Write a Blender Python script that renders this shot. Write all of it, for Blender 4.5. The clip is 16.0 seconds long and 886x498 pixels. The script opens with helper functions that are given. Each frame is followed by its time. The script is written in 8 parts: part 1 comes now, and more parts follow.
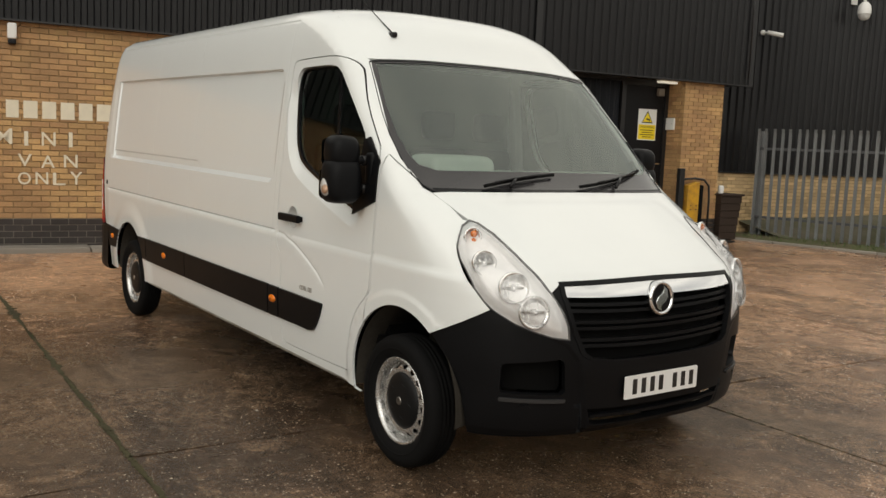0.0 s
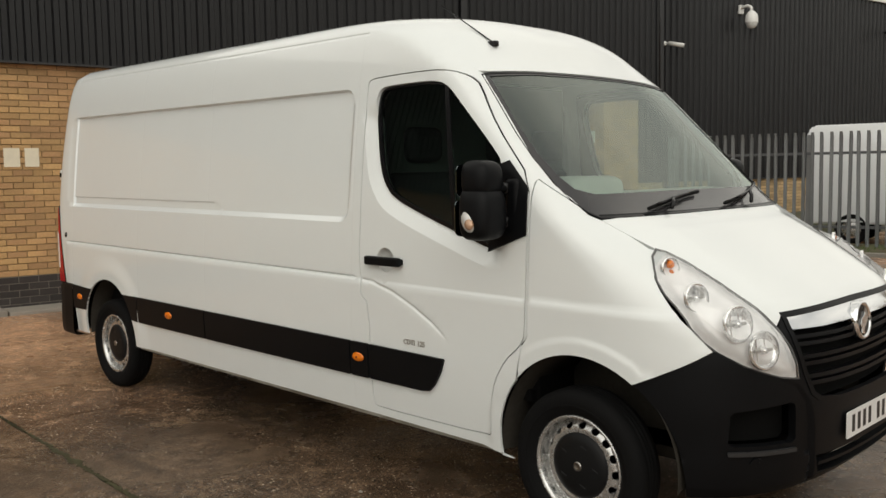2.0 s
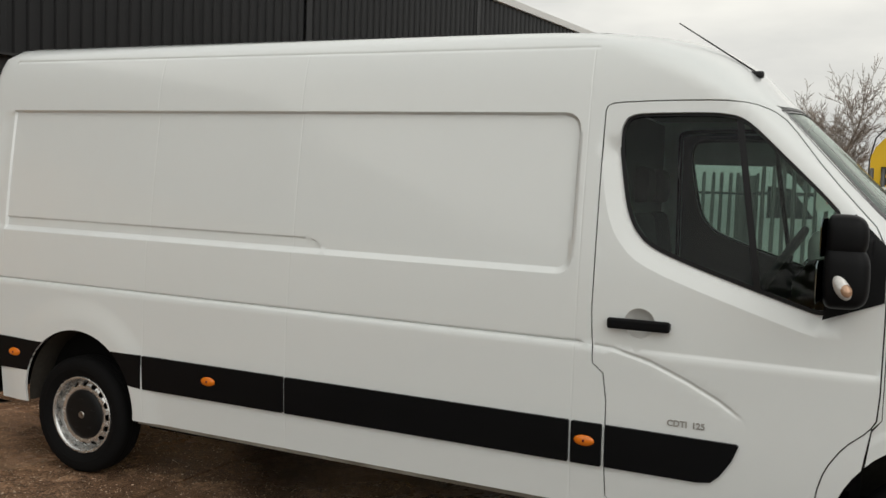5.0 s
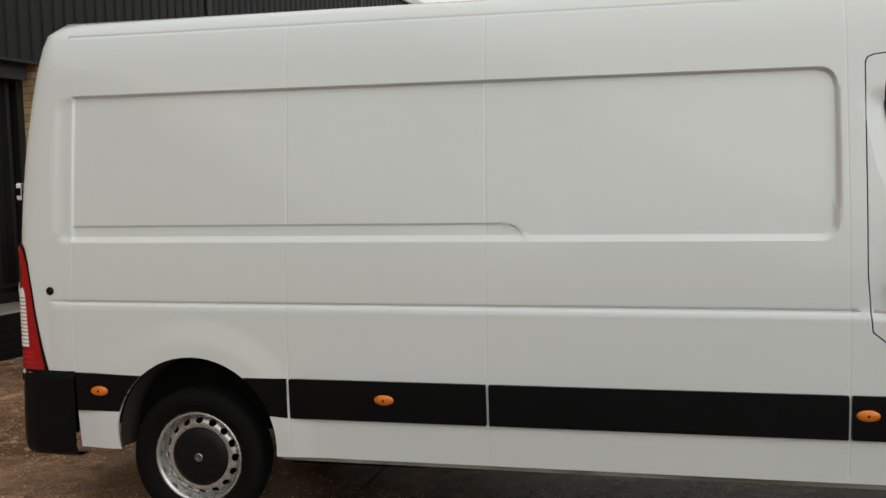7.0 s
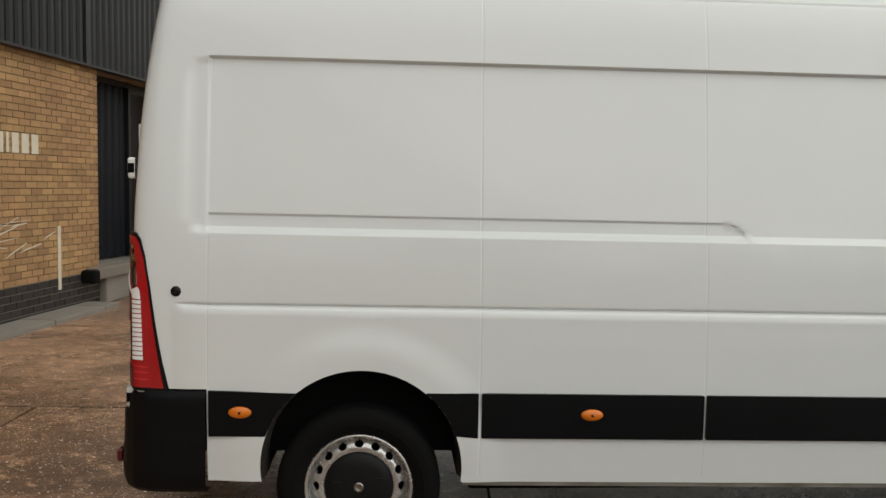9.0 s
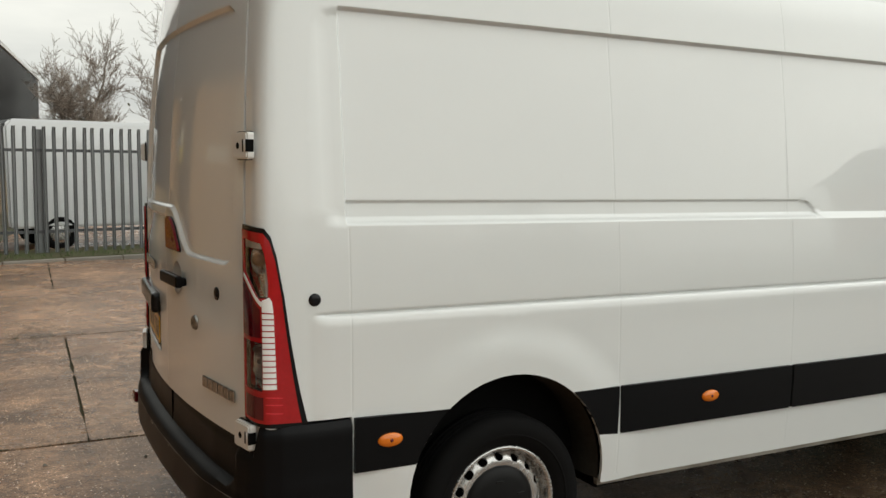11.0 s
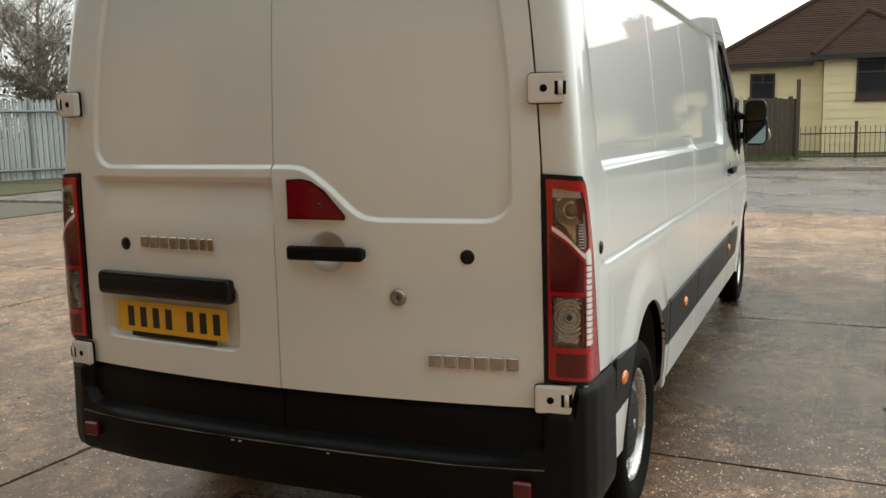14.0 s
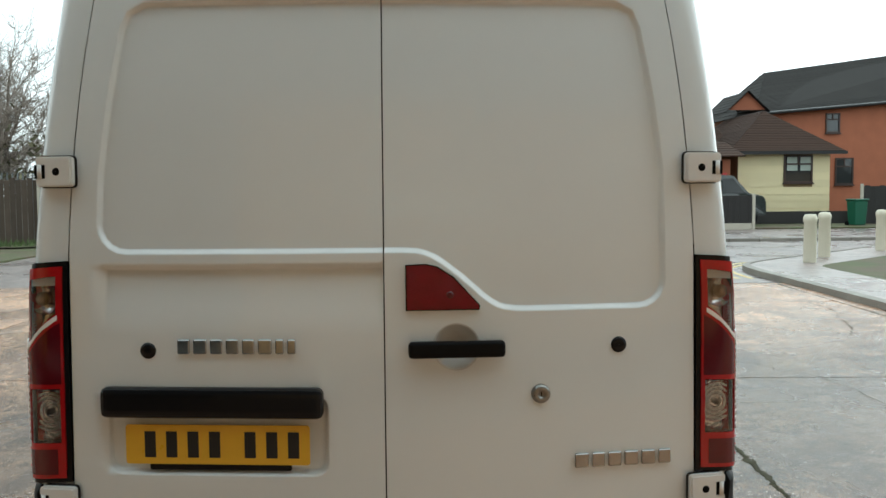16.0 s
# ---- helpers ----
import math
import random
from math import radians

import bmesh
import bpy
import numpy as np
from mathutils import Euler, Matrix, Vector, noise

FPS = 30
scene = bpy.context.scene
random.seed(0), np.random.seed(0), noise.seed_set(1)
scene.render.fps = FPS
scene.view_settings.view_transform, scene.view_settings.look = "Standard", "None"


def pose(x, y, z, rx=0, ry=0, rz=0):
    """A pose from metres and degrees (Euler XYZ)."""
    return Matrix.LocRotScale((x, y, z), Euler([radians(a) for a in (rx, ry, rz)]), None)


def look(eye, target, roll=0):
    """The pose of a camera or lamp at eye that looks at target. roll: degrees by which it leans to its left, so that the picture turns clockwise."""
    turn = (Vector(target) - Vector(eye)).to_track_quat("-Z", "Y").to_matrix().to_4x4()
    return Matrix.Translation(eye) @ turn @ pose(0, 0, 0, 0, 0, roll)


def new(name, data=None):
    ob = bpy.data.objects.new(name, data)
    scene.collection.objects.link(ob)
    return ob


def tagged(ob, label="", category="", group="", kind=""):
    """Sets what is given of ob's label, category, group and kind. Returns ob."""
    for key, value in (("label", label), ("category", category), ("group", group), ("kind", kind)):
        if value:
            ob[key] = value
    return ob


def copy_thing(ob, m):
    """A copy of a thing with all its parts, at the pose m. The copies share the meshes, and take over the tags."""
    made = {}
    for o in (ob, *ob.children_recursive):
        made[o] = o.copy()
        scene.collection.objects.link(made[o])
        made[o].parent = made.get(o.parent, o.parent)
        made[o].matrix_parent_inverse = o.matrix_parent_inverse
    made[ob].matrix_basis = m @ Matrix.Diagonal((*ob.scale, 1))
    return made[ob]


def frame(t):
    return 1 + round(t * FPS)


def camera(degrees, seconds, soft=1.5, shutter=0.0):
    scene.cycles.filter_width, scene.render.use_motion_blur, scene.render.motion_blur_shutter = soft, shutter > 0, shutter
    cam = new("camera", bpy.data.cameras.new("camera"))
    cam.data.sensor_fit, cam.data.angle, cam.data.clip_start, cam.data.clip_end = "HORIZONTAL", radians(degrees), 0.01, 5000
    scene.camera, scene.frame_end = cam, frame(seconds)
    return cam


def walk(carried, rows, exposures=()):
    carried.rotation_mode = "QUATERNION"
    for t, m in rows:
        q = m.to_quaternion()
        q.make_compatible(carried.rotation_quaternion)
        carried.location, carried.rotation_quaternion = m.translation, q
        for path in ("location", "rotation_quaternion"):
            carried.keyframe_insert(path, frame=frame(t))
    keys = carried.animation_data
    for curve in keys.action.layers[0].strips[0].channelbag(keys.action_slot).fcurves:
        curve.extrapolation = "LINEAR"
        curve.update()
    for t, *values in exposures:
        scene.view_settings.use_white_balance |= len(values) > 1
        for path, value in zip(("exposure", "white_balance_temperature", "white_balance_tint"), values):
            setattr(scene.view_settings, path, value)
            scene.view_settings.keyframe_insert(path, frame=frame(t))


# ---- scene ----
cam = camera(52.2, 16.0)
PATH = [
    (0, (8.024, -3.411, 1.621), (6.414, -2.247, 1.391), 2.4),
    (0.5, (7.712, -3.495, 1.603), (6.109, -2.313, 1.416), 2.6),
    (1, (7.358, -3.665, 1.597), (5.749, -2.49, 1.428), 2.0),
    (1.5, (7.023, -3.904, 1.615), (5.505, -2.623, 1.383), -0.0),
    (2, (6.594, -4.039, 1.604), (5.189, -2.627, 1.431), -1.0),
    (2.5, (6.206, -4.208, 1.647), (4.838, -2.761, 1.454), -0.5),
    (3, (5.801, -4.359, 1.668), (4.468, -2.89, 1.414), -1.8),
    (3.5, (5.321, -4.452, 1.715), (4.068, -2.901, 1.56), -1.7),
    (3.7, (5.152, -4.501, 1.74), (3.948, -2.91, 1.593), -0.2),
    (5.8, (3.178, -4.827, 1.58), (2.526, -2.94, 1.468), -0.9),
    (6, (2.983, -4.814, 1.555), (2.354, -2.918, 1.453), -1.4),
    (6.5, (2.512, -4.833, 1.568), (1.939, -2.919, 1.485), -0.2),
    (7, (2.047, -4.867, 1.613), (1.632, -2.917, 1.466), -1.5),
    (7.5, (1.568, -4.847, 1.588), (1.266, -2.876, 1.444), -1.1),
    (8, (1.034, -4.838, 1.541), (0.917, -2.844, 1.439), -1.4),
    (8.5, (0.608, -4.771, 1.573), (0.602, -2.776, 1.441), -1.4),
    (9, (0.131, -4.6, 1.57), (0.241, -2.608, 1.429), 0.8),
    (9.3, (-0.183, -4.518, 1.573), (0.076, -2.539, 1.445), 0.7),
    (9.4, (-0.276, -4.493, 1.571), (0.05, -2.527, 1.403), -0.5),
    (9.5, (-0.354, -4.461, 1.559), (0.007, -2.501, 1.395), 0.2),
    (10, (-0.813, -4.178, 1.536), (-0.292, -2.258, 1.323), -0.5),
    (10.2, (-0.981, -4.08, 1.559), (-0.388, -2.18, 1.366), -0.5),
    (12.3, (-2.678, -2.934, 1.543), (-1.232, -1.574, 1.301), 1.1),
    (12.5, (-2.79, -2.786, 1.514), (-1.275, -1.502, 1.277), 1.0),
    (13, (-3.071, -2.403, 1.536), (-1.413, -1.307, 1.318), 1.6),
    (13.5, (-3.32, -2.091, 1.547), (-1.57, -1.155, 1.296), -0.6),
    (14, (-3.446, -1.648, 1.534), (-1.626, -0.868, 1.254), -1.3),
    (14.5, (-3.543, -1.264, 1.51), (-1.633, -0.712, 1.291), -0.3),
    (15, (-3.549, -0.832, 1.522), (-1.586, -0.503, 1.329), 0.7),
    (15.5, (-3.475, -0.483, 1.541), (-1.499, -0.238, 1.354), 2.1),
    (16, (-3.448, -0.091, 1.561), (-1.453, -0.149, 1.433), -0.5),
]
# seconds, stops, kelvin, tint: the clip's camera sets itself anew as it goes round
STOPS = ((0.0, 0.0, 6950, 8), (2.0, 0.0, 6850, 7), (2.5, -0.17, 6800, 7), (3.0, -0.04, 6800, 7), (3.5, 0.0, 6750, 7), (6.0, -0.31, 6500, 7), (7.0, -0.29, 6500, 7), (7.5, -0.24, 6500, 7), (8.0, -0.14, 6550, 8), (8.5, -0.20, 6550, 7), (9.5, -0.20, 6500, 7), (10.0, -0.15, 6520, 6), (10.5, -0.06, 6550, 5), (12.5, 0.0, 6600, 3), (13.5, 0.12, 6600, 3),
         (14.0, 0.45, 6350, 1), (14.5, 0.80, 5850, -3), (15.0, 0.74, 5850, -4), (15.5, 0.66, 5750, -5), (16.0, 0.62, 5650, -5))
walk(cam, [(t, look(eye, target, roll)) for t, eye, target, roll in PATH], STOPS)


# ---- light: a bright overcast sky, with a wide soft sun behind the cloud ----
world = bpy.data.worlds.new("sky")
scene.world = world
world.use_nodes = True
wt = world.node_tree
sky = wt.nodes.new("ShaderNodeTexSky")
sky.sky_type, sky.sun_disc = "NISHITA", False
sky.sun_elevation, sky.sun_rotation = radians(38), radians(120)
sky.air_density, sky.dust_density, sky.ozone_density = 1.0, 4.0, 1.0
grey = wt.nodes.new("ShaderNodeHueSaturation")
grey.inputs["Saturation"].default_value = 0.10
cloud_at = wt.nodes.new("ShaderNodeTexCoord")
cloud_map = wt.nodes.new("ShaderNodeMapping")
cloud_map.inputs["Scale"].default_value = (1.0, 1.0, 3.2)
cloud = wt.nodes.new("ShaderNodeTexNoise")
cloud.inputs["Scale"].default_value, cloud.inputs["Detail"].default_value = 2.2, 6.0
cloud_ramp = wt.nodes.new("ShaderNodeValToRGB")
cloud_ramp.color_ramp.elements[0].position, cloud_ramp.color_ramp.elements[0].color = 0.30, (0.62, 0.64, 0.67, 1)
cloud_ramp.color_ramp.elements[1].position, cloud_ramp.color_ramp.elements[1].color = 0.68, (1.18, 1.17, 1.15, 1)
mix = wt.nodes.new("ShaderNodeMix")
mix.data_type, mix.blend_type = "RGBA", "MIX"
mix.inputs[0].default_value = 0.72
even = wt.nodes.new("ShaderNodeMix")
even.data_type, even.blend_type = "RGBA", "MULTIPLY"
even.inputs[0].default_value = 1.0
wt.links.new(sky.outputs[0], grey.inputs["Color"])
wt.links.new(grey.outputs[0], mix.inputs[6])
mix.inputs[7].default_value = (9.85, 9.6, 9.2, 1)
wt.links.new(cloud_at.outputs["Generated"], cloud_map.inputs[0])
wt.links.new(cloud_map.outputs[0], cloud.inputs["Vector"])
wt.links.new(cloud.outputs["Fac"], cloud_ramp.inputs[0])
wt.links.new(mix.outputs[2], even.inputs[6])
wt.links.new(cloud_ramp.outputs[0], even.inputs[7])
wt.links.new(even.outputs[2], wt.nodes["Background"].inputs["Color"])
wt.nodes["Background"].inputs["Strength"].default_value = 0.12

sun = new("sun", bpy.data.lights.new("sun", "SUN"))
sun.data.energy, sun.data.angle, sun.data.color = 0.7, radians(75), (1.0, 0.97, 0.93)
sun.matrix_world = look((20, -30, 30), (0, 0, 0))


# ---- materials ----
def stuff(name, color, rough=0.5, metal=0.0, vary=0.12, scale=2.0, fine=40.0, bump=0.0, coat=0.0, rough_vary=0.1, spread=0.0, spec=0.5, tint=None, tint_scale=0.8):
    """A surface with broad and fine variation in colour and roughness. spread: how far single pieces differ; tint: a second colour in broad patches."""
    m = bpy.data.materials.new(name)
    m.use_nodes = True
    t = m.node_tree
    b = t.nodes["Principled BSDF"]
    n = t.nodes.new

    def noise_at(s, detail):
        node = n("ShaderNodeTexNoise")
        node.inputs["Scale"].default_value, node.inputs["Detail"].default_value = s, detail
        t.links.new(where.outputs["Position"], node.inputs["Vector"])
        return node.outputs["Fac"]

    def calc(op, a, c, d=None):
        node = n("ShaderNodeMath")
        node.operation = op
        for i, v in enumerate((a, c, d)):
            if v is None:
                continue
            if isinstance(v, (int, float)):
                node.inputs[i].default_value = v
            else:
                t.links.new(v, node.inputs[i])
        return node.outputs[0]

    where = n("ShaderNodeNewGeometry")
    broad, small = noise_at(scale, 4.0), noise_at(fine, 3.0)
    both = calc("ADD", calc("MULTIPLY", broad, 0.6), calc("MULTIPLY", small, 0.4))
    gain = calc("MULTIPLY_ADD", both, 2 * vary, 1 - vary)
    if spread:
        info = n("ShaderNodeObjectInfo")
        pick = calc("FRACT", calc("ADD", info.outputs["Random"], where.outputs["Random Per Island"]), 0.0)
        gain = calc("MULTIPLY", gain, calc("MULTIPLY_ADD", pick, 2 * spread, 1 - spread))
    colour = n("ShaderNodeMix")
    colour.data_type = "RGBA"
    colour.inputs[0].default_value = 0.0
    colour.inputs[6].default_value, colour.inputs[7].default_value = (*color, 1), (*(tint or color), 1)
    if tint:
        ramp = n("ShaderNodeMapRange")
        ramp.inputs[1].default_value, ramp.inputs[2].default_value = 0.42, 0.62
        t.links.new(noise_at(tint_scale, 5.0), ramp.inputs[0])
        amount = ramp.outputs[0]
        if spread:
            amount = calc("MAXIMUM", amount, calc("GREATER_THAN", calc("FRACT", calc("MULTIPLY", pick, 7.31), 0.0), 0.72))
        t.links.new(amount, colour.inputs[0])
    scaled = n("ShaderNodeVectorMath")
    scaled.operation = "SCALE"
    t.links.new(colour.outputs[2], scaled.inputs[0])
    t.links.new(gain, scaled.inputs["Scale"])
    t.links.new(scaled.outputs[0], b.inputs["Base Color"])
    t.links.new(calc("MULTIPLY_ADD", both, 2 * rough_vary, max(rough - rough_vary, 0.01)), b.inputs["Roughness"])
    b.inputs["Metallic"].default_value = metal
    b.inputs["Specular IOR Level"].default_value = spec
    b.inputs["Coat Weight"].default_value, b.inputs["Coat Roughness"].default_value = coat, 0.03
    if bump:
        bn = n("ShaderNodeBump")
        bn.inputs["Strength"].default_value, bn.inputs["Distance"].default_value = bump, 0.01
        t.links.new(both, bn.inputs["Height"])
        t.links.new(bn.outputs[0], b.inputs["Normal"])
    return m


def glass(name, tint, rough=0.0, mirror=1.0, ior=1.55, gloss=None):
    """A thin pane: clear, with the gloss of its surface."""
    m = bpy.data.materials.new(name)
    m.use_nodes = True
    t = m.node_tree
    t.nodes.remove(t.nodes["Principled BSDF"])
    clear, shine, fres, join = (t.nodes.new(k) for k in ("ShaderNodeBsdfTransparent", "ShaderNodeBsdfGlossy", "ShaderNodeFresnel", "ShaderNodeMixShader"))
    clear.inputs[0].default_value = (*tint, 1)
    shine.inputs[0].default_value = (*(gloss or (mirror, mirror, mirror)), 1)
    shine.inputs["Roughness"].default_value = rough
    fres.inputs["IOR"].default_value = ior
    t.links.new(fres.outputs[0], join.inputs[0])
    t.links.new(clear.outputs[0], join.inputs[1])
    t.links.new(shine.outputs[0], join.inputs[2])
    t.links.new(join.outputs[0], t.nodes["Material Output"].inputs[0])
    return m


white_paint = stuff("white van paint", (0.772, 0.802, 0.800), 0.30, vary=0.025, scale=1.2, fine=9, coat=1.0, rough_vary=0.03)
dirty_paint = stuff("grimy white sill paint", (0.34, 0.32, 0.28), 0.6, vary=0.5, scale=3, fine=40, tint=(0.16, 0.14, 0.11), tint_scale=2.5)
white_part = stuff("white painted metal part", (0.74, 0.74, 0.72), 0.32, vary=0.05, scale=8, fine=60, coat=0.5)
black_plastic = stuff("grained black bumper plastic", (0.0045, 0.0048, 0.0056), 0.42, vary=0.35, scale=3, fine=220, bump=0.06, spec=0.13)
ledge_plastic = stuff("paler bumper ledge", (0.030, 0.030, 0.031), 0.45, vary=0.3, scale=8, fine=120, spec=0.3)
lamp_seal = stuff("grey lamp seal", (0.10, 0.10, 0.10), 0.5, vary=0.2, scale=20)
lamp_shade = stuff("shaded lamp metal", (0.42, 0.41, 0.39), 0.3, metal=0.6, vary=0.2, scale=30)
scuffed_black = stuff("scuffed black plastic", (0.13, 0.13, 0.13), 0.6, vary=0.9, scale=14, fine=90)
gloss_black = stuff("gloss black plastic", (0.005, 0.005, 0.006), 0.24, vary=0.1, spec=0.28)
rubber = stuff("black rubber", (0.0060, 0.0060, 0.0062), 0.8, vary=0.3, scale=9, fine=90, bump=0.1, spec=0.10)
under_black = stuff("underbody black", (0.004, 0.004, 0.004), 0.9, vary=0.3, scale=5, spec=0.1)
steel_silver = stuff("silver painted steel", (0.60, 0.60, 0.59), 0.26, metal=0.8, vary=0.12, scale=14, fine=90)
chrome = stuff("chrome", (0.80, 0.81, 0.82), 0.10, metal=1.0, vary=0.03, rough_vary=0.03)
lamp_silver = stuff("lamp reflector", (0.92, 0.92, 0.92), 0.20, metal=0.8, vary=0.08, scale=20, rough_vary=0.05)
lamp_bezel = stuff("bright lamp bezel", (0.95, 0.95, 0.95), 0.22, metal=0.0, vary=0.08, scale=20)
amber = stuff("amber lens", (0.76, 0.19, 0.008), 0.16, vary=0.2, scale=60, coat=0.4)
red_lens = stuff("red lamp lens", (0.38, 0.006, 0.009), 0.12, vary=0.30, scale=30, fine=120, coat=0.25, rough_vary=0.05)
bright_red = stuff("bright red lens ridge", (0.62, 0.02, 0.03), 0.12, vary=0.2, scale=30, coat=0.5)
dark_red_lens = stuff("dark red lamp lens", (0.09, 0.001, 0.006), 0.12, vary=0.2, scale=30, fine=120, coat=0.25, rough_vary=0.05)
clear_lens = stuff("clear ribbed lamp lens", (0.50, 0.49, 0.47), 0.12, metal=0.35, vary=0.25, scale=40, fine=160, coat=1.0)
smoke_lens = stuff("smoky lamp lens", (0.60, 0.52, 0.46), 0.14, metal=0.75, vary=0.75, scale=32, fine=120, coat=0.6)
amber_smoke = stuff("amber bulb behind a clear lens", (0.44, 0.27, 0.17), 0.15, metal=0.4, vary=0.5, scale=40, fine=120, coat=0.6)
wind_glass = glass("laminated windscreen glass", (0.82, 0.90, 0.85), ior=2.15, gloss=(0.92, 1.0, 0.95))
side_glass = glass("tinted side glass", (0.50, 0.62, 0.56), ior=1.36)
lens_glass = glass("lamp cover glass", (0.96, 0.96, 0.96), ior=1.75)
mirror_glass = stuff("mirror glass", (0.22, 0.27, 0.28), 0.03, metal=1.0, vary=0.03, rough_vary=0.01)
cab_dark = stuff("dark cab cloth", (0.030, 0.030, 0.033), 0.85, vary=0.3, scale=12, fine=90)
bulkhead_grey = stuff("grey cab lining", (0.085, 0.095, 0.09), 0.7, vary=0.15, scale=3, fine=60)
dash_grey = stuff("pale grey dashboard plastic", (0.52, 0.57, 0.53), 0.5, vary=0.1, scale=6)
plate_white = stuff("white number plate", (0.75, 0.75, 0.74), 0.3, vary=0.06)
plate_yellow = stuff("yellow number plate", (0.78, 0.46, 0.03), 0.3, vary=0.08, scale=12)
ink_black = stuff("black lettering", (0.015, 0.015, 0.015), 0.4, vary=0.1)
letter_metal = stuff("chrome lettering", (0.36, 0.36, 0.355), 0.14, metal=1.0, vary=0.3, scale=40)
dull_metal = stuff("dull worn metal", (0.30, 0.29, 0.27), 0.3, metal=1.0, vary=0.3, scale=60)
arch_grey = stuff("dusty wheel-arch lining", (0.040, 0.036, 0.030), 0.9, vary=0.6, scale=5, fine=40, spec=0.1)
frit = stuff("black glass edge", (0.030, 0.029, 0.031), 0.22, vary=0.1, coat=0.4)



def worn_ground(name, dry, dark, wet, pebble, rough_lo, rough_hi, broad_scale, dry_and_lit=None, relief=0.42):
    """Old cast concrete or tarmac: broad stains, streaks, fine grain, bare pale stones, and a sheen where it is wet."""
    m = bpy.data.materials.new(name)
    m.use_nodes = True
    t = m.node_tree
    b = t.nodes["Principled BSDF"]
    where, info = t.nodes.new("ShaderNodeNewGeometry"), t.nodes.new("ShaderNodeObjectInfo")

    def link(a, c):
        t.links.new(a, c)

    def cloudy(s, detail, lo, hi, stretch=(1, 1, 1), rough=0.6, warp=0.0):
        at = t.nodes.new("ShaderNodeMapping")
        at.inputs["Scale"].default_value = stretch
        link(where.outputs["Position"], at.inputs[0])
        node, span = t.nodes.new("ShaderNodeTexNoise"), t.nodes.new("ShaderNodeMapRange")
        node.inputs["Scale"].default_value, node.inputs["Detail"].default_value, node.inputs["Roughness"].default_value = s, detail, rough
        node.inputs["Distortion"].default_value = warp
        span.inputs[1].default_value, span.inputs[2].default_value = lo, hi
        link(at.outputs[0], node.inputs["Vector"])
        link(node.outputs["Fac"], span.inputs[0])
        return span.outputs[0]

    def blend(fac, one, two, kind="MIX", amount=1.0):
        node = t.nodes.new("ShaderNodeMix")
        node.data_type, node.blend_type = "RGBA", kind
        if amount != 1.0:
            half = t.nodes.new("ShaderNodeMath")
            half.operation = "MULTIPLY"
            half.inputs[1].default_value = amount
            link(fac, half.inputs[0])
            fac = half.outputs[0]
        link(fac, node.inputs[0])
        for k, v in ((6, one), (7, two)):
            if isinstance(v, tuple):
                node.inputs[k].default_value = (*v, 1)
            else:
                link(v, node.inputs[k])
        return node.outputs[2]

    broad = cloudy(broad_scale, 9, 0.42, 0.60, warp=0.6)
    streak = cloudy(1.3, 9, 0.49, 0.62, (0.35, 1.0, 1.0), 0.7, 0.8)
    patch = cloudy(3.1, 9, 0.52, 0.62, rough=0.75, warp=0.4)
    grain = cloudy(60.0, 4, 0.42, 0.62, rough=0.75)
    mottle = cloudy(11.0, 7, 0.42, 0.62, rough=0.75)
    colour = blend(broad, dry, dark)
    colour = blend(streak, colour, wet, amount=0.85)
    colour = blend(patch, colour, tuple(1.50 * c for c in dry), amount=0.70)
    colour = blend(cloudy(5.5, 8, 0.53, 0.60, rough=0.7, warp=0.6), colour, tuple(0.62 * c for c in dark), amount=0.55)
    colour = blend(mottle, colour, tuple(0.50 * c for c in dark), amount=0.68)
    colour = blend(grain, colour, tuple(0.36 * c for c in dark), amount=0.74)
    for size, lo, hi, some in ((27.0, 0.15, 0.20, 0.74), (62.0, 0.18, 0.25, 0.60)):
        stones = t.nodes.new("ShaderNodeTexVoronoi")
        stones.inputs["Scale"].default_value = size
        link(where.outputs["Position"], stones.inputs["Vector"])
        near, pick, spots = (t.nodes.new(k) for k in ("ShaderNodeMapRange", "ShaderNodeMapRange", "ShaderNodeMath"))
        near.inputs[1].default_value, near.inputs[2].default_value, near.inputs[3].default_value, near.inputs[4].default_value = lo, hi, 1.0, 0.0
        pick.inputs[1].default_value, pick.inputs[2].default_value = some, some + 0.25
        part_of = t.nodes.new("ShaderNodeSeparateColor")
        link(stones.outputs["Color"], part_of.inputs[0])
        link(stones.outputs["Distance"], near.inputs[0])
        link(part_of.outputs[0], pick.inputs[0])
        spots.operation = "MULTIPLY"
        link(near.outputs[0], spots.inputs[0])
        link(pick.outputs[0], spots.inputs[1])
        colour = blend(spots.outputs[0], colour, pebble, amount=0.85)
    if dry_and_lit:
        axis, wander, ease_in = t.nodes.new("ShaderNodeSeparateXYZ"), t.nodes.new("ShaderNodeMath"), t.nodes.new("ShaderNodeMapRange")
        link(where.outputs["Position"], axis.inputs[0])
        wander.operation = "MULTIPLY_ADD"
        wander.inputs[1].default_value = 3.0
        # paler away from the van: partly drier by the warehouse, partly painted light
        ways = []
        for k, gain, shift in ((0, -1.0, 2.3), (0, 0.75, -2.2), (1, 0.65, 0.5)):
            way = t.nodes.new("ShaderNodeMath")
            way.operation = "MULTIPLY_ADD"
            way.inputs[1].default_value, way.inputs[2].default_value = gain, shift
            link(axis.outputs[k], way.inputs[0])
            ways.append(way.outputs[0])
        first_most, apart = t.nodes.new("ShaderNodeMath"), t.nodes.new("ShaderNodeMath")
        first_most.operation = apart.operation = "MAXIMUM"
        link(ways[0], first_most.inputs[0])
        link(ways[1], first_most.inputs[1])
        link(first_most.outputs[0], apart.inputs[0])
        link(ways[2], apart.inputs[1])
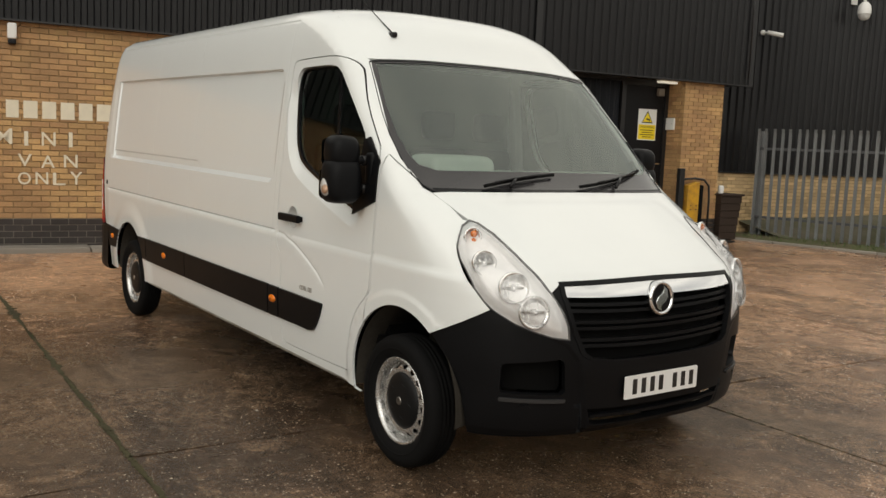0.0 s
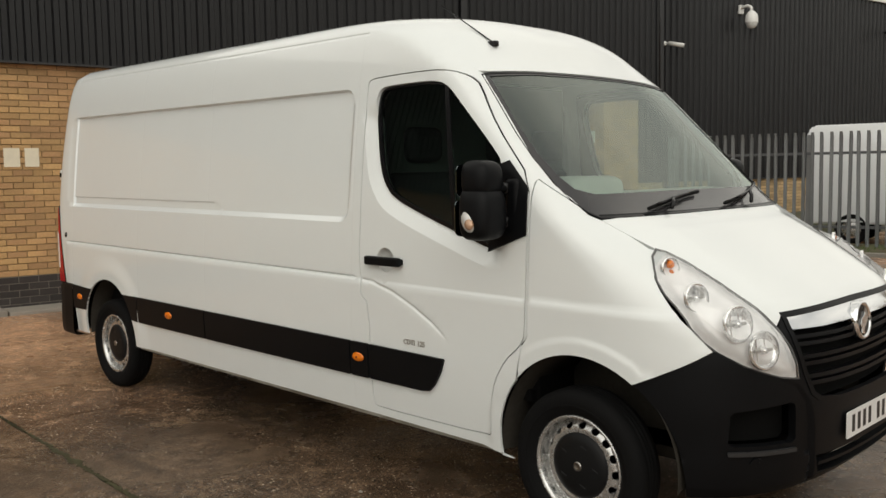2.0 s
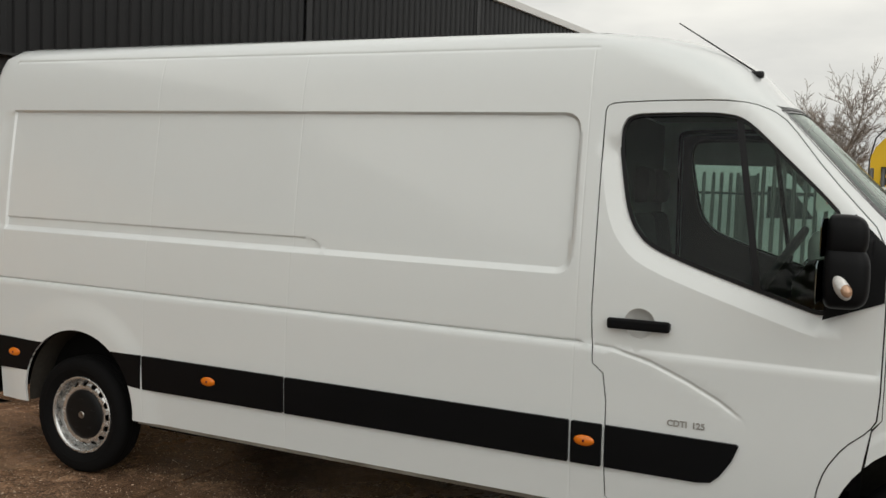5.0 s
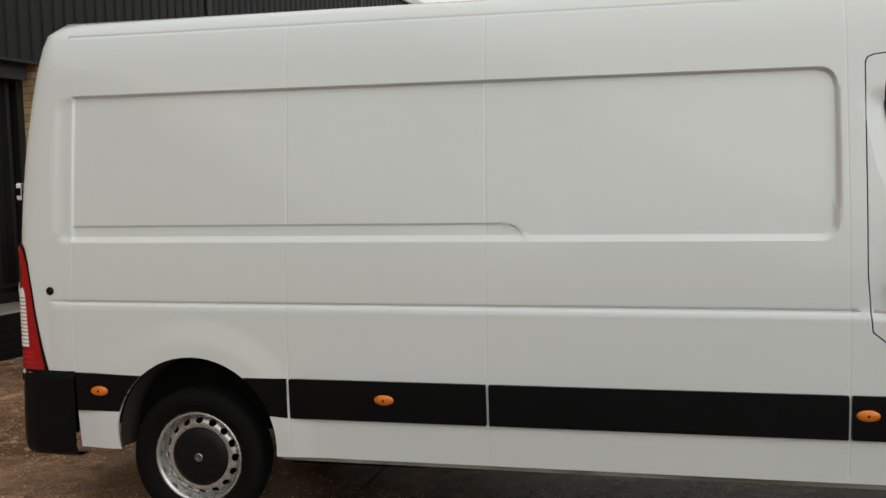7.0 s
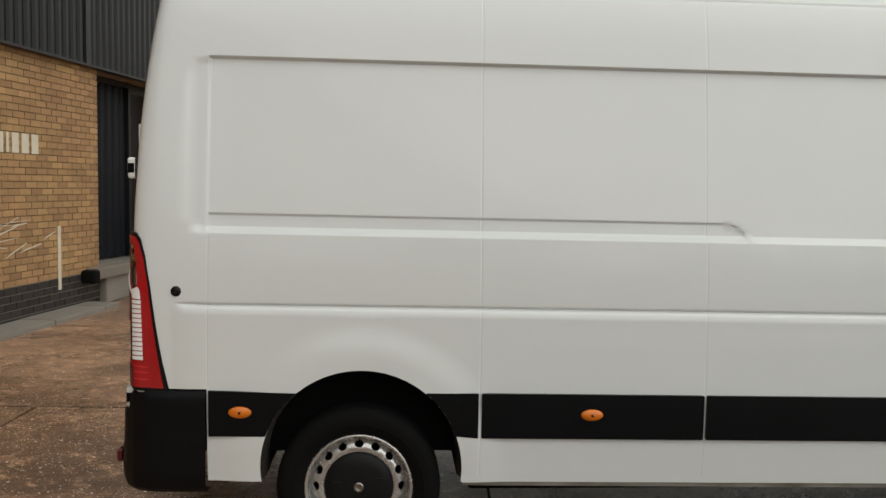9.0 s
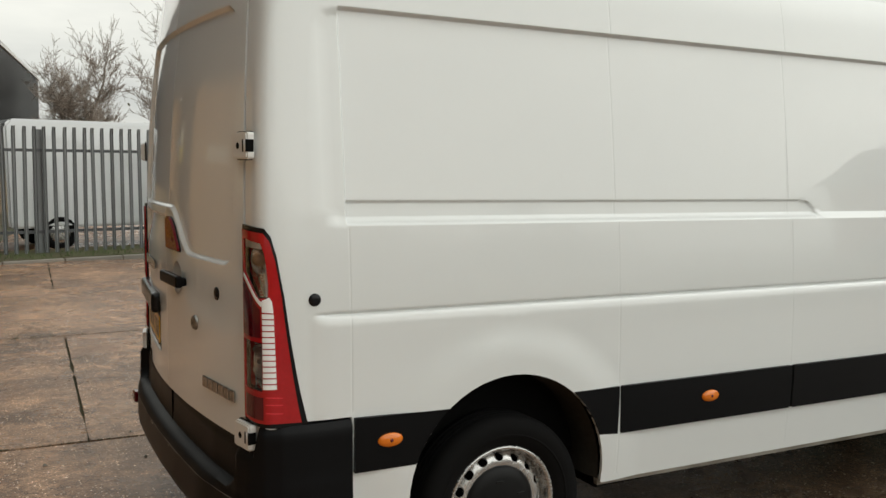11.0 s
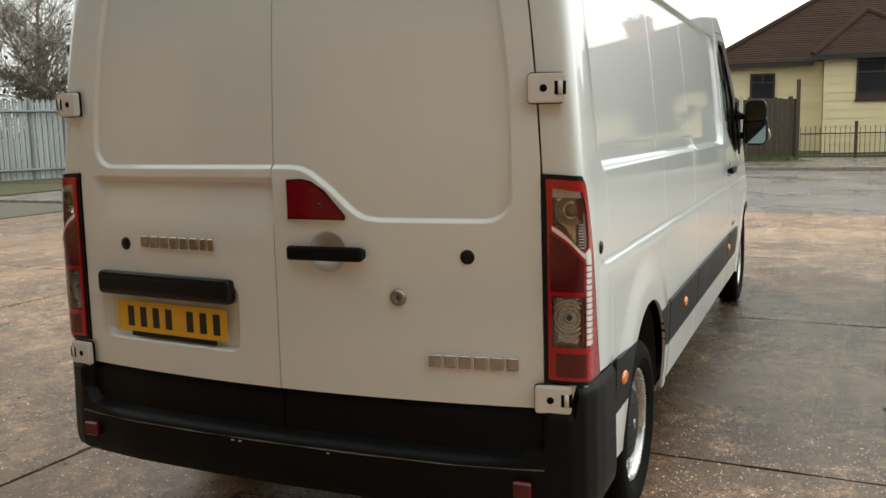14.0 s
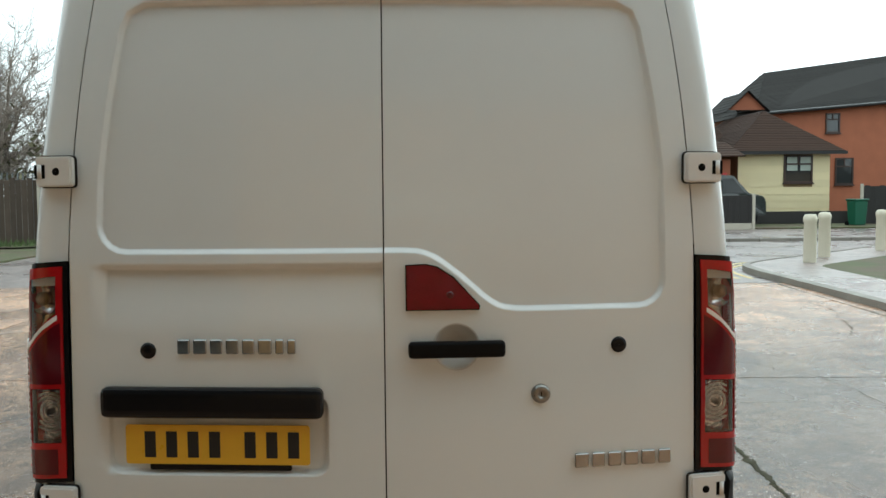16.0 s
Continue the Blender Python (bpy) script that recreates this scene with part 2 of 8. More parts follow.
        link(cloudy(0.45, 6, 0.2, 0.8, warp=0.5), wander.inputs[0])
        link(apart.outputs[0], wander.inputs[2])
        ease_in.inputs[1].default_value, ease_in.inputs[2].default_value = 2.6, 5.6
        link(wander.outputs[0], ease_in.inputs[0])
        lift = blend(ease_in.outputs[0], (1.0, 1.0, 1.0), dry_and_lit)
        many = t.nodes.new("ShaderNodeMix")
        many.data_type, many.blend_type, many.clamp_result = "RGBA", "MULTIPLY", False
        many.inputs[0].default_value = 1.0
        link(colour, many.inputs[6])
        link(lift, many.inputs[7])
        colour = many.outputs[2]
    tone = t.nodes.new("ShaderNodeMapRange")
    tone.inputs[3].default_value, tone.inputs[4].default_value = 0.88, 1.12
    link(info.outputs["Random"], tone.inputs[0])
    scaled = t.nodes.new("ShaderNodeVectorMath")
    scaled.operation = "SCALE"
    link(colour, scaled.inputs[0])
    link(tone.outputs[0], scaled.inputs["Scale"])
    link(scaled.outputs[0], b.inputs["Base Color"])
    gloss = t.nodes.new("ShaderNodeMapRange")
    gloss.inputs[3].default_value, gloss.inputs[4].default_value = rough_hi, rough_lo
    link(cloudy(0.55, 7, 0.36, 0.64, warp=0.5), gloss.inputs[0])
    link(gloss.outputs[0], b.inputs["Roughness"])
    b.inputs["Specular IOR Level"].default_value = 0.44
    high = t.nodes.new("ShaderNodeMath")
    high.operation = "ADD"
    link(grain, high.inputs[0])
    link(mottle, high.inputs[1])
    bn = t.nodes.new("ShaderNodeBump")
    bn.inputs["Strength"].default_value, bn.inputs["Distance"].default_value = relief, 0.005
    link(high.outputs[0], bn.inputs["Height"])
    link(bn.outputs[0], b.inputs["Normal"])
    return m


# its last tint also paints van shade and sky glare into the colour
concrete = worn_ground("damp old concrete", (0.218, 0.145, 0.092), (0.096, 0.061, 0.039), (0.042, 0.0275, 0.0185), (0.54, 0.47, 0.37), 0.09, 0.42, 0.42, dry_and_lit=(3.60, 3.26, 3.10), relief=0.30)
joint_dirt = stuff("mossy joint dirt", (0.040, 0.035, 0.014), 0.9, vary=0.5, scale=4, fine=60, bump=0.6, tint=(0.056, 0.050, 0.020), tint_scale=1.5)
tarmac = worn_ground("wet worn tarmac", (0.40, 0.325, 0.295), (0.28, 0.225, 0.205), (0.16, 0.13, 0.12), (0.48, 0.43, 0.39), 0.20, 0.42, 0.22, relief=0.16)
planter_brown = stuff("dark brown weathered planter", (0.035, 0.024, 0.018), 0.75, vary=0.3, scale=5, fine=60, bump=0.2, spec=0.25)
bank_soil = stuff("grey mossy bank", (0.115, 0.105, 0.075), 0.9, vary=0.45, scale=1.2, fine=30, bump=0.4, tint=(0.062, 0.068, 0.030), tint_scale=0.8)
earth = stuff("bare ground", (0.13, 0.115, 0.085), 0.85, vary=0.35, scale=0.4, fine=20, bump=0.3)
grass_soil = stuff("thin grass and soil", (0.075, 0.085, 0.030), 0.9, vary=0.5, scale=1.5, fine=40, bump=0.5, tint=(0.10, 0.075, 0.045), tint_scale=0.9)
grass_green = stuff("grass blades", (0.070, 0.105, 0.028), 0.7, vary=0.4, scale=3, fine=30, spread=0.35)
kerb_stone = stuff("concrete kerb", (0.24, 0.22, 0.19), 0.7, vary=0.25, scale=2, fine=50, bump=0.25, spread=0.1)
buff_brick = stuff("buff brick", (0.46, 0.285, 0.125), 0.8, vary=0.55, scale=1.6, fine=42, bump=0.5, spread=0.17, tint=(0.38, 0.222, 0.105), tint_scale=0.9)
pale_brick = stuff("pale cleaned buff brick", (0.56, 0.40, 0.215), 0.8, vary=0.25, scale=1.6, fine=55, bump=0.35, spread=0.22)
blue_brick = stuff("dark engineering brick", (0.032, 0.026, 0.024), 0.5, vary=0.3, scale=6, fine=60, bump=0.25, spread=0.3)
mortar = stuff("sandy mortar", (0.29, 0.195, 0.100), 0.9, vary=0.25, scale=5, fine=80, bump=0.3)
grey_mortar = stuff("pale mortar", (0.27, 0.245, 0.21), 0.9, vary=0.25, scale=5, fine=80, bump=0.3)
wall_paint = stuff("worn white wall paint", (0.72, 0.66, 0.52), 0.8, vary=0.16, scale=10, fine=60)
cladding = stuff("black profiled steel", (0.0075, 0.0075, 0.0085), 0.36, vary=0.4, scale=1.2, fine=14, rough_vary=0.10, spec=0.34)
trim_black = stuff("black steel trim", (0.012, 0.012, 0.013), 0.4, vary=0.2)
door_black = stuff("black door paint", (0.007, 0.007, 0.008), 0.4, vary=0.2, scale=4, spec=0.2)
shutter_blue = stuff("dark blue shutter", (0.008, 0.010, 0.014), 0.45, vary=0.25, scale=3, spec=0.2)
galvanised = stuff("weathered galvanised steel", (0.21, 0.22, 0.225), 0.5, metal=0.35, vary=0.22, scale=3, fine=50, spread=0.15)
rail_grey = stuff("dull grey steel rail", (0.085, 0.09, 0.095), 0.6, metal=0.2, vary=0.25, scale=3, fine=50)
safety_yellow = stuff("chipped yellow paint", (0.55, 0.30, 0.02), 0.45, vary=0.25, scale=5, fine=40, tint=(0.38, 0.20, 0.03), tint_scale=6)
sign_yellow = stuff("yellow sign", (0.80, 0.62, 0.02), 0.4, vary=0.05)
sign_white = stuff("white sign board", (0.72, 0.74, 0.73), 0.4, vary=0.06)
sign_red = stuff("red sign print", (0.55, 0.05, 0.05), 0.4, vary=0.1)
cam_white = stuff("white camera housing", (0.72, 0.72, 0.70), 0.35, vary=0.06)
timber = stuff("dark weathered timber", (0.075, 0.055, 0.040), 0.8, vary=0.4, scale=6, fine=60, bump=0.4, spread=0.2)
pale_timber = stuff("grey old timber", (0.20, 0.175, 0.145), 0.8, vary=0.3, scale=6, fine=70, bump=0.4, spread=0.15)
silver_lens = stuff("silvery lamp lens", (0.74, 0.73, 0.71), 0.12, metal=0.8, vary=0.75, scale=24, fine=120, coat=0.4)
cream_render = stuff("cream painted boards", (0.80, 0.69, 0.42), 0.6, vary=0.08, scale=1.5, spread=0.05)
roof_tile = stuff("brown concrete roof tile", (0.058, 0.036, 0.027), 0.9, vary=0.3, scale=1.2, fine=14, bump=0.2, spread=0.12, spec=0.15)
grey_tile = stuff("dark grey roof tile", (0.040, 0.038, 0.036), 0.9, vary=0.3, scale=1.2, fine=14, bump=0.2, spread=0.12, spec=0.15)
red_brick = stuff("red brick", (0.33, 0.115, 0.060), 0.8, vary=0.25, scale=2, fine=30, bump=0.2, spread=0.2)
dark_frame = stuff("dark brown window frame", (0.045, 0.022, 0.016), 0.35, vary=0.15)
house_glass = stuff("dark house window glass", (0.030, 0.034, 0.038), 0.05, vary=0.4, scale=1.3, coat=1.0, rough_vary=0.02)
curtain = stuff("pale curtain", (0.45, 0.50, 0.45), 0.8, vary=0.2, scale=4)
fence_panel = stuff("black fence panel", (0.020, 0.018, 0.017), 0.6, vary=0.3, scale=4, spread=0.15)
concrete_post = stuff("concrete post", (0.52, 0.48, 0.40), 0.75, vary=0.15, scale=4, fine=60, bump=0.15)
bark = stuff("winter bark", (0.20, 0.17, 0.14), 0.9, vary=0.3, scale=6)
twig = stuff("bare twigs", (0.30, 0.25, 0.21), 0.9, vary=0.3, scale=2)
scrub = stuff("winter scrub", (0.115, 0.105, 0.060), 0.9, vary=0.5, scale=1.5, fine=12, spread=0.5)
car_dark = stuff("dark car paint", (0.012, 0.020, 0.020), 0.25, vary=0.1, coat=1.0)
car_white = stuff("white car paint", (0.70, 0.72, 0.73), 0.3, vary=0.06, coat=1.0)
flag_yellow = stuff("yellow banner cloth", (0.80, 0.50, 0.02), 0.6, vary=0.1)
pale_steel = stuff("bright galvanised steel", (0.44, 0.46, 0.47), 0.5, metal=0.2, vary=0.2, scale=2, spread=0.12)
sheet_grey = stuff("grey sheet metal", (0.20, 0.225, 0.25), 0.45, metal=0.2, vary=0.15, scale=2)
green_paint = stuff("faded green paint", (0.055, 0.095, 0.075), 0.6, vary=0.4, scale=2, fine=20, tint=(0.030, 0.052, 0.045), tint_scale=1.2)
yellow_line = stuff("worn yellow road paint", (0.62, 0.50, 0.22), 0.7, vary=0.25, scale=5, fine=50)
bin_green = stuff("green bin plastic", (0.012, 0.10, 0.055), 0.45, vary=0.2, scale=4)
cream_post = stuff("cream bollard paint", (0.70, 0.65, 0.52), 0.6, vary=0.12, scale=4)
tube_light = bpy.data.materials.new("lit lamp cover")
tube_light.use_nodes = True
tube_light.node_tree.nodes["Principled BSDF"].inputs["Base Color"].default_value = (0.8, 0.8, 0.75, 1)
tube_light.node_tree.nodes["Principled BSDF"].inputs["Emission Color"].default_value = (1, 0.95, 0.8, 1)
tube_light.node_tree.nodes["Principled BSDF"].inputs["Emission Strength"].default_value = 0.5


# ---- building helpers ----
def hold(name, parent=None, m=None, label="", category="", kind="", group=""):
    """An Empty that holds the parts of a thing."""
    ob = new(name)
    ob.empty_display_size = 0.1
    if parent:
        ob.parent = parent
    if m is not None:
        ob.matrix_basis = m
    return tagged(ob, label, category, group, kind)


def part(name, shape, mat, parent=None, label="", smooth=False, m=None):
    """Links a bmesh or a mesh as ONE object under a thing or a part."""
    if isinstance(shape, bmesh.types.BMesh):
        me = bpy.data.meshes.new(name)
        shape.to_mesh(me)
        shape.free()
    else:
        me = shape
    if not me.materials:
        me.materials.append(mat)
    if smooth:
        me.shade_smooth()
    ob = new(name, me)
    if parent:
        ob.parent = parent
    if m is not None:
        ob.matrix_basis = m
    if label:
        ob["label"] = label
    return ob


def block(lo, hi, bevel=0.0, steps=1, bm=None):
    bm = bm or bmesh.new()
    made = bmesh.ops.create_cube(bm, size=1.0)["verts"]
    for v in made:
        v.co = Vector([a + (b - a) * (c + 0.5) for a, b, c in zip(lo, hi, v.co)])
    if bevel:
        edges = list({e for v in made for e in v.link_edges})
        bmesh.ops.bevel(bm, geom=edges, offset=bevel, segments=steps, affect="EDGES", profile=0.6)
    return bm


def rod(a, b, r, sides=10, r2=None, bm=None, caps=True):
    bm = bm or bmesh.new()
    a, b = Vector(a), Vector(b)
    turn = (b - a).to_track_quat("Z", "Y").to_matrix().to_4x4()
    bmesh.ops.create_cone(bm, cap_ends=caps, segments=sides, radius1=r, radius2=r if r2 is None else r2, depth=(b - a).length,
                          matrix=Matrix.Translation((a + b) / 2) @ turn)
    return bm


def pipe(points, r, sides=8):
    """A bent bar along points."""
    bm = bmesh.new()
    rings = []
    pts = [Vector(p) for p in points]
    for i, p in enumerate(pts):
        d = (pts[min(i + 1, len(pts) - 1)] - pts[max(i - 1, 0)]).normalized()
        s = d.orthogonal().normalized() if i == 0 else (side - d * side.dot(d)).normalized()
        side = s
        t = d.cross(s)
        rings.append([bm.verts.new(p + r * (math.cos(k * 2 * math.pi / sides) * s + math.sin(k * 2 * math.pi / sides) * t)) for k in range(sides)])
    for one, two in zip(rings, rings[1:]):
        for k in range(sides):
            bm.faces.new((one[k], one[(k + 1) % sides], two[(k + 1) % sides], two[k]))
    bm.faces.new(rings[0][::-1]), bm.faces.new(rings[-1])
    for f in bm.faces:
        f.smooth = True
    return bm


def lathe(profile, sides=48, bm=None):
    """Turns (radius, height) pairs about z."""
    bm = bm or bmesh.new()
    rings = [[bm.verts.new((r * math.cos(k * 2 * math.pi / sides), r * math.sin(k * 2 * math.pi / sides), h)) for k in range(sides)] for r, h in profile]
    for one, two in zip(rings, rings[1:]):
        for k in range(sides):
            bm.faces.new((one[k], one[(k + 1) % sides], two[(k + 1) % sides], two[k]))
    for f in bm.faces:
        f.smooth = True
    return bm


def plate(outline, thick, bevel=0.0, bm=None):
    """A flat piece in the xy plane, with thickness up from z = 0."""
    bm = bm or bmesh.new()
    f = bm.faces.new([bm.verts.new((x, y, 0)) for x, y in outline])
    if f.calc_area() and f.normal.z < 0:
        f.normal_flip()
    f.normal_update()
    if f.normal.z > 0:
        f.normal_flip()
    up = bmesh.ops.extrude_face_region(bm, geom=[f])["geom"]
    top = [v for v in up if isinstance(v, bmesh.types.BMVert)]
    for v in top:
        v.co.z += thick
    if bevel:
        edges = [e for e in bm.edges if e.verts[0] in top and e.verts[1] in top]
        bmesh.ops.bevel(bm, geom=edges, offset=bevel, segments=2, affect="EDGES")
    return bm


def rounded(x0, y0, x1, y1, r, n=5):
    """The outline of a rectangle with round corners."""
    out = []
    for cx, cy, a0 in ((x1 - r, y0 + r, -90), (x1 - r, y1 - r, 0), (x0 + r, y1 - r, 90), (x0 + r, y0 + r, 180)):
        for k in range(n + 1):
            a = radians(a0 + 90 * k / n)
            out.append((cx + r * math.cos(a), cy + r * math.sin(a)))
    return out


def quads(verts, faces, name="mesh"):
    me = bpy.data.meshes.new(name)
    me.from_pydata([tuple(v) for v in verts], [], faces)
    return me


def boxes_mesh(items, name="boxes"):
    """Many axis-aligned boxes (lo, hi) in one mesh."""
    verts, faces = [], []
    for lo, hi in items:
        k = len(verts)
        verts += [(x, y, z) for x in (lo[0], hi[0]) for y in (lo[1], hi[1]) for z in (lo[2], hi[2])]
        faces += [(k, k + 1, k + 3, k + 2), (k + 4, k + 6, k + 7, k + 5), (k, k + 4, k + 5, k + 1), (k + 2, k + 3, k + 7, k + 6), (k, k + 2, k + 6, k + 4), (k + 1, k + 5, k + 7, k + 3)]
    return quads(verts, faces, name)


def words(text, size, thick=0.002, bold=0.0):
    """A mesh of letters in the xy plane."""
    data = bpy.data.curves.new("words", "FONT")
    data.body, data.size, data.extrude, data.align_x, data.resolution_u = text, size, thick, "LEFT", 3
    data.offset = bold
    ob = new("words", data)
    me = bpy.data.meshes.new_from_object(ob.evaluated_get(bpy.context.evaluated_depsgraph_get()))
    bpy.data.objects.remove(ob)
    return me

from mathutils import geometry


# ---- the van's shape: a plan outline at every height ----
def curve(*knots):
    """A smooth monotone curve through (a, b) knots, for arrays."""
    a, b = np.array(knots, float).T
    h, d = np.diff(a), np.diff(b) / np.diff(a)
    m = np.zeros(len(a))
    m[0], m[-1] = d[0], d[-1]
    for i in range(1, len(a) - 1):
        if d[i - 1] * d[i] > 0:
            w1, w2 = 2 * h[i] + h[i - 1], h[i] + 2 * h[i - 1]
            m[i] = (w1 + w2) / (w1 / d[i - 1] + w2 / d[i])

    def at(x):
        x = np.clip(np.asarray(x, float), a[0], a[-1])
        i = np.clip(np.searchsorted(a, x) - 1, 0, len(a) - 2)
        s = (x - a[i]) / h[i]
        return (b[i] * (1 + 2 * s) * (1 - s) ** 2 + b[i + 1] * s * s * (3 - 2 * s)
                + h[i] * (m[i] * s * (1 - s) ** 2 - m[i + 1] * s * s * (1 - s)))
    return at


RAKE = 0.009  # the empty van stands a little nose-down
half_width = curve((0.2, 0.975), (0.36, 0.99), (0.55, 1.006), (0.73, 1.012), (1.07, 1.010), (1.37, 0.994), (1.7, 0.963), (2.06, 0.918),
                   (2.2, 0.897), (2.3, 0.872), (2.37, 0.842), (2.415, 0.79), (2.445, 0.70), (2.470, 0.50), (2.480, 0.30))
nose_x = curve((0.2, 5.00), (0.3, 5.09), (0.42, 5.14), (0.56, 5.155), (0.7, 5.165), (0.85, 5.160), (0.965, 5.14), (1.035, 5.10), (1.075, 5.06),
               (1.12, 4.99), (1.2, 4.86), (1.3, 4.68), (1.38, 4.535), (1.44, 4.44), (1.6, 4.27), (1.85, 4.01), (2.09, 3.76), (2.15, 3.69),
               (2.22, 3.62), (2.30, 3.54), (2.373, 3.43), (2.425, 3.30), (2.460, 3.08), (2.480, 2.7))
nose_depth = curve((0.2, 0.72), (0.4, 0.80), (0.95, 0.80), (1.05, 0.74), (1.185, 0.58), (1.3, 0.42), (1.44, 0.33), (1.6, 0.31), (2.09, 0.27),
                   (2.2, 0.36), (2.3, 0.50), (2.4, 0.70), (2.465, 0.9))
nose_power = curve((0.2, 3.0), (1.1, 3.0), (1.44, 2.7), (2.1, 2.6), (2.3, 2.75), (2.465, 2.8))
rear_lean = curve((0.2, 0.0), (1.3, 0.0), (1.7, 0.018), (2.06, 0.055), (2.25, 0.084), (2.38, 0.105), (2.465, 0.15))


gap_y = curve((0.2, 0.886), (1.25, 0.882), (1.5, 0.870), (1.7, 0.853), (1.9, 0.829), (2.1, 0.797), (2.2, 0.776), (2.3, 0.738), (2.36, 0.70), (2.48, 0.42))  # between a rear door and its post


def lower(p):
    p[:, 2] -= RAKE * (p[:, 0] - 1.0)
    return p


def flank_y(x, z):
    """Half the van's width at length x and height z."""
    w, deep, power = half_width(z), nose_depth(z), nose_power(z)
    ahead = np.clip((x - (nose_x(z) - deep)) / deep, 0, 0.9999)
    return w * (1 - ahead ** power) ** (1 / power)


def nose_xy(a, z):
    """A point of the nose: a from 0 on the right flank over 1 in the middle to 2 on the left flank."""
    w, deep, power = half_width(z), nose_depth(z), nose_power(z)
    s, c = np.sin(a * np.pi / 2), np.cos(a * np.pi / 2)
    return nose_x(z) - deep + deep * np.clip(s, 1e-6, 1) ** (2 / power), -w * np.sign(c) * np.clip(np.abs(c), 1e-6, 1) ** (2 / power)


def tail_x(y, z):
    return -0.988 + 0.085 * (y / 0.92) ** 2 + rear_lean(z)


def ease(t):
    t = np.clip(t, 0, 1)
    return t * t * (3 - 2 * t)


def line_distance(u, v, points):
    """How far (u, v) lie from a polyline."""
    best = np.full(np.shape(u), 9.0)
    for (a, b), (c, d) in zip(points, points[1:]):
        s = np.clip(((u - a) * (c - a) + (v - b) * (d - b)) / ((c - a) ** 2 + (d - b) ** 2 + 1e-12), 0, 1)
        best = np.minimum(best, np.hypot(u - a - s * (c - a), v - b - s * (d - b)))
    return best


def within(u, v, poly):
    """Whether (u, v) lie inside a closed outline."""
    u, v, inside = np.asarray(u, float), np.asarray(v, float), np.zeros(np.shape(u), bool)
    for (a, b), (c, d) in zip(poly, poly[1:] + poly[:1]):
        if b != d:
            inside ^= ((b > v) != (d > v)) & (u < (c - a) * (v - b) / (d - b) + a)
    return inside


def depth_in(u, v, poly):
    """How deep (u, v) lie inside an outline; negative outside."""
    return np.where(within(u, v, poly), 1, -1) * line_distance(u, v, poly + poly[:1])


def softened(poly, times=2):
    """An outline with its corners cut round."""
    for _ in range(times):
        poly = [q for (a, b), (c, d) in zip(poly, poly[1:] + poly[:1]) for q in ((a * 0.8 + c * 0.2, b * 0.8 + d * 0.2), (a * 0.2 + c * 0.8, b * 0.2 + d * 0.8))]
    return poly


WINDOW = [(3.03, 1.92), (3.034, 2.0), (3.055, 2.04), (3.10, 2.058), (3.40, 2.064), (3.50, 2.052), (3.56, 2.02), (3.66, 1.925), (3.848, 1.745), (3.93, 1.655), (3.90, 1.30), (3.86, 1.272),
          (3.733, 1.311), (3.506, 1.383), (3.363, 1.430), (3.24, 1.475), (3.165, 1.515), (3.11, 1.58), (3.075, 1.67)]
WINDOW = softened(WINDOW)
DOOR_SWAGE = [(2.90, 1.071), (3.06, 1.058), (3.22, 1.018), (3.37, 0.957), (3.50, 0.892), (3.60, 0.826), (3.632, 0.765)]
UPPER_PANEL = [(-0.9, 1.354)] + rounded(-0.9, 1.354, 2.855, 2.058, 0.07)[:12] + [(-0.9, 2.058)]
PANEL_STEP = [(-0.9, 1.30), (1.60, 1.30), (1.585, 1.376), (1.57, 1.400), (1.545, 1.420), (1.515, 1.432), (1.48, 1.436), (-0.9, 1.436)]
END_DIP = rounded(-0.69, 1.345, 0.2, 2.06, 0.07)
REAR_ARCH, FRONT_ARCH = (0.012, 0.415, 0.405), (4.37, 0.41, 0.444)
SEAMS = (-0.60, 0.487, 1.410, 2.890)


def flank_detail(x, z):
    """Pressings of the side: the sunk upper panel, its step, the waist groove, seams and the flare over the arches."""
    deep = depth_in(x, z, UPPER_PANEL)
    inner, outer = -0.021 * np.clip(deep / np.where(z < 1.5, 0.027, 0.010), 0, 1), -0.010 * ease(depth_in(x, z, END_DIP) / 0.042)
    d = outer + (inner - outer) * ease((x + 0.611) / 0.012)
    d -= 0.009 * ease(depth_in(x, z, PANEL_STEP) / 0.008) * ease((deep - 0.004) / 0.014) * (x > -0.603)
    waist = ease((x + 0.70) / 0.03) * (x < 2.91)
    d -= 0.012 * np.exp(-((z - 1.072) / 0.0052) ** 2) * waist
    d += 0.007 * ease((1.071 - z) / 0.024) * ease((x + 0.74) / 0.06)
    d -= 0.008 * np.exp(-(line_distance(x, z, DOOR_SWAGE) / 0.0075) ** 2) * (1 - ease((x - 3.50) / 0.12))
    for s in SEAMS:
        d -= 0.0011 * np.exp(-((x - s) / 0.0028) ** 2) * (z < (1.345 if s < 0 else 2.36))
    d -= 0.004 * np.exp(-((z - 2.348) / 0.006) ** 2) * (x < 2.9)
    for cx, cz, r, rim, soft, high in ((*REAR_ARCH, 0.20, 0.15, 0.014), (*FRONT_ARCH, 0.085, 0.036, 0.007)):
        far = np.hypot(x - cx, z - cz) - r
        d += high * ease((rim - far) / soft) * ease((z - cz + 0.25) / 0.1)
    # the door skin falls away to the window behind a crisp crease
    away = line_distance(x, z, WINDOW + WINDOW[:1])
    ahead = (x - 3.56) * 0.70 + (z - 2.02) * 0.71
    d -= 0.030 * np.clip(1 - away / 0.085, 0, 1) * ease((1.99 - z) / 0.12) * (1 - ease((ahead + 0.06) / 0.05)) * (x > 2.9)
    return d


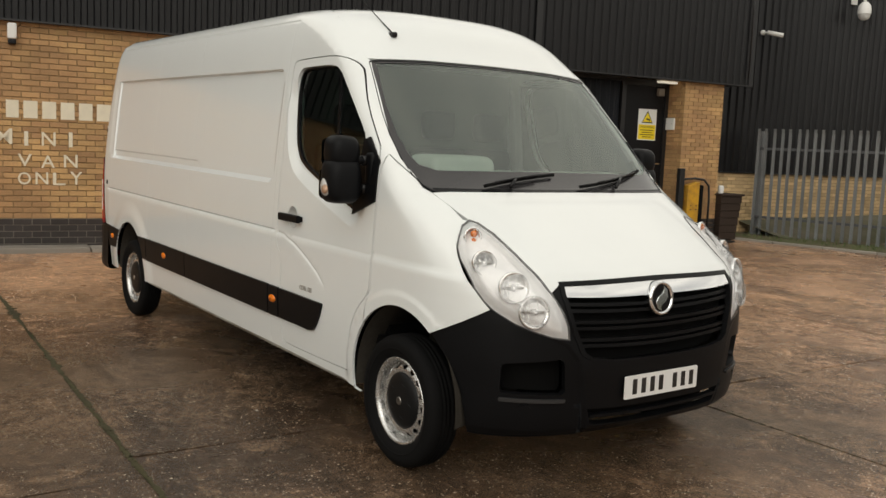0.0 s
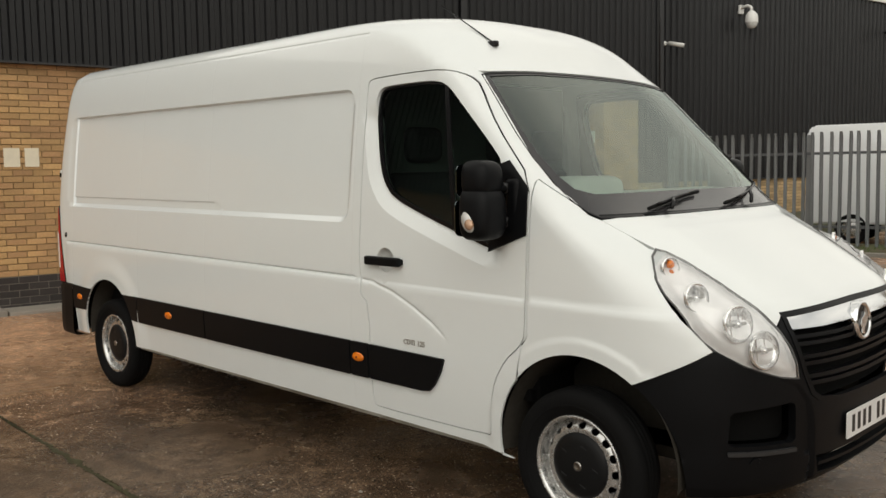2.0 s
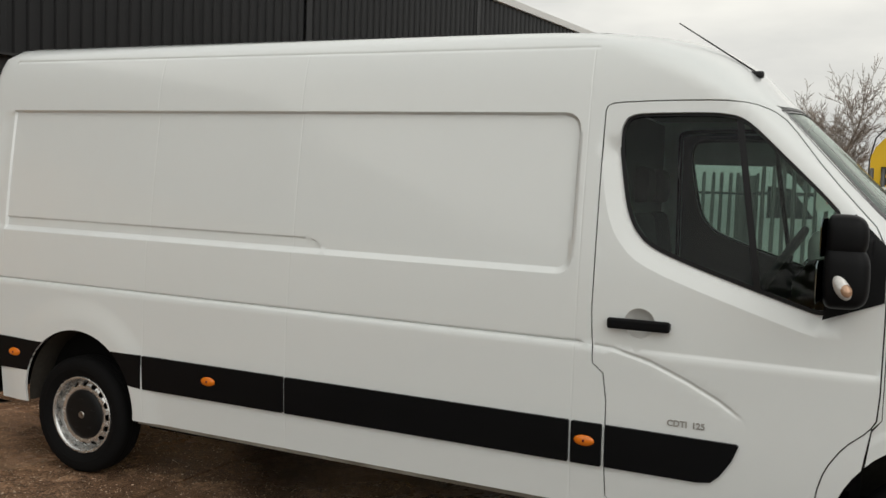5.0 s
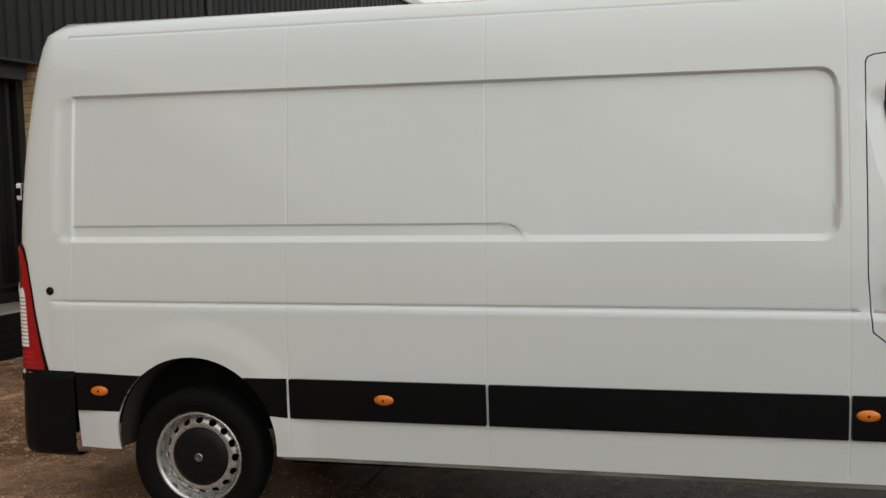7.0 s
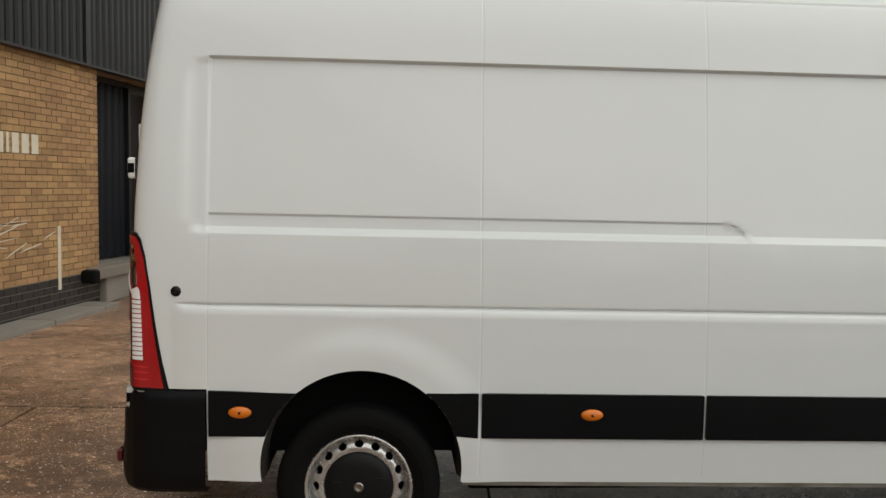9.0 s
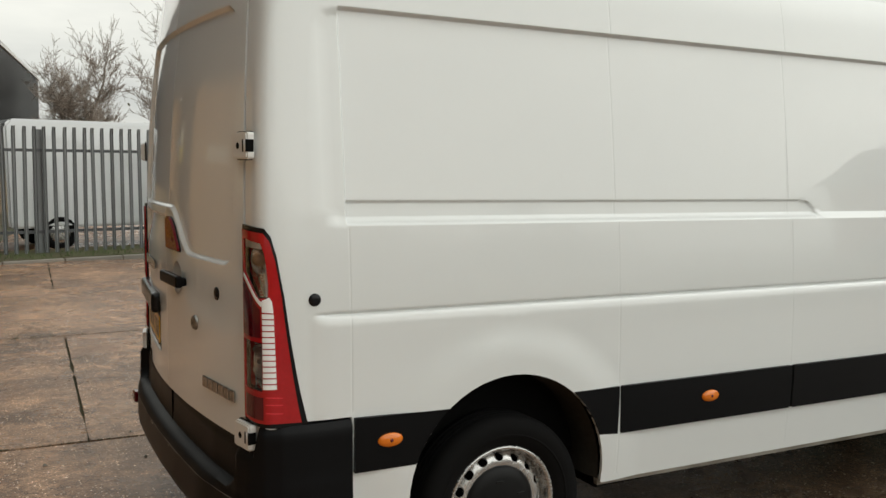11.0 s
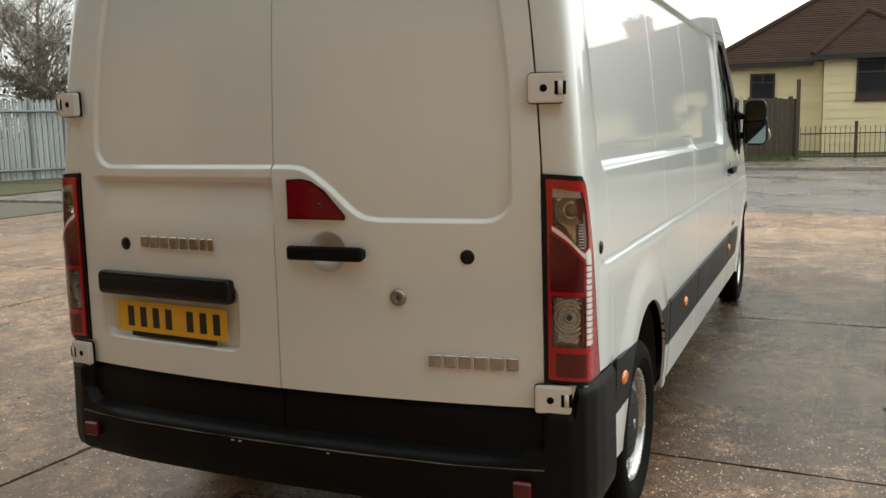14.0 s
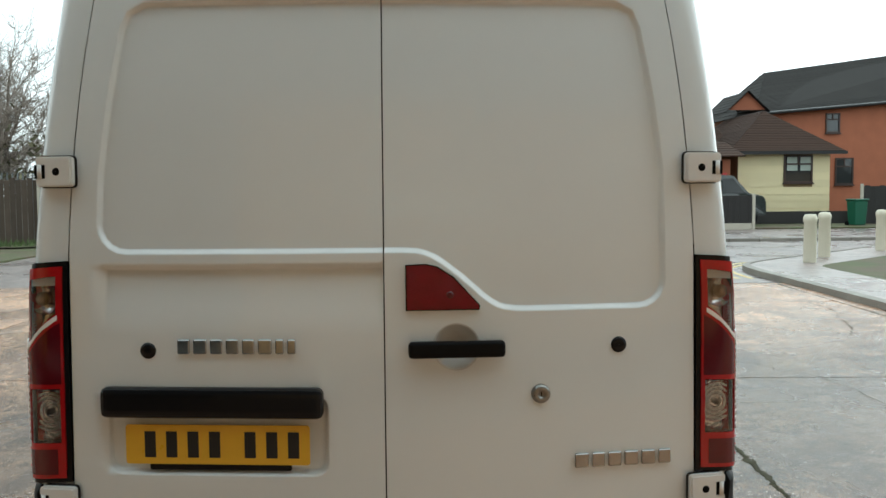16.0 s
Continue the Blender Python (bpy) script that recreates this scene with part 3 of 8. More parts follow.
# upper sunk panel over both rear doors; u is to the van's right
PLATE_DISH = rounded(-0.784, 0.757, -0.154, 0.990, 0.045, 6)
TAIL_PANEL = ([(-0.712, 1.374)] + [(-0.712 - 0.085 * math.sin(k * 0.314), 1.459 - 0.085 * math.cos(k * 0.314)) for k in range(1, 6)]
              + [(-0.790, 1.60), (-0.764, 1.80), (-0.728, 2.00), (-0.706, 2.05), (-0.655, 2.075), (0.655, 2.075), (0.706, 2.05), (0.728, 2.00), (0.764, 1.80), (0.790, 1.60)]
              + [(0.712 + 0.083 * math.cos(k * 0.314), 1.292 - 0.083 * math.sin(k * 0.314)) for k in range(0, 6)]
              + [(0.40, 1.209), (0.36, 1.210), (0.33, 1.214), (0.31, 1.221), (0.29, 1.232), (0.265, 1.251), (0.24, 1.274), (0.205, 1.305), (0.17, 1.332), (0.15, 1.347), (0.13, 1.359), (0.11, 1.367), (0.09, 1.372), (0.05, 1.374)])
PLATE_BAY = rounded(-0.80, 0.758, -0.155, 0.985, 0.035)


def tail_detail(u, z):
    d = -0.015 * ease(depth_in(u, z, TAIL_PANEL) / 0.018)
    d = d - 0.015 * ease(depth_in(u, z, PLATE_DISH) / 0.016)
    left = (u < 0.0)
    d -= 0.022 * ease((1.350 - z) / 0.020) * ease((z - 1.15) / 0.19) * ease((u + 0.80) / 0.03) * left
    d -= 0.012 * ease(depth_in(u, z, PLATE_BAY) / 0.02)
    return d


def flank(off=0.0, plain=False):
    def at(u, v):
        y = flank_y(u, v) + off + (0 if plain else flank_detail(u, v))
        return lower(np.c_[u, -y, v])
    return at


def nose(off=0.0, relief=None):
    """off: proud of the shell, along the shell's own normal in plan and height."""
    def at(u, v):
        x, y = nose_xy(u, v)
        e = 1e-3
        x1, y1 = nose_xy(u + e, v)
        x2, y2 = nose_xy(u, v + e)
        n = np.cross(np.c_[x1 - x, y1 - y, np.zeros_like(x)], np.c_[x2 - x, y2 - y, np.full_like(x, e)])
        n /= np.linalg.norm(n, axis=1)[:, None] + 1e-12
        o = off + (relief(u, v, x, y) if relief else 0)
        return lower(np.c_[x, y, v] + n * (o * np.ones_like(x))[:, None])
    return at


def tail(off=0.0, plain=False):
    def at(u, v):
        x = tail_x(u, v) - off - (0 if plain else tail_detail(u, v))
        return lower(np.c_[x, -u, v])
    return at


def corner(off=0.0):
    """The rear corner post: u from 0 at the door's edge to 1 on the flank."""
    def at(u, v):
        lean, w = rear_lean(v), half_width(v)
        ay = gap_y(v) + 0.002
        ax, cx = tail_x(ay, v) + 0.004, -0.75 + lean
        kx, ky = -0.902 + lean, w + 0.001

        def spot(s):
            b0, b1, b2 = (1 - s) ** 2, 5.0 * s * (1 - s), s * s
            return (ax * b0 + kx * b1 + cx * b2) / (b0 + b1 + b2), (ay * b0 + ky * b1 + w * b2) / (b0 + b1 + b2)

        q = 2 * np.clip(u, -0.1, 1.1) - 1
        s = 0.5 + 0.5 * np.sign(q) * np.abs(q) ** 0.85
        (x, y), (x0, y0), (x1, y1) = spot(s), spot(s - 1e-3), spot(s + 1e-3)
        tx, ty = x1 - x0, y1 - y0
        n = np.hypot(tx, ty)
        return lower(np.c_[x - off * ty / n, -(y + off * tx / n), v])
    return at


def shrink(poly, d):
    """An outline drawn in by d."""
    p = np.array(poly, float)
    area = np.sum(p[:, 0] * np.roll(p[:, 1], -1) - np.roll(p[:, 0], -1) * p[:, 1])
    a, b = p - np.roll(p, 1, 0), np.roll(p, -1, 0) - p
    na, nb = (np.c_[-k[:, 1], k[:, 0]] / (np.linalg.norm(k, axis=1)[:, None] + 1e-9) for k in (a, b))
    n = na + nb
    n /= np.maximum(np.sum(n * n, 1, keepdims=True) / 2, 0.5)
    return [tuple(q) for q in p + n * d * (1 if area > 0 else -1)]


def surface(name, outline, fn, mat, parent=None, holes=(), us=(), vs=(), lines=(), step=0.05, flange=0.012, mirror=False, label=""):
    """A curved sheet: the region of the (u, v) plane inside outline and outside holes, laid on fn, its edges turned in by flange."""
    pts, edges = [], []

    def loop(poly, closed=True):
        first, ring = len(pts), list(poly) + ([poly[0]] if closed else [])
        for (a, b), (c, d) in zip(ring, ring[1:]):
            n = max(1, int(math.ceil(math.hypot(c - a, d - b) / step)))
            pts.extend((a + (c - a) * k / n, b + (d - b) * k / n) for k in range(n))
        if not closed:
            pts.append(tuple(poly[-1]))
        last = len(pts) - 1
        edges.extend((k, k + 1) for k in range(first, last))
        if closed:
            edges.append((last, first))

    outline, holes = [tuple(p) for p in outline], [[tuple(p) for p in h] for h in holes]
    loop(outline)
    for h in holes:
        loop(h)
    for l in lines:
        loop(l, False)
    lo, hi = np.min(outline, 0), np.max(outline, 0)
    us = np.unique(np.r_[np.arange(lo[0] + step / 2, hi[0], step), [u for u in us if lo[0] < u < hi[0]]])
    vs = np.unique(np.r_[np.arange(lo[1] + step / 2, hi[1], step), [v for v in vs if lo[1] < v < hi[1]]])
    gu, gv = (g.ravel() for g in np.meshgrid(us, vs))
    keep = depth_in(gu, gv, outline) > step * 0.12
    for h in holes:
        keep &= depth_in(gu, gv, h) < -step * 0.12
    pts.extend(zip(gu[keep].tolist(), gv[keep].tolist()))
    got = geometry.delaunay_2d_cdt([Vector(p) for p in pts], edges, [], 0, 1e-6)
    uv = np.array([tuple(p) for p in got[0]])
    tri = np.array([f for f in got[2] if len(f) == 3])
    mid = uv[tri].mean(1)
    good = within(mid[:, 0], mid[:, 1], outline)
    for h in holes:
        good &= ~within(mid[:, 0], mid[:, 1], h)
    tri = tri[good]
    a, b, c = uv[tri[:, 0]], uv[tri[:, 1]], uv[tri[:, 2]]
    turn = (b[:, 0] - a[:, 0]) * (c[:, 1] - a[:, 1]) - (b[:, 1] - a[:, 1]) * (c[:, 0] - a[:, 0])
    tri, turn = tri[np.abs(turn) > 1e-10], turn[np.abs(turn) > 1e-10]
    tri[turn < 0] = tri[turn < 0][:, ::-1]
    used = np.unique(tri)
    back = np.full(len(uv), -1)
    back[used] = np.arange(len(used))
    tri, uv = back[tri], uv[used]
    e = 6e-4
    place = fn(uv[:, 0], uv[:, 1])
    du = fn(uv[:, 0] + e, uv[:, 1]) - fn(uv[:, 0] - e, uv[:, 1])
    dv = fn(uv[:, 0], uv[:, 1] + e) - fn(uv[:, 0], uv[:, 1] - e)
    normal = np.cross(du, dv)
    normal /= np.linalg.norm(normal, axis=1)[:, None] + 1e-15
    faces = [tuple(int(k) for k in f) for f in tri]
    verts, norms = place.tolist(), normal.tolist()
    if flange:
        count = {}
        for f in faces:
            for p, q in ((f[0], f[1]), (f[1], f[2]), (f[2], f[0])):
                count[(p, q)] = count.get((p, q), 0) + 1
        rim = [(p, q) for p, q in count if (q, p) not in count]
        fresh = {}
        for p, q in rim:
            for k in (p, q):
                if k not in fresh:
                    fresh[k] = len(verts)
                    verts += [place[k].tolist(), (place[k] - normal[k] * flange).tolist()]
                    norms += [[0.0, 0.0, 0.0]] * 2
            faces.append((fresh[p] + 1, fresh[q] + 1, fresh[q], fresh[p])[::-1])
    if mirror:
        verts = [(x, -y, z) for x, y, z in verts]
        norms = [(x, -y, z) for x, y, z in norms]
        faces = [f[::-1] for f in faces]
    me = quads(verts, faces, name)
    me.materials.append(mat)
    me.shade_smooth()
    me.normals_split_custom_set_from_vertices(norms)
    return part(name, me, mat, parent, label)


# ---- the van ----
van = hold("van", label="white long-wheelbase panel van with black bumpers, parked on concrete", category="van")
BODY_LINES = [z + k for z in (1.071, 1.436, 2.348) for k in (-0.02, -0.013, -0.007, -0.0035, 0, 0.0035, 0.007, 0.013, 0.02)] + [1.354 + k for k in (-0.012, -0.002, 0, 0.003, 0.010, 0.018, 0.024, 0.027, 0.030, 0.038)] + [2.058 - k for k in (-0.012, -0.002, 0, 0.003, 0.008, 0.013, 0.016, 0.019, 0.025)] + [2.39, 2.41, 2.425, 2.44, 2.455]
BODY_STATIONS = [x + k for x in SEAMS for k in (-0.008, -0.004, -0.002, 0, 0.002, 0.004, 0.008)] + [-0.614, -0.611, -0.608, -0.605, -0.602, -0.599, -0.595, -0.588, 2.837, 2.843, 2.849, 2.855]


def arc(cx, cz, r, a0, a1, n=24):
    return [(cx + r * math.cos(radians(a0 + (a1 - a0) * k / n)), cz + r * math.sin(radians(a0 + (a1 - a0) * k / n))) for k in range(n + 1)]


DOOR = [(2.955, 1.00), (2.955, 2.06), (2.965, 2.092), (3.0, 2.105), (3.20, 2.114), (3.44, 2.116), (3.56, 2.104), (3.64, 2.075), (3.70, 2.03), (3.859, 1.826), (4.084, 1.579),
        (4.088, 1.34), (4.086, 0.905), (4.055, 0.85), (3.97, 0.775), (3.91, 0.68), (3.882, 0.58), (3.876, 0.43), (3.86, 0.405), (3.07, 0.397), (3.042, 0.42), (3.036, 0.935)]
DOOR = softened(DOOR, 1)
BELT = []
for k in (-0.03, -0.06, -0.083, -0.088, -0.10):
    line = [p for p in shrink(WINDOW, k) if p[1] < 1.95 and p[0] < 3.84]
    cut = max(range(len(line)), key=lambda i: math.dist(line[i], line[i - 1]))
    BELT.append(line[cut:] + line[:cut])
SCREEN_EDGE = [(3.664, 2.085), (3.78, 1.965), (3.90, 1.835), (4.039, 1.682), (4.16, 1.565), (4.27, 1.478), (4.325, 1.437), (4.368, 1.413)]
TOP = 2.470


def ahead_x(a, z):
    return float(nose_xy(np.array([a]), np.array([z]))[0][0])


roof_edge = [(ahead_x(0.34, z), z) for z in np.linspace(2.455, 2.10, 14)]
shell = ([(-0.752 + float(rear_lean(z)), z) for z in np.linspace(TOP, 0.735, 30)] + [(-0.752, 0.735), (-0.602, 0.735), (-0.602, 0.36)]
         + [(-0.386, 0.36)] + arc(*REAR_ARCH, 187, -7, 30) + [(0.420, 0.36), (3.0, 0.36), (3.80, 0.355), (4.00, 0.33)]
         + [p for p in arc(*FRONT_ARCH, 190, 139, 8)] + [(4.06, 0.86), (4.094, 0.90), (4.095, 1.575), (4.105, 1.588), (4.20, 1.525)] + SCREEN_EDGE[::-1][2:] + roof_edge[::-1])
fender = ([(4.0985, 1.583), (4.095, 0.90), (4.062, 0.852)] + [p for p in arc(*FRONT_ARCH, 137, 54.5, 16)]
          + [(4.72, 0.815), (4.804, 0.857), (4.86, 0.89), (4.912, 0.926), (4.835, 1.012), (4.76, 1.085), (4.705, 1.145), (4.665, 1.195), (4.645, 1.235), (4.63, 1.285),
             (4.58, 1.300), (4.50, 1.345), (4.43, 1.382), (4.372, 1.413), (4.325, 1.435), (4.27, 1.4765), (4.20, 1.5235), (4.15, 1.5565), (4.107, 1.5855)])
# the clear windows of a tail lamp, on its corner post
UPPER_WINDOW = [(0.07, 1.232), (0.42, 1.156), (0.585, 1.156), (0.595, 1.20), (0.55, 1.285), (0.49, 1.326), (0.07, 1.338)]
LOWER_WINDOW = [(0.05, 0.868), (0.49, 0.864), (0.49, 1.018), (0.05, 1.022)]
for left in (False, True):
    side = "left" if left else "right"
    surface("body_side", shell, flank(), white_paint, van, holes=[DOOR], us=BODY_STATIONS, vs=BODY_LINES, lines=[DOOR_SWAGE[:2]] + [shrink(UPPER_PANEL, k)[6 * c + 1:6 * c + 7] for k in (-0.002, 0.0, 0.005, 0.010, 0.018, 0.027, 0.030) for c in range(2)] + [PANEL_STEP[2:7], shrink(PANEL_STEP, 0.008)[2:7]] + [arc(REAR_ARCH[0], REAR_ARCH[1], REAR_ARCH[2] + k, 138, 50, 24) for k in (0.02, 0.05, 0.08, 0.11, 0.14, 0.17, 0.20)], mirror=left, step=0.045)
    surface("front_wing", shrink(fender, 0.002), flank(), white_paint, van, mirror=left, step=0.03, lines=[arc(FRONT_ARCH[0], FRONT_ARCH[1], FRONT_ARCH[2] + k, 128, 62, 20) for k in (0.045, 0.055, 0.062, 0.069, 0.076, 0.083, 0.09)])
    door = surface("cab_door", shrink(DOOR, 0.0055), flank(), white_paint, van, holes=[WINDOW, [(3.165 + 0.0615 * math.cos(k * 0.2618), 1.1745 + 0.0615 * math.sin(k * 0.2618)) for k in range(24)]], us=[2.96, 2.965, 2.97], vs=BODY_LINES, mirror=left, step=0.04, flange=0.03,
                   lines=[[(u, v + k) for u, v in DOOR_SWAGE[1:]] for k in (-0.016, -0.008, 0.0, 0.008, 0.016)] + BELT + [arc(FRONT_ARCH[0], FRONT_ARCH[1], FRONT_ARCH[2] + k, 178, 142, 10) for k in (0.055, 0.069, 0.083, 0.09)])
    seal = shrink(WINDOW, -0.004)
    surface("door_seal", shrink(DOOR, -0.010), flank(-0.011, True), under_black, van, holes=[shrink(DOOR, 0.014)], mirror=left, step=0.06, flange=0)
    surface("window_seal", seal, flank(-0.020, True), gloss_black, door, holes=[shrink(WINDOW, 0.014)], mirror=left, step=0.05, flange=0.02)
    surface("window_glass", shrink(WINDOW, 0.012), flank(-0.032, True), side_glass, door, mirror=left, step=0.08, flange=0, label="tinted door window")
    surface("window_bar", [(3.495, 2.05), (3.522, 2.05), (3.635, 1.35), (3.606, 1.36)], flank(-0.026, True), gloss_black, door, mirror=left, flange=0.01)
    surface("door_trim", shrink(DOOR, 0.03), flank(-0.066, True), cab_dark, door, holes=[shrink(WINDOW, 0.002)], mirror=left, step=0.12, flange=0.0)
    surface("mirror_plate", [(3.866, 1.26), (4.080, 1.343), (4.079, 1.552), (3.965, 1.672), (3.915, 1.655)], flank(0.010, True), black_plastic, door, mirror=left, step=0.05)
    surface("sill_lip", [(0.425, 0.338), (3.86, 0.334), (3.86, 0.362), (0.421, 0.366)], flank(-0.010, True), dirty_paint, van, mirror=left, step=0.08, flange=0.02)
    # rubbing strips: one length to each body section
    for a, b in ((0.4935, 1.404), (1.416, 2.884), (2.896, 3.030)):
        surface("rubbing_strip", rounded(a, 0.547, b, 0.731, 0.006, 2), flank(0.0215, True), black_plastic, van, mirror=left, step=0.06, flange=0.02)
    surface("rubbing_strip", [(0.4805, 0.547), (0.4805, 0.731), (0.270, 0.731)] + arc(*REAR_ARCH, 50, 20, 6), flank(0.0215, True), black_plastic, van, mirror=left, step=0.06, flange=0.02)
    surface("rubbing_strip", [(-0.594, 0.547), (-0.374, 0.547)] + arc(*REAR_ARCH, 160, 130, 6) + [(-0.594, 0.731)], flank(0.0215, True), black_plastic, van, mirror=left, step=0.06, flange=0.02)
    surface("door_strip", [(3.046, 0.549), (3.43, 0.549), (3.485, 0.557), (3.52, 0.590), (3.565, 0.66), (3.588, 0.722), (3.58, 0.729), (3.046, 0.731)], flank(0.0215, True), black_plastic, door, mirror=left, step=0.05, flange=0.02)
    for x, z in ((-0.470, 0.646), (0.942, 0.648), (2.956, 0.652)):
        bm = bmesh.new()
        bmesh.ops.create_uvsphere(bm, u_segments=20, v_segments=10, radius=1)
        for v in bm.verts:
            v.co = Vector((v.co.x * 0.046, v.co.y * 0.012, v.co.z * 0.024))
        s = -1 if not left else 1
        lamp = part("side_marker", bm, amber, van, "amber side marker lamp", True, pose(x, s * (float(flank_y(np.array(x), np.array(z))) + 0.0215), z - RAKE * (x - 1)))
        bulb = bmesh.new()
        bmesh.ops.create_uvsphere(bulb, u_segments=10, v_segments=6, radius=0.008)
        part("bulb", bulb, dark_red_lens, lamp, "", True, pose(0, s * 0.007, 0))
    # rear corner post with its lamp, and the wheel arch linings
    surface("corner_post", [(0, 0.66), (1, 0.70), (1, TOP), (0, TOP)], corner(), white_paint, van, mirror=left, flange=0, holes=[[(u, v - 0.021) for u, v in shrink(w, -0.008)] for w in (UPPER_WINDOW, LOWER_WINDOW)], step=0.06, us=np.r_[np.linspace(0, 1, 20), 0.46, 0.48, 0.49, 0.50, 0.51, 0.52, 0.54])
    for cx, cz, r in (REAR_ARCH, FRONT_ARCH):
        verts, faces = [], []
        for k in range(33):
            a = radians(-7 + 194 * k / 32)
            for y in (0.985, 0.93, 0.60):
                rr = r + (0.006 if y > 0.95 else -0.012)
                verts.append((cx + rr * math.cos(a), (1 if left else -1) * y, cz + rr * math.sin(a) - RAKE * (cx - 1)))
        for k in range(32):
            for j in range(2):
                faces.append((k * 3 + j, k * 3 + j + 1, k * 3 + j + 4, k * 3 + j + 3))
        faces.append(tuple(k * 3 + 2 for k in range(33)))
        part("arch_lining", quads(verts, faces), arch_grey, van, "", True)


# roof: front cap over the windscreen and the flat middle
surface("roof_front", [(0.34, 2.10), (0.42, 2.098), (0.7, 2.112), (1.0, 2.118), (1.3, 2.112), (1.58, 2.098), (1.66, 2.10), (1.66, 2.455), (0.34, 2.455)], nose(), white_paint, van, step=0.03,
        vs=[2.12, 2.14, 2.42])
verts, faces = [], []
spine = np.linspace(-0.832, 3.06, 60)
for x in spine:
    wide = min(0.55, float(flank_y(np.array(x), np.array(2.450)))) + (0.05 if x < 2.9 else 0.02)
    for j in range(13):
        y = j / 6 - 1
        verts.append((x, y * wide, 2.487 - 0.022 * y * y - 0.02 * max(0.0, (x - 2.2) / 0.86) ** 2 - RAKE * (x - 1)))
for i in range(59):
    for j in range(12):
        faces.append((i * 13 + j, i * 13 + j + 1, i * 13 + j + 14, i * 13 + j + 13)[::-1])
part("roof", quads(verts, faces), white_paint, van, "", True)

# windscreen with its black edge, scuttle and wipers
SCREEN = [(0.345, 2.078), (0.42, 2.090), (0.7, 2.105), (1.0, 2.111), (1.3, 2.105), (1.58, 2.090), (1.655, 2.078)]
low = [(0.285, 1.80), (0.275, 1.68), (0.295, 1.57), (0.33, 1.49), (0.37, 1.445), (0.41, 1.424)]
ring = SCREEN + [(2 - u, v) for u, v in low] + [(1.0, 1.428)] + low[::-1]
windscreen = surface("windscreen", ring, nose(-0.006), wind_glass, van, step=0.05, flange=0, label="large sloping windscreen")
windscreen.visible_shadow = False
clear = [(0.395, 2.074), (0.7, 2.094), (1.0, 2.100), (1.3, 2.094), (1.605, 2.074), (1.655, 1.85), (1.665, 1.70), (1.64, 1.60), (1.60, 1.545), (1.5, 1.52), (1.0, 1.525), (0.5, 1.52), (0.40, 1.545), (0.36, 1.60), (0.335, 1.70), (0.345, 1.85)]
surface("screen_edge", ring, nose(-0.003), frit, windscreen, holes=[clear], step=0.04, flange=0.0)
surface("screen_rubber", shrink(ring, -0.004), nose(0.0), gloss_black, windscreen, holes=[shrink(ring, 0.004)], step=0.03, flange=0.01)


def on_nose(a, z, off=0.0):
    return Vector(nose(off)(np.array([a]), np.array([z]))[0])


def wiper(a0, a1, z0, z1, pivot):
    w = hold("wiper", van)
    blade = [on_nose(a0 + (a1 - a0) * k / 12, z0 + (z1 - z0) * k / 12, 0.016) for k in range(13)]
    part("blade", pipe(blade, 0.009, 6), rubber, w)
    back = [p + Vector((0.012, 0, 0.010)) for p in blade[2:-2]]
    part("spine", pipe(back, 0.006, 6), gloss_black, w)
    mid = blade[6] + Vector((0.014, 0, 0.012))
    arm = [on_nose(*pivot, 0.02), on_nose(*pivot, 0.035) * 0.6 + mid * 0.4, mid]
    part("arm", pipe(arm, 0.010, 6), gloss_black, w)


wiper(0.69, 0.985, 1.438, 1.500, (0.80, 1.432))
wiper(1.02, 1.43, 1.440, 1.530, (1.16, 1.434))
surface("scuttle", [(0.42, 1.408), (1.58, 1.408), (1.58, 1.436), (0.42, 1.436)], nose(-0.002), black_plastic, van, step=0.04)

# bonnet
bonnet = [(0.400, 1.412), (0.50, 1.418), (1.0, 1.422), (1.5, 1.418), (1.600, 1.412), (1.502, 1.300), (1.475, 1.292), (1.42, 1.245), (1.385, 1.16), (1.362, 1.08), (1.350, 1.035), (1.338, 1.010), (1.296, 1.046), (1.28, 1.052), (1.0, 1.060),
          (0.72, 1.052), (0.704, 1.046), (0.662, 1.010), (0.650, 1.035), (0.638, 1.08), (0.615, 1.16), (0.58, 1.245), (0.525, 1.292), (0.498, 1.300)]


def bonnet_relief(u, v, x, y):
    return 0.010 * ease((0.72 - np.abs(y)) / 0.16) * ease((1.40 - v) / 0.05)


surface("bonnet", bonnet, nose(0, bonnet_relief), white_paint, van, step=0.025, flange=0.02)
# the flat between wing and bonnet beside the lamp
HEADLAMP = [(0.500, 1.294), (0.44, 1.270), (0.385, 1.226), (0.345, 1.185), (0.325, 1.135), (0.325, 1.07), (0.337, 1.012), (0.370, 0.962), (0.410, 0.925), (0.50, 0.872), (0.565, 0.845), (0.65, 0.815), (0.715, 0.803),
            (0.712, 0.86), (0.692, 0.93), (0.668, 0.99), (0.645, 1.035), (0.627, 1.095), (0.605, 1.165), (0.570, 1.243), (0.535, 1.282)]
GRILLE = [(0.700, 1.000), (0.712, 0.93), (0.735, 0.83), (0.765, 0.735), (0.80, 0.705), (0.88, 0.688), (1.0, 0.682), (1.12, 0.688), (1.20, 0.705), (1.235, 0.735), (1.265, 0.83), (1.288, 0.93), (1.300, 1.000), (1.295, 1.046), (1.0, 1.053), (0.705, 1.046)]


def arch_u(z):
    """Where the front bumper ends at the wheel arch."""
    cx, cz, r = FRONT_ARCH
    x = cx + math.sqrt(max(r * r - (z - cz) ** 2, 0))
    a = np.linspace(0, 0.8, 400)
    xs = nose_xy(a, np.full(400, z))[0]
    return float(np.interp(x, xs, a))


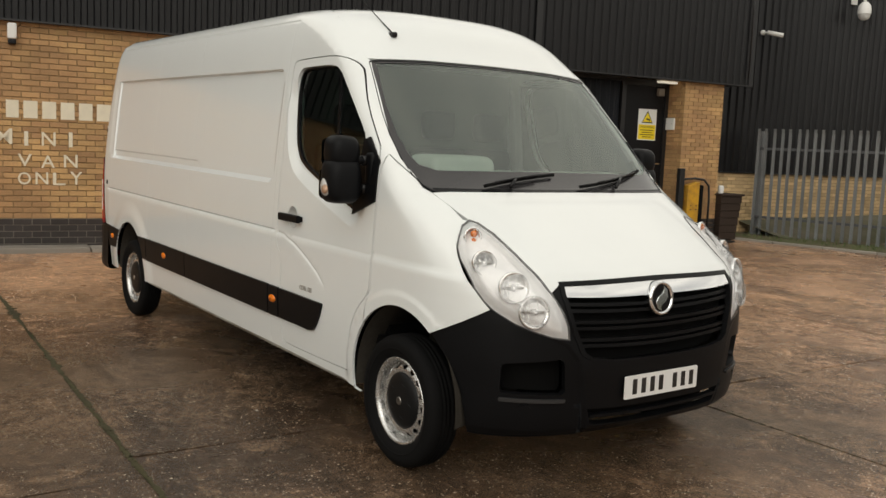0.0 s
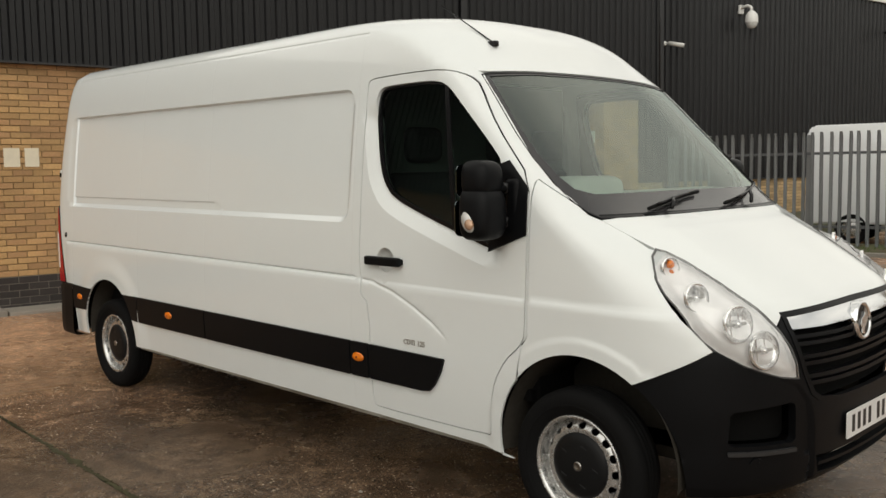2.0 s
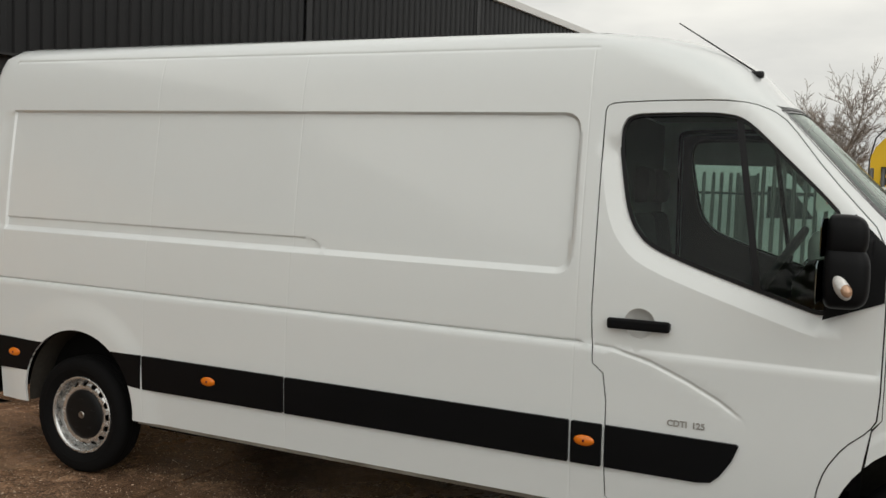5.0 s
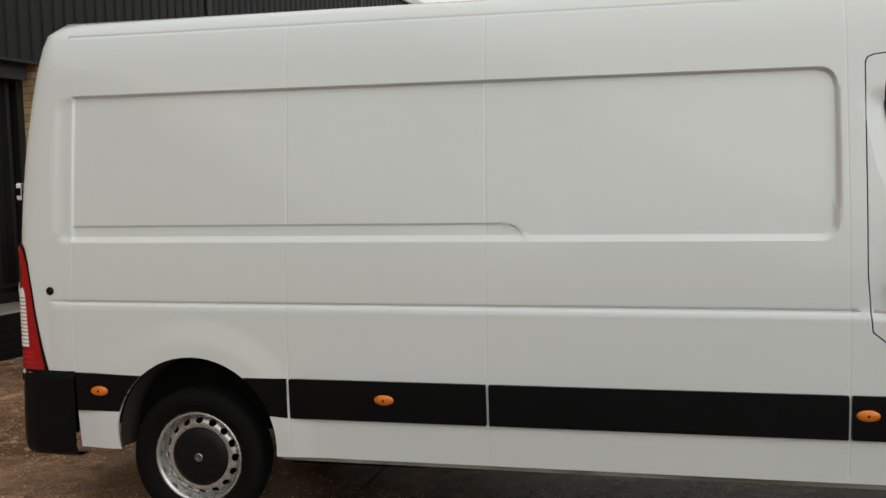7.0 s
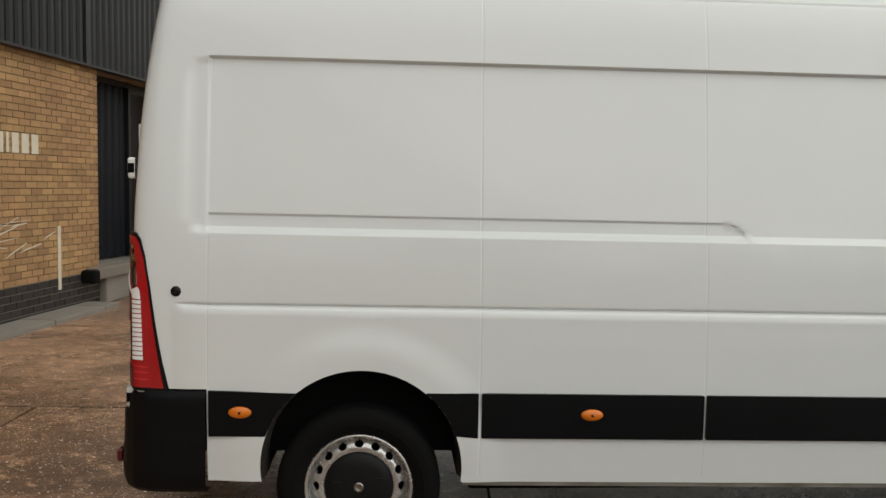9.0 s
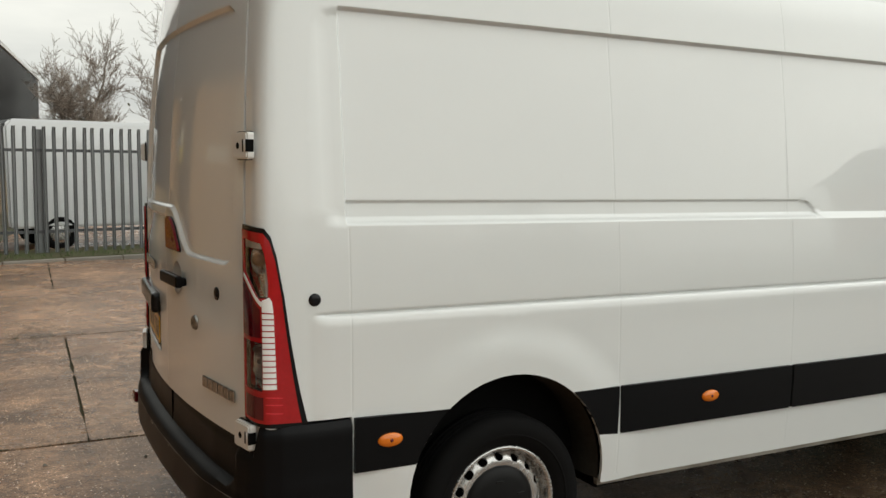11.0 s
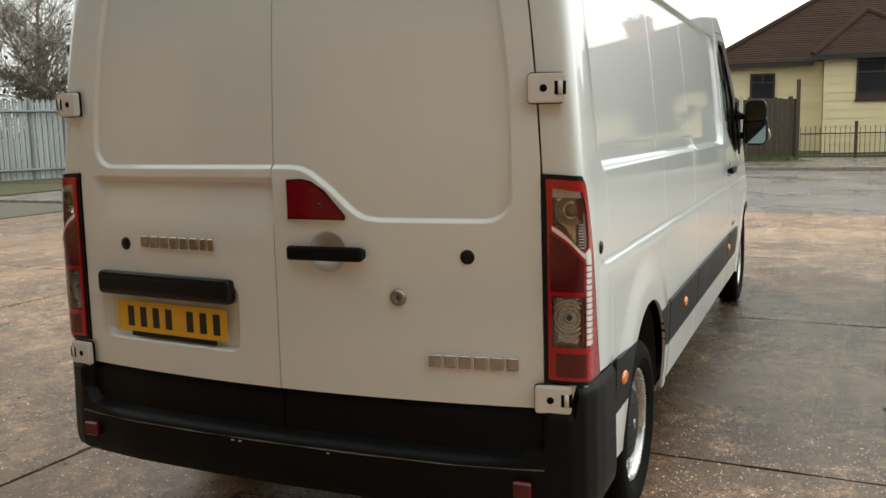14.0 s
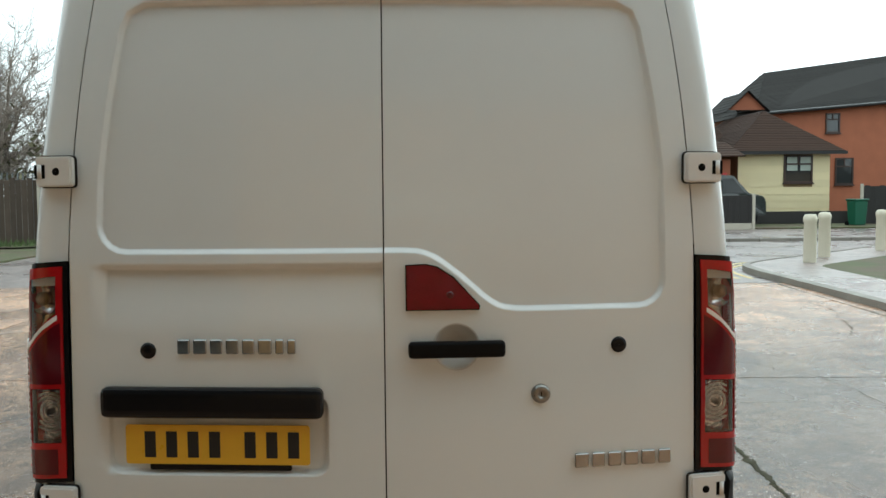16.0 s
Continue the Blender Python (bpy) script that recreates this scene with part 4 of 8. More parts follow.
edge = [(arch_u(z), z) for z in np.linspace(0.335, 0.775, 14)]
top_line = [(0.19, 0.815), (0.268, 0.857), (0.34, 0.893), (0.402, 0.928), (0.50, 0.868), (0.565, 0.841), (0.65, 0.811), (0.720, 0.798), (0.716, 0.86), (0.697, 0.93), (0.672, 0.985), (0.666, 1.005), (0.700, 1.040), (0.72, 1.047)]
bumper = [(0.72, 1.047)] + top_line[::-1][1:] + edge[::-1] + [(0.4, 0.335), (0.55, 0.338), (0.7, 0.342), (0.85, 0.346), (1.0, 0.348), (1.15, 0.346), (1.3, 0.342), (1.45, 0.338), (1.6, 0.335)] + [(2 - u, v) for u, v in edge] + [(2 - u, v) for u, v in top_line] + [(1.0, 1.056)]
FOG = [(0.455, 0.552), (0.70, 0.545), (0.712, 0.56), (0.700, 0.70), (0.685, 0.712), (0.46, 0.690), (0.445, 0.675), (0.445, 0.565)]
LOWER_GRILLE = [(0.795, 0.475), (0.812, 0.400), (0.9, 0.392), (1.0, 0.389), (1.1, 0.392), (1.188, 0.400), (1.205, 0.475), (1.1, 0.468), (1.0, 0.466), (0.9, 0.468)]
TOW = [(0.555 + 0.032 * math.cos(k * 0.5236), 0.462 + 0.042 * math.sin(k * 0.5236)) for k in range(12)]


BEAK = [(0.640, 0.800), (0.700, 0.770), (0.742, 0.700), (0.760, 0.60), (0.775, 0.45), (0.785, 0.362), (1.215, 0.362), (1.225, 0.45), (1.240, 0.60), (1.258, 0.700), (1.300, 0.770), (1.360, 0.800),
        (1.375, 0.92), (1.33, 1.06), (0.67, 1.06), (0.625, 0.92)]  # the proud middle round the grille and plate


def proud(u, v, x, y):
    """The middle of the front stands out at the plate and falls back to the shell at the chrome bar."""
    return 0.003 + 0.015 * ease((0.84 - v) / 0.24)


def bumper_relief(u, v, x, y):
    d = proud(u, v, x, y) * ease(depth_in(u, v, BEAK) / 0.020)
    d = d + 0.010 * ease((0.500 - v) / 0.014) * (depth_in(u, v, BEAK) < 0)
    d = d - 0.012 * ease((0.372 - v) / 0.03)
    return d


fogs = [FOG, [(2 - u, v) for u, v in FOG]]
front_bumper = surface("front_bumper", bumper, nose(0.004, bumper_relief), black_plastic, van, holes=[GRILLE, LOWER_GRILLE] + fogs, step=0.022, lines=[shrink(BEAK, k)[:6] for k in (0.0, 0.007, 0.014, 0.02)] + [shrink(BEAK, k)[6:12] for k in (0.0, 0.007, 0.014, 0.02)], flange=0.035, label="grained black plastic front bumper")
for hole in fogs:
    surface("fog_recess", shrink(hole, -0.004), nose(-0.07), under_black, front_bumper, step=0.06, flange=0)
    # the ledge is a paler grey than the bumper
    surface("fog_ledge", [(min(u for u, v in hole), 0.516), (max(u for u, v in hole), 0.510), (max(u for u, v in hole), 0.526), (min(u for u, v in hole), 0.532)], nose(0.016), ledge_plastic, front_bumper, step=0.05)
for tow in (TOW, [(2 - u, v) for u, v in TOW]):
    surface("tow_ring", tow, nose(0.014), black_plastic, front_bumper, holes=[shrink(tow, 0.012)], step=0.03, flange=0.02)
grille = hold("grille", van)
surface("back", shrink(GRILLE, -0.006), nose(-0.06), under_black, grille, step=0.06, flange=0)
surface("frame", shrink(GRILLE, -0.006), nose(0.008, proud), black_plastic, grille, holes=[shrink(GRILLE, 0.012)], step=0.03, flange=0.03)
for z, a in ((0.955, 0.712), (0.925, 0.72), (0.872, 0.733), (0.843, 0.742), (0.790, 0.757), (0.762, 0.766)):
    dip = 0.016
    surface("slat", [(a, z), (1.0, z - dip), (2 - a, z), (2 - a, z + 0.016), (1.0, z - dip + 0.016), (a, z + 0.016)], nose(-0.014, proud), black_plastic, grille, step=0.04, flange=0.03)
surface("back", shrink(LOWER_GRILLE, -0.004), nose(-0.05), under_black, front_bumper, step=0.06, flange=0)
surface("lower_bar", [(0.806, 0.432), (1.0, 0.424), (1.194, 0.432), (1.192, 0.446), (1.0, 0.438), (0.808, 0.446)], nose(0.026), black_plastic, front_bumper, step=0.05, flange=0.03)
surface("chrome_bar", [(0.703, 1.003), (0.715, 0.990), (0.85, 0.984), (1.0, 0.982), (1.15, 0.984), (1.285, 0.990), (1.297, 1.003), (1.293, 1.037), (1.28, 1.043), (1.0, 1.049), (0.72, 1.043), (0.707, 1.037)], nose(0.008), chrome, grille, step=0.025, flange=0.03, label="polished chrome bar")
badge = part("badge", lathe([(0.001, 0.012), (0.066, 0.010), (0.069, 0.018), (0.075, 0.021), (0.081, 0.018), (0.085, 0.006), (0.085, -0.02)], 36), chrome, grille, "round chrome badge", True,
             pose(5.136, -0.018, 0.926, 0, 84, 0))
part("badge_field", lathe([(0.0005, 0.0145), (0.066, 0.0135)], 30), gloss_black, badge, "", True)
part("badge_mark", plate([(-0.060, 0.010), (-0.040, 0.036), (-0.006, 0.040), (0.020, 0.022), (0.030, -0.002), (0.046, -0.012), (0.062, -0.004), (0.050, -0.034), (0.016, -0.044), (-0.010, -0.028), (-0.020, -0.002), (-0.036, 0.012)], 0.006, 0.0015), chrome, badge, "", False, pose(0, 0, 0.0145))


def plate_bars(parent, widths, height, gap, thick, mat):
    """Plain bars where characters stand, in the xy plane."""
    total = sum(w + gap for w in widths) - gap
    x = -total / 2
    for w in widths:
        if w > 0:
            part("bar", block((x, -height / 2, 0), (x + w, height / 2, thick), min(0.0025, thick * 0.4)), mat, parent)
        x += abs(w) + gap


def number_plate(name, mat, label, m):
    p = part(name, plate(rounded(-0.26, -0.0555, 0.26, 0.0555, 0.008, 3), 0.004), mat, van, label, False, m)
    plate_bars(p, [0.034, 0.034, 0.034, 0.034, -0.012, 0.034, 0.034, 0.034], 0.076, 0.027, 0.0048, ink_black)
    return p


number_plate("front_plate", plate_white, "white front number plate with black characters", pose(5.186, -0.020, 0.522, 90, 0, 90))


def headlamp(left):
    mir = left
    def swell(u, v, x=0, y=0):
        return 0.034 * ease(depth_in(u, v, HEADLAMP) / 0.07)

    lamp = surface("headlamp", HEADLAMP, nose(0.004, swell), lens_glass, van, step=0.025, mirror=mir, flange=0, label="large swept clear headlamp")
    lamp.visible_shadow = False
    surface("lamp_rim", shrink(HEADLAMP, -0.005), nose(0.003), lamp_seal, lamp, holes=[shrink(HEADLAMP, 0.001)], step=0.03, mirror=mir, flange=0.012)

    def bowl(u, v, x, y):
        return swell(u, v) - 0.006 - 0.034 * ease((depth_in(u, v, HEADLAMP) - 0.018) / 0.05)
    surface("bezel", HEADLAMP, nose(0, bowl), lamp_bezel, lamp, step=0.02, mirror=mir, flange=0)
    for u, v, r, mat in ((0.455, 1.222, 0.042, lamp_silver), (0.430, 1.112, 0.056, lamp_silver), (0.512, 1.022, 0.070, lamp_silver), (0.580, 0.925, 0.072, lamp_silver)):
        p = on_nose(u, v, -0.014 + float(swell(np.array([u]), np.array([v]))[0]))
        if mir:
            p.y = -p.y
        turn = (Vector((0.94, (0.30 if mir else -0.30), 0.12))).to_track_quat("Z", "Y").to_matrix().to_4x4()
        cup = part("reflector", lathe([(0.004, -0.052), (r * 0.45, -0.040), (r * 0.8, -0.018), (r, 0.002), (r * 1.05, -0.004), (r * 1.07, -0.014)], 28), mat, lamp, "", True, Matrix.Translation(p) @ turn)
        if r < 0.05:
            bulb = bmesh.new()
            bmesh.ops.create_uvsphere(bulb, u_segments=14, v_segments=8, radius=0.017)
            part("bulb", bulb, amber, cup, "amber indicator bulb", True, pose(0.006, 0.014, -0.012))
            if not mir:
                glow = bmesh.new()
                bmesh.ops.create_uvsphere(glow, u_segments=12, v_segments=8, radius=0.015)
                part("bulb", glow, amber, cup, "", True, pose(0.004, -0.020, -0.012))
        elif r > 0.055:
            part("shield", lathe([(0.001, 0.004), (0.012, 0.0), (0.017, -0.014), (0.017, -0.04)], 18), lamp_silver, cup, "", True)
            part("shutter", block((-r * 0.72, -0.006, -0.022), (r * 0.72, 0.006, -0.010), 0.003), lamp_shade, cup)
        if 0.05 < r:
            for k in (-2, -1, 1, 2):
                part("flute", rod((k * r * 0.3, -r * 0.62, -0.026), (k * r * 0.3, r * 0.62, -0.026), 0.0035, 6), lamp_silver, cup)
    surface("tip_trim", [(0.615, 0.850), (0.690, 0.822), (0.694, 0.850), (0.672, 0.930)], nose(-0.010), chrome, lamp, step=0.03, mirror=mir, flange=0.01)
    return lamp


headlamp(False), headlamp(True)

# rear doors


def rear_door(sign):
    outer = [(float(gap_y(z)) - 0.002, z) for z in (0.652, 1.4, 1.6, 1.8, 1.9, 2.0, 2.1, 2.2, 2.26, 2.31, 2.335)]
    out = [(0.002, 0.652)] + outer + [(0.002, 2.34)]
    if sign < 0:
        out = [(-u, v) for u, v in out][::-1]
    cup_hole = [[(0.197 + 0.0615 * math.cos(k * 0.2618), 1.1155 + 0.0615 * math.sin(k * 0.2618)) for k in range(24)]] if sign > 0 else []
    surface("door_seal", shrink(out, -0.01), tail(-0.042, True), under_black, van, holes=[shrink(out, 0.015)], step=0.08, flange=0)
    d = surface("rear_door", out, tail(), white_paint, van, step=0.04, flange=0.045, holes=cup_hole, us=[k * sign for k in (0.01, 0.75, 0.76, 0.77, 0.78, 0.79)],
                vs=[z + k for z in (1.17, 1.20, 1.235, 1.27, 1.30, 1.335, 1.352, 1.40, 2.075) for k in (-0.012, -0.006, 0, 0.004, 0.008, 0.012, 0.018)], lines=[[(u, v) for u, v in shrink(TAIL_PANEL, k)] + [shrink(TAIL_PANEL, k)[0]] for k in (-0.003, 0.0, 0.0045, 0.009, 0.0135, 0.018, 0.021)] + ([] if sign > 0 else [shrink(PLATE_DISH, k) + shrink(PLATE_DISH, k)[:1] for k in (-0.002, 0.0, 0.004, 0.008, 0.012, 0.016, 0.019)]))
    return d


right_door, left_door = rear_door(1), rear_door(-1)
surface("rear_roof_edge", [(-0.714, 2.341), (0.714, 2.341), (0.47, TOP), (-0.47, TOP)], tail(), white_paint, van, step=0.05)


def on_tail(u, z, off=0.0):
    return pose(float(tail_x(np.array(u), np.array(z))) - off, -u, z + 0.003, 90, 0, -90 + math.degrees(math.atan(0.2008 * u)))


# on each of these axes x runs to the van's right, y up and z out to the back
for u, z, width in ((0.912, 1.618, 0.125), (0.930, 0.702, 0.125), (-0.918, 1.620, 0.125), (-0.936, 0.698, 0.125)):
    s = 1 if u > 0 else -1
    h = part("hinge", plate(rounded(-0.058, -0.042, 0.050, 0.042, 0.010, 3) if s > 0 else rounded(-0.050, -0.042, 0.058, 0.042, 0.010, 3), 0.026, 0.005), white_part, van, "white steel door hinge", False, on_tail(u * 0.985, z, 0.008))
    part("hinge_seal", plate(rounded(-0.061, -0.045, 0.046, 0.045, 0.012, 3) if s > 0 else rounded(-0.046, -0.045, 0.061, 0.045, 0.012, 3), 0.008), gloss_black, h)
    part("hole", lathe([(0.0005, 0.0270), (0.010, 0.0270), (0.011, 0.026)], 14), under_black, h, "", False, pose(-s * 0.012, 0, 0))
    part("slot", block((s * 0.020, -0.019, 0.002), (s * 0.0512, 0.019, 0.0266)) if s > 0 else block((s * 0.0512, -0.019, 0.002), (s * 0.020, 0.019, 0.0266)), under_black, h)
    part("knuckle", rod((s * 0.0365, -0.019, 0.0155), (s * 0.0365, 0.019, 0.0155), 0.0130, 12), white_part, h, "", True)
triangle_red = stuff("deep red lens", (0.17, 0.002, 0.010), 0.12, vary=0.35, scale=25, fine=140, coat=0.15, spec=0.25)
part("high_reflector", plate([(-0.098, -0.060), (0.098, -0.060), (0.100, -0.050), (0.030, 0.025), (-0.015, 0.055), (-0.045, 0.062), (-0.098, 0.060)], 0.014, 0.004), triangle_red, right_door, "dark red triangular lamp", False, on_tail(0.160, 1.295, 0.0))
part("lamp_bulb", lathe([(0.0005, 0.0165), (0.009, 0.016), (0.011, 0.012)], 16), dark_red_lens, right_door, "", True, on_tail(0.180, 1.275, 0.0))
part("lamp_gasket", plate([(-0.101, -0.063), (0.101, -0.063), (0.103, -0.050), (0.032, 0.028), (-0.014, 0.058), (-0.045, 0.065), (-0.101, 0.063)], 0.006), gloss_black, right_door, "", False, on_tail(0.160, 1.295, 0.0))


def pull(parent, m, width=0.265):
    h = hold("handle", parent, m)
    part("cup", lathe([(0.0005, -0.040), (0.03, -0.038), (0.050, -0.024), (0.060, -0.004), (0.0635, 0.0005), (0.066, 0.0008)], 28), stuff_cup, h, "", True)
    part("grip", block((-width / 2, -0.026, 0.010), (width / 2, 0.020, 0.038), 0.0135, 4), black_plastic, h)
    part("foot", block((-width / 2, -0.018, -0.002), (-width / 2 + 0.03, 0.012, 0.02), 0.004), black_plastic, h)
    part("foot", block((width / 2 - 0.03, -0.018, -0.002), (width / 2, 0.012, 0.02), 0.004), black_plastic, h)


stuff_cup = stuff("white painted handle cup", (0.62, 0.62, 0.60), 0.35, vary=0.05, coat=0.5)
pull(right_door, on_tail(0.197, 1.130, 0.001))
for u, z, d in ((0.655, 1.124, right_door), (-0.655, 1.124, left_door)):
    part("plug", lathe([(0.0005, 0.006), (0.014, 0.006), (0.022, 0.003), (0.024, -0.004)], 20), gloss_black, d, "round black rubber plug", True, on_tail(u, z, 0.0))
lock = part("lock", lathe([(0.0005, 0.010), (0.010, 0.010), (0.011, 0.014), (0.022, 0.012), (0.027, 0.004), (0.028, -0.004)], 24), dull_metal, right_door, "round metal door lock", True, on_tail(0.432, 0.993, 0.0))
part("keyhole", block((-0.0015, -0.006, 0.009), (0.0015, 0.006, 0.0108)), under_black, lock)
part("plate_lamp", block((-0.312, -0.046, -0.012), (0.312, 0.040, 0.036), 0.024, 4), gloss_black, left_door, "gloss black number-plate lamp bar", False, on_tail(-0.478, 0.984, -0.010))
rear_plate = number_plate("rear_plate", plate_yellow, "yellow rear number plate with black characters", on_tail(-0.468, 0.860, -0.011))
part("plate_foot", plate(rounded(-0.20, -0.012, 0.20, 0.012, 0.004, 2), 0.005), gloss_black, left_door, "", False, on_tail(-0.46, 0.800, -0.013))
brand = hold("maker_lettering", left_door, on_tail(-0.406, 1.137, 0.001))
plate_bars(brand, [0.034, 0.036, 0.033, 0.034, 0.033, 0.037, 0.022, 0.022], 0.040, 0.011, 0.009, letter_metal)
model = hold("model_lettering", right_door, on_tail(0.668, 0.800, 0.001))
plate_bars(model, [0.040, 0.036, 0.038, 0.040, 0.040, 0.036], 0.040, 0.0105, 0.009, letter_metal)

# tail lamps, one on each rear corner
clear_tip = stuff("clear lamp tip", (0.86, 0.85, 0.84), 0.2, vary=0.1, scale=30, coat=1.0)
TAIL_LAMP = [(0.0, 0.758), (1.0, 0.744), (0.91, 0.97), (0.83, 1.16), (0.75, 1.28), (0.66, 1.343), (0.54, 1.368), (0.0, 1.376)]

TAIL_LENS = [(0.025, 0.768), (0.965, 0.757), (0.88, 0.97), (0.80, 1.16), (0.72, 1.272), (0.635, 1.330), (0.53, 1.356), (0.025, 1.365)]


def lamp_skin(off):
    """The corner's skin under the lamp, flush with the side at its outer edge."""
    return lambda u, v: corner(off * (1 - 0.75 * ease((u - 0.45) / 0.40)) if off > 0 else off)(u, v - 0.021)




def lamp_at(u, z, off, left):
    """A frame on the lamp's skin, its z axis out of the lamp."""
    p = Vector(lamp_skin(off)(np.array([u]), np.array([z]))[0])
    out = Vector(lamp_skin(off + 0.01)(np.array([u]), np.array([z]))[0]) - p
    if left:
        p.y, out.y = -p.y, -out.y
    return Matrix.Translation(p) @ out.to_track_quat("Z", "Y").to_matrix().to_4x4()


for left in (False, True):
    lamp = surface("tail_lamp", TAIL_LENS, lamp_skin(0.016), red_lens, van, step=0.04, mirror=left, flange=0.034, holes=[UPPER_WINDOW, LOWER_WINDOW], us=[0.46, 0.48, 0.5, 0.52, 0.54], label="tall red and clear tail lamp")
    surface("gasket", shrink(TAIL_LAMP, -0.003), lamp_skin(0.010), gloss_black, lamp, step=0.08, mirror=left, holes=[shrink(UPPER_WINDOW, 0.004), shrink(LOWER_WINDOW, 0.004)])
    # upper chamber: bright back, amber bulb, ribbed corner
    surface("chamber", shrink(UPPER_WINDOW, -0.012), lamp_skin(-0.022), smoke_lens, lamp, step=0.03, mirror=left, flange=0)
    bulb = bmesh.new()
    bmesh.ops.create_uvsphere(bulb, u_segments=16, v_segments=10, radius=0.021)
    part("bulb", bulb, amber_smoke, lamp, "amber bulb behind clear plastic", True, lamp_at(0.30, 1.272, -0.010, left))
    part("bulb_collar", lathe([(0.022, -0.010), (0.040, -0.004), (0.046, 0.002)], 24), lamp_silver, lamp, "", True, lamp_at(0.30, 1.272, -0.014, left))
    surface("top_band", [(0.07, 1.312), (0.50, 1.308), (0.485, 1.326), (0.07, 1.337)], lamp_skin(0.010), clear_tip, lamp, step=0.04, mirror=left, flange=0.01)
    # a pale plate painted in for the reflection on the clear lens
    surface("pale_edge", [(0.545, 1.158), (0.583, 1.158), (0.592, 1.20), (0.565, 1.262), (0.545, 1.262)], lamp_skin(0.006), clear_tip, lamp, step=0.05, mirror=left, flange=0.004)
    for k in range(9):
        z0 = 1.160 + 0.0085 * k
        surface("rib", [(0.41 + 0.004 * k, z0), (0.58, z0), (0.58, z0 + 0.0035), (0.41 + 0.004 * k, z0 + 0.0035)], lamp_skin(0.004), lamp_silver, lamp, step=0.06, mirror=left, flange=0.006)
    # lower chamber: ringed reflector round a dark bulb
    pane = surface("chamber", shrink(LOWER_WINDOW, -0.012), lamp_skin(-0.022), silver_lens, lamp, step=0.03, mirror=left, flange=0)
    for r in (0.020, 0.032, 0.044, 0.056):
        part("ring", lathe([(r - 0.005, -0.002), (r - 0.002, 0.004), (r + 0.002, 0.004), (r + 0.005, -0.002)], 28), lamp_silver, pane, "", True, lamp_at(0.22, 0.950, -0.020 + 0.10 * max(0.0, r - 0.03), left))
    part("bulb", lathe([(0.0005, 0.016), (0.007, 0.013), (0.010, 0.004), (0.010, -0.004)], 16), dull_metal, pane, "", True, lamp_at(0.22, 0.950, -0.020, left))
    for k in range(9):
        for z0 in (0.878, 1.004):
            part("facet", block((-0.006, -0.005, 0), (0.006, 0.005, 0.005), 0.002), lamp_silver, pane, "", False, lamp_at(0.07 + 0.05 * k, z0 + 0.004 * math.sin(k * 2.1), -0.020, left))
    for hole in (UPPER_WINDOW, LOWER_WINDOW):
        cover = surface("cover", shrink(hole, -0.002), lamp_skin(0.0135), lens_glass, lamp, step=0.05, mirror=left, flange=0, label="clear lamp cover")
        cover.visible_shadow = False
    surface("dark_band", [(0.04, 1.035), (0.47, 1.033), (0.47, 1.120), (0.04, 1.208)], lamp_skin(0.0172), dark_red_lens, lamp, step=0.04, mirror=left, flange=0.003)
    for k in range(13):
        z0 = 0.872 + k * 0.0185
        surface("rib", [(0.50, z0), (0.715 - 0.003 * k, z0 - 0.002), (0.715 - 0.003 * k, z0 + 0.0125), (0.50, z0 + 0.0145)], lamp_skin(0.0195), clear_tip, lamp, step=0.05, mirror=left, flange=0.004)
    surface("clear_tip", [(0.50, 1.114), (0.675, 1.110), (0.655, 1.145), (0.61, 1.160), (0.50, 1.150)], lamp_skin(0.0195), clear_tip, lamp, step=0.05, mirror=left, flange=0.004)
    surface("white_band", [(0.06, 1.216), (0.49, 1.130), (0.515, 1.142), (0.40, 1.160), (0.06, 1.229)], lamp_skin(0.0185), clear_tip, lamp, step=0.05, mirror=left, flange=0.004)
    surface("foot_red", [(0.08, 0.778), (0.50, 0.774), (0.50, 0.846), (0.08, 0.850)], lamp_skin(0.0172), dark_red_lens, lamp, step=0.05, mirror=left, flange=0.002)
    for z0 in (0.795, 0.822, 0.845):
        surface("foot_line", [(0.53, z0), (0.80, z0 - 0.006), (0.80, z0 - 0.002), (0.53, z0 + 0.004)], lamp_skin(0.0185), bright_red, lamp, step=0.08, mirror=left, flange=0.002)
    s = 1 if left else -1
    part("side_plug", lathe([(0.0005, 0.006), (0.012, 0.006), (0.020, 0.003), (0.022, -0.004)], 18), gloss_black, van, "round black rubber plug", True, pose(-0.722, s * 1.009, 1.138, 90 if not left else -90, 0, 0))

# rear bumper: a swept section, deeper at the corners, with a tread along its foot
path = [(-0.604, 1.010), (-0.76, 1.010), (-0.83, 1.003), (-0.88, 0.985), (-0.912, 0.955), (-0.932, 0.905), (-0.948, 0.80), (-0.970, 0.6), (-0.985, 0.3), (-0.99, 0.0)]
path = path + [(x, -y) for x, y in path[-2::-1]]


SCOOP = rounded(-0.895, 0.500, 0.895, 0.90, 0.085, 8)  # the sunk middle of the bumper, between its corners
LEVELS = (0.545, 0.53, 0.522, 0.514, 0.507, 0.50, 0.494, 0.487, 0.478, 0.466, 0.42, 0.38, 0.35, 0.332, 0.316, 0.312)
LIP = 3 + 7 + 8


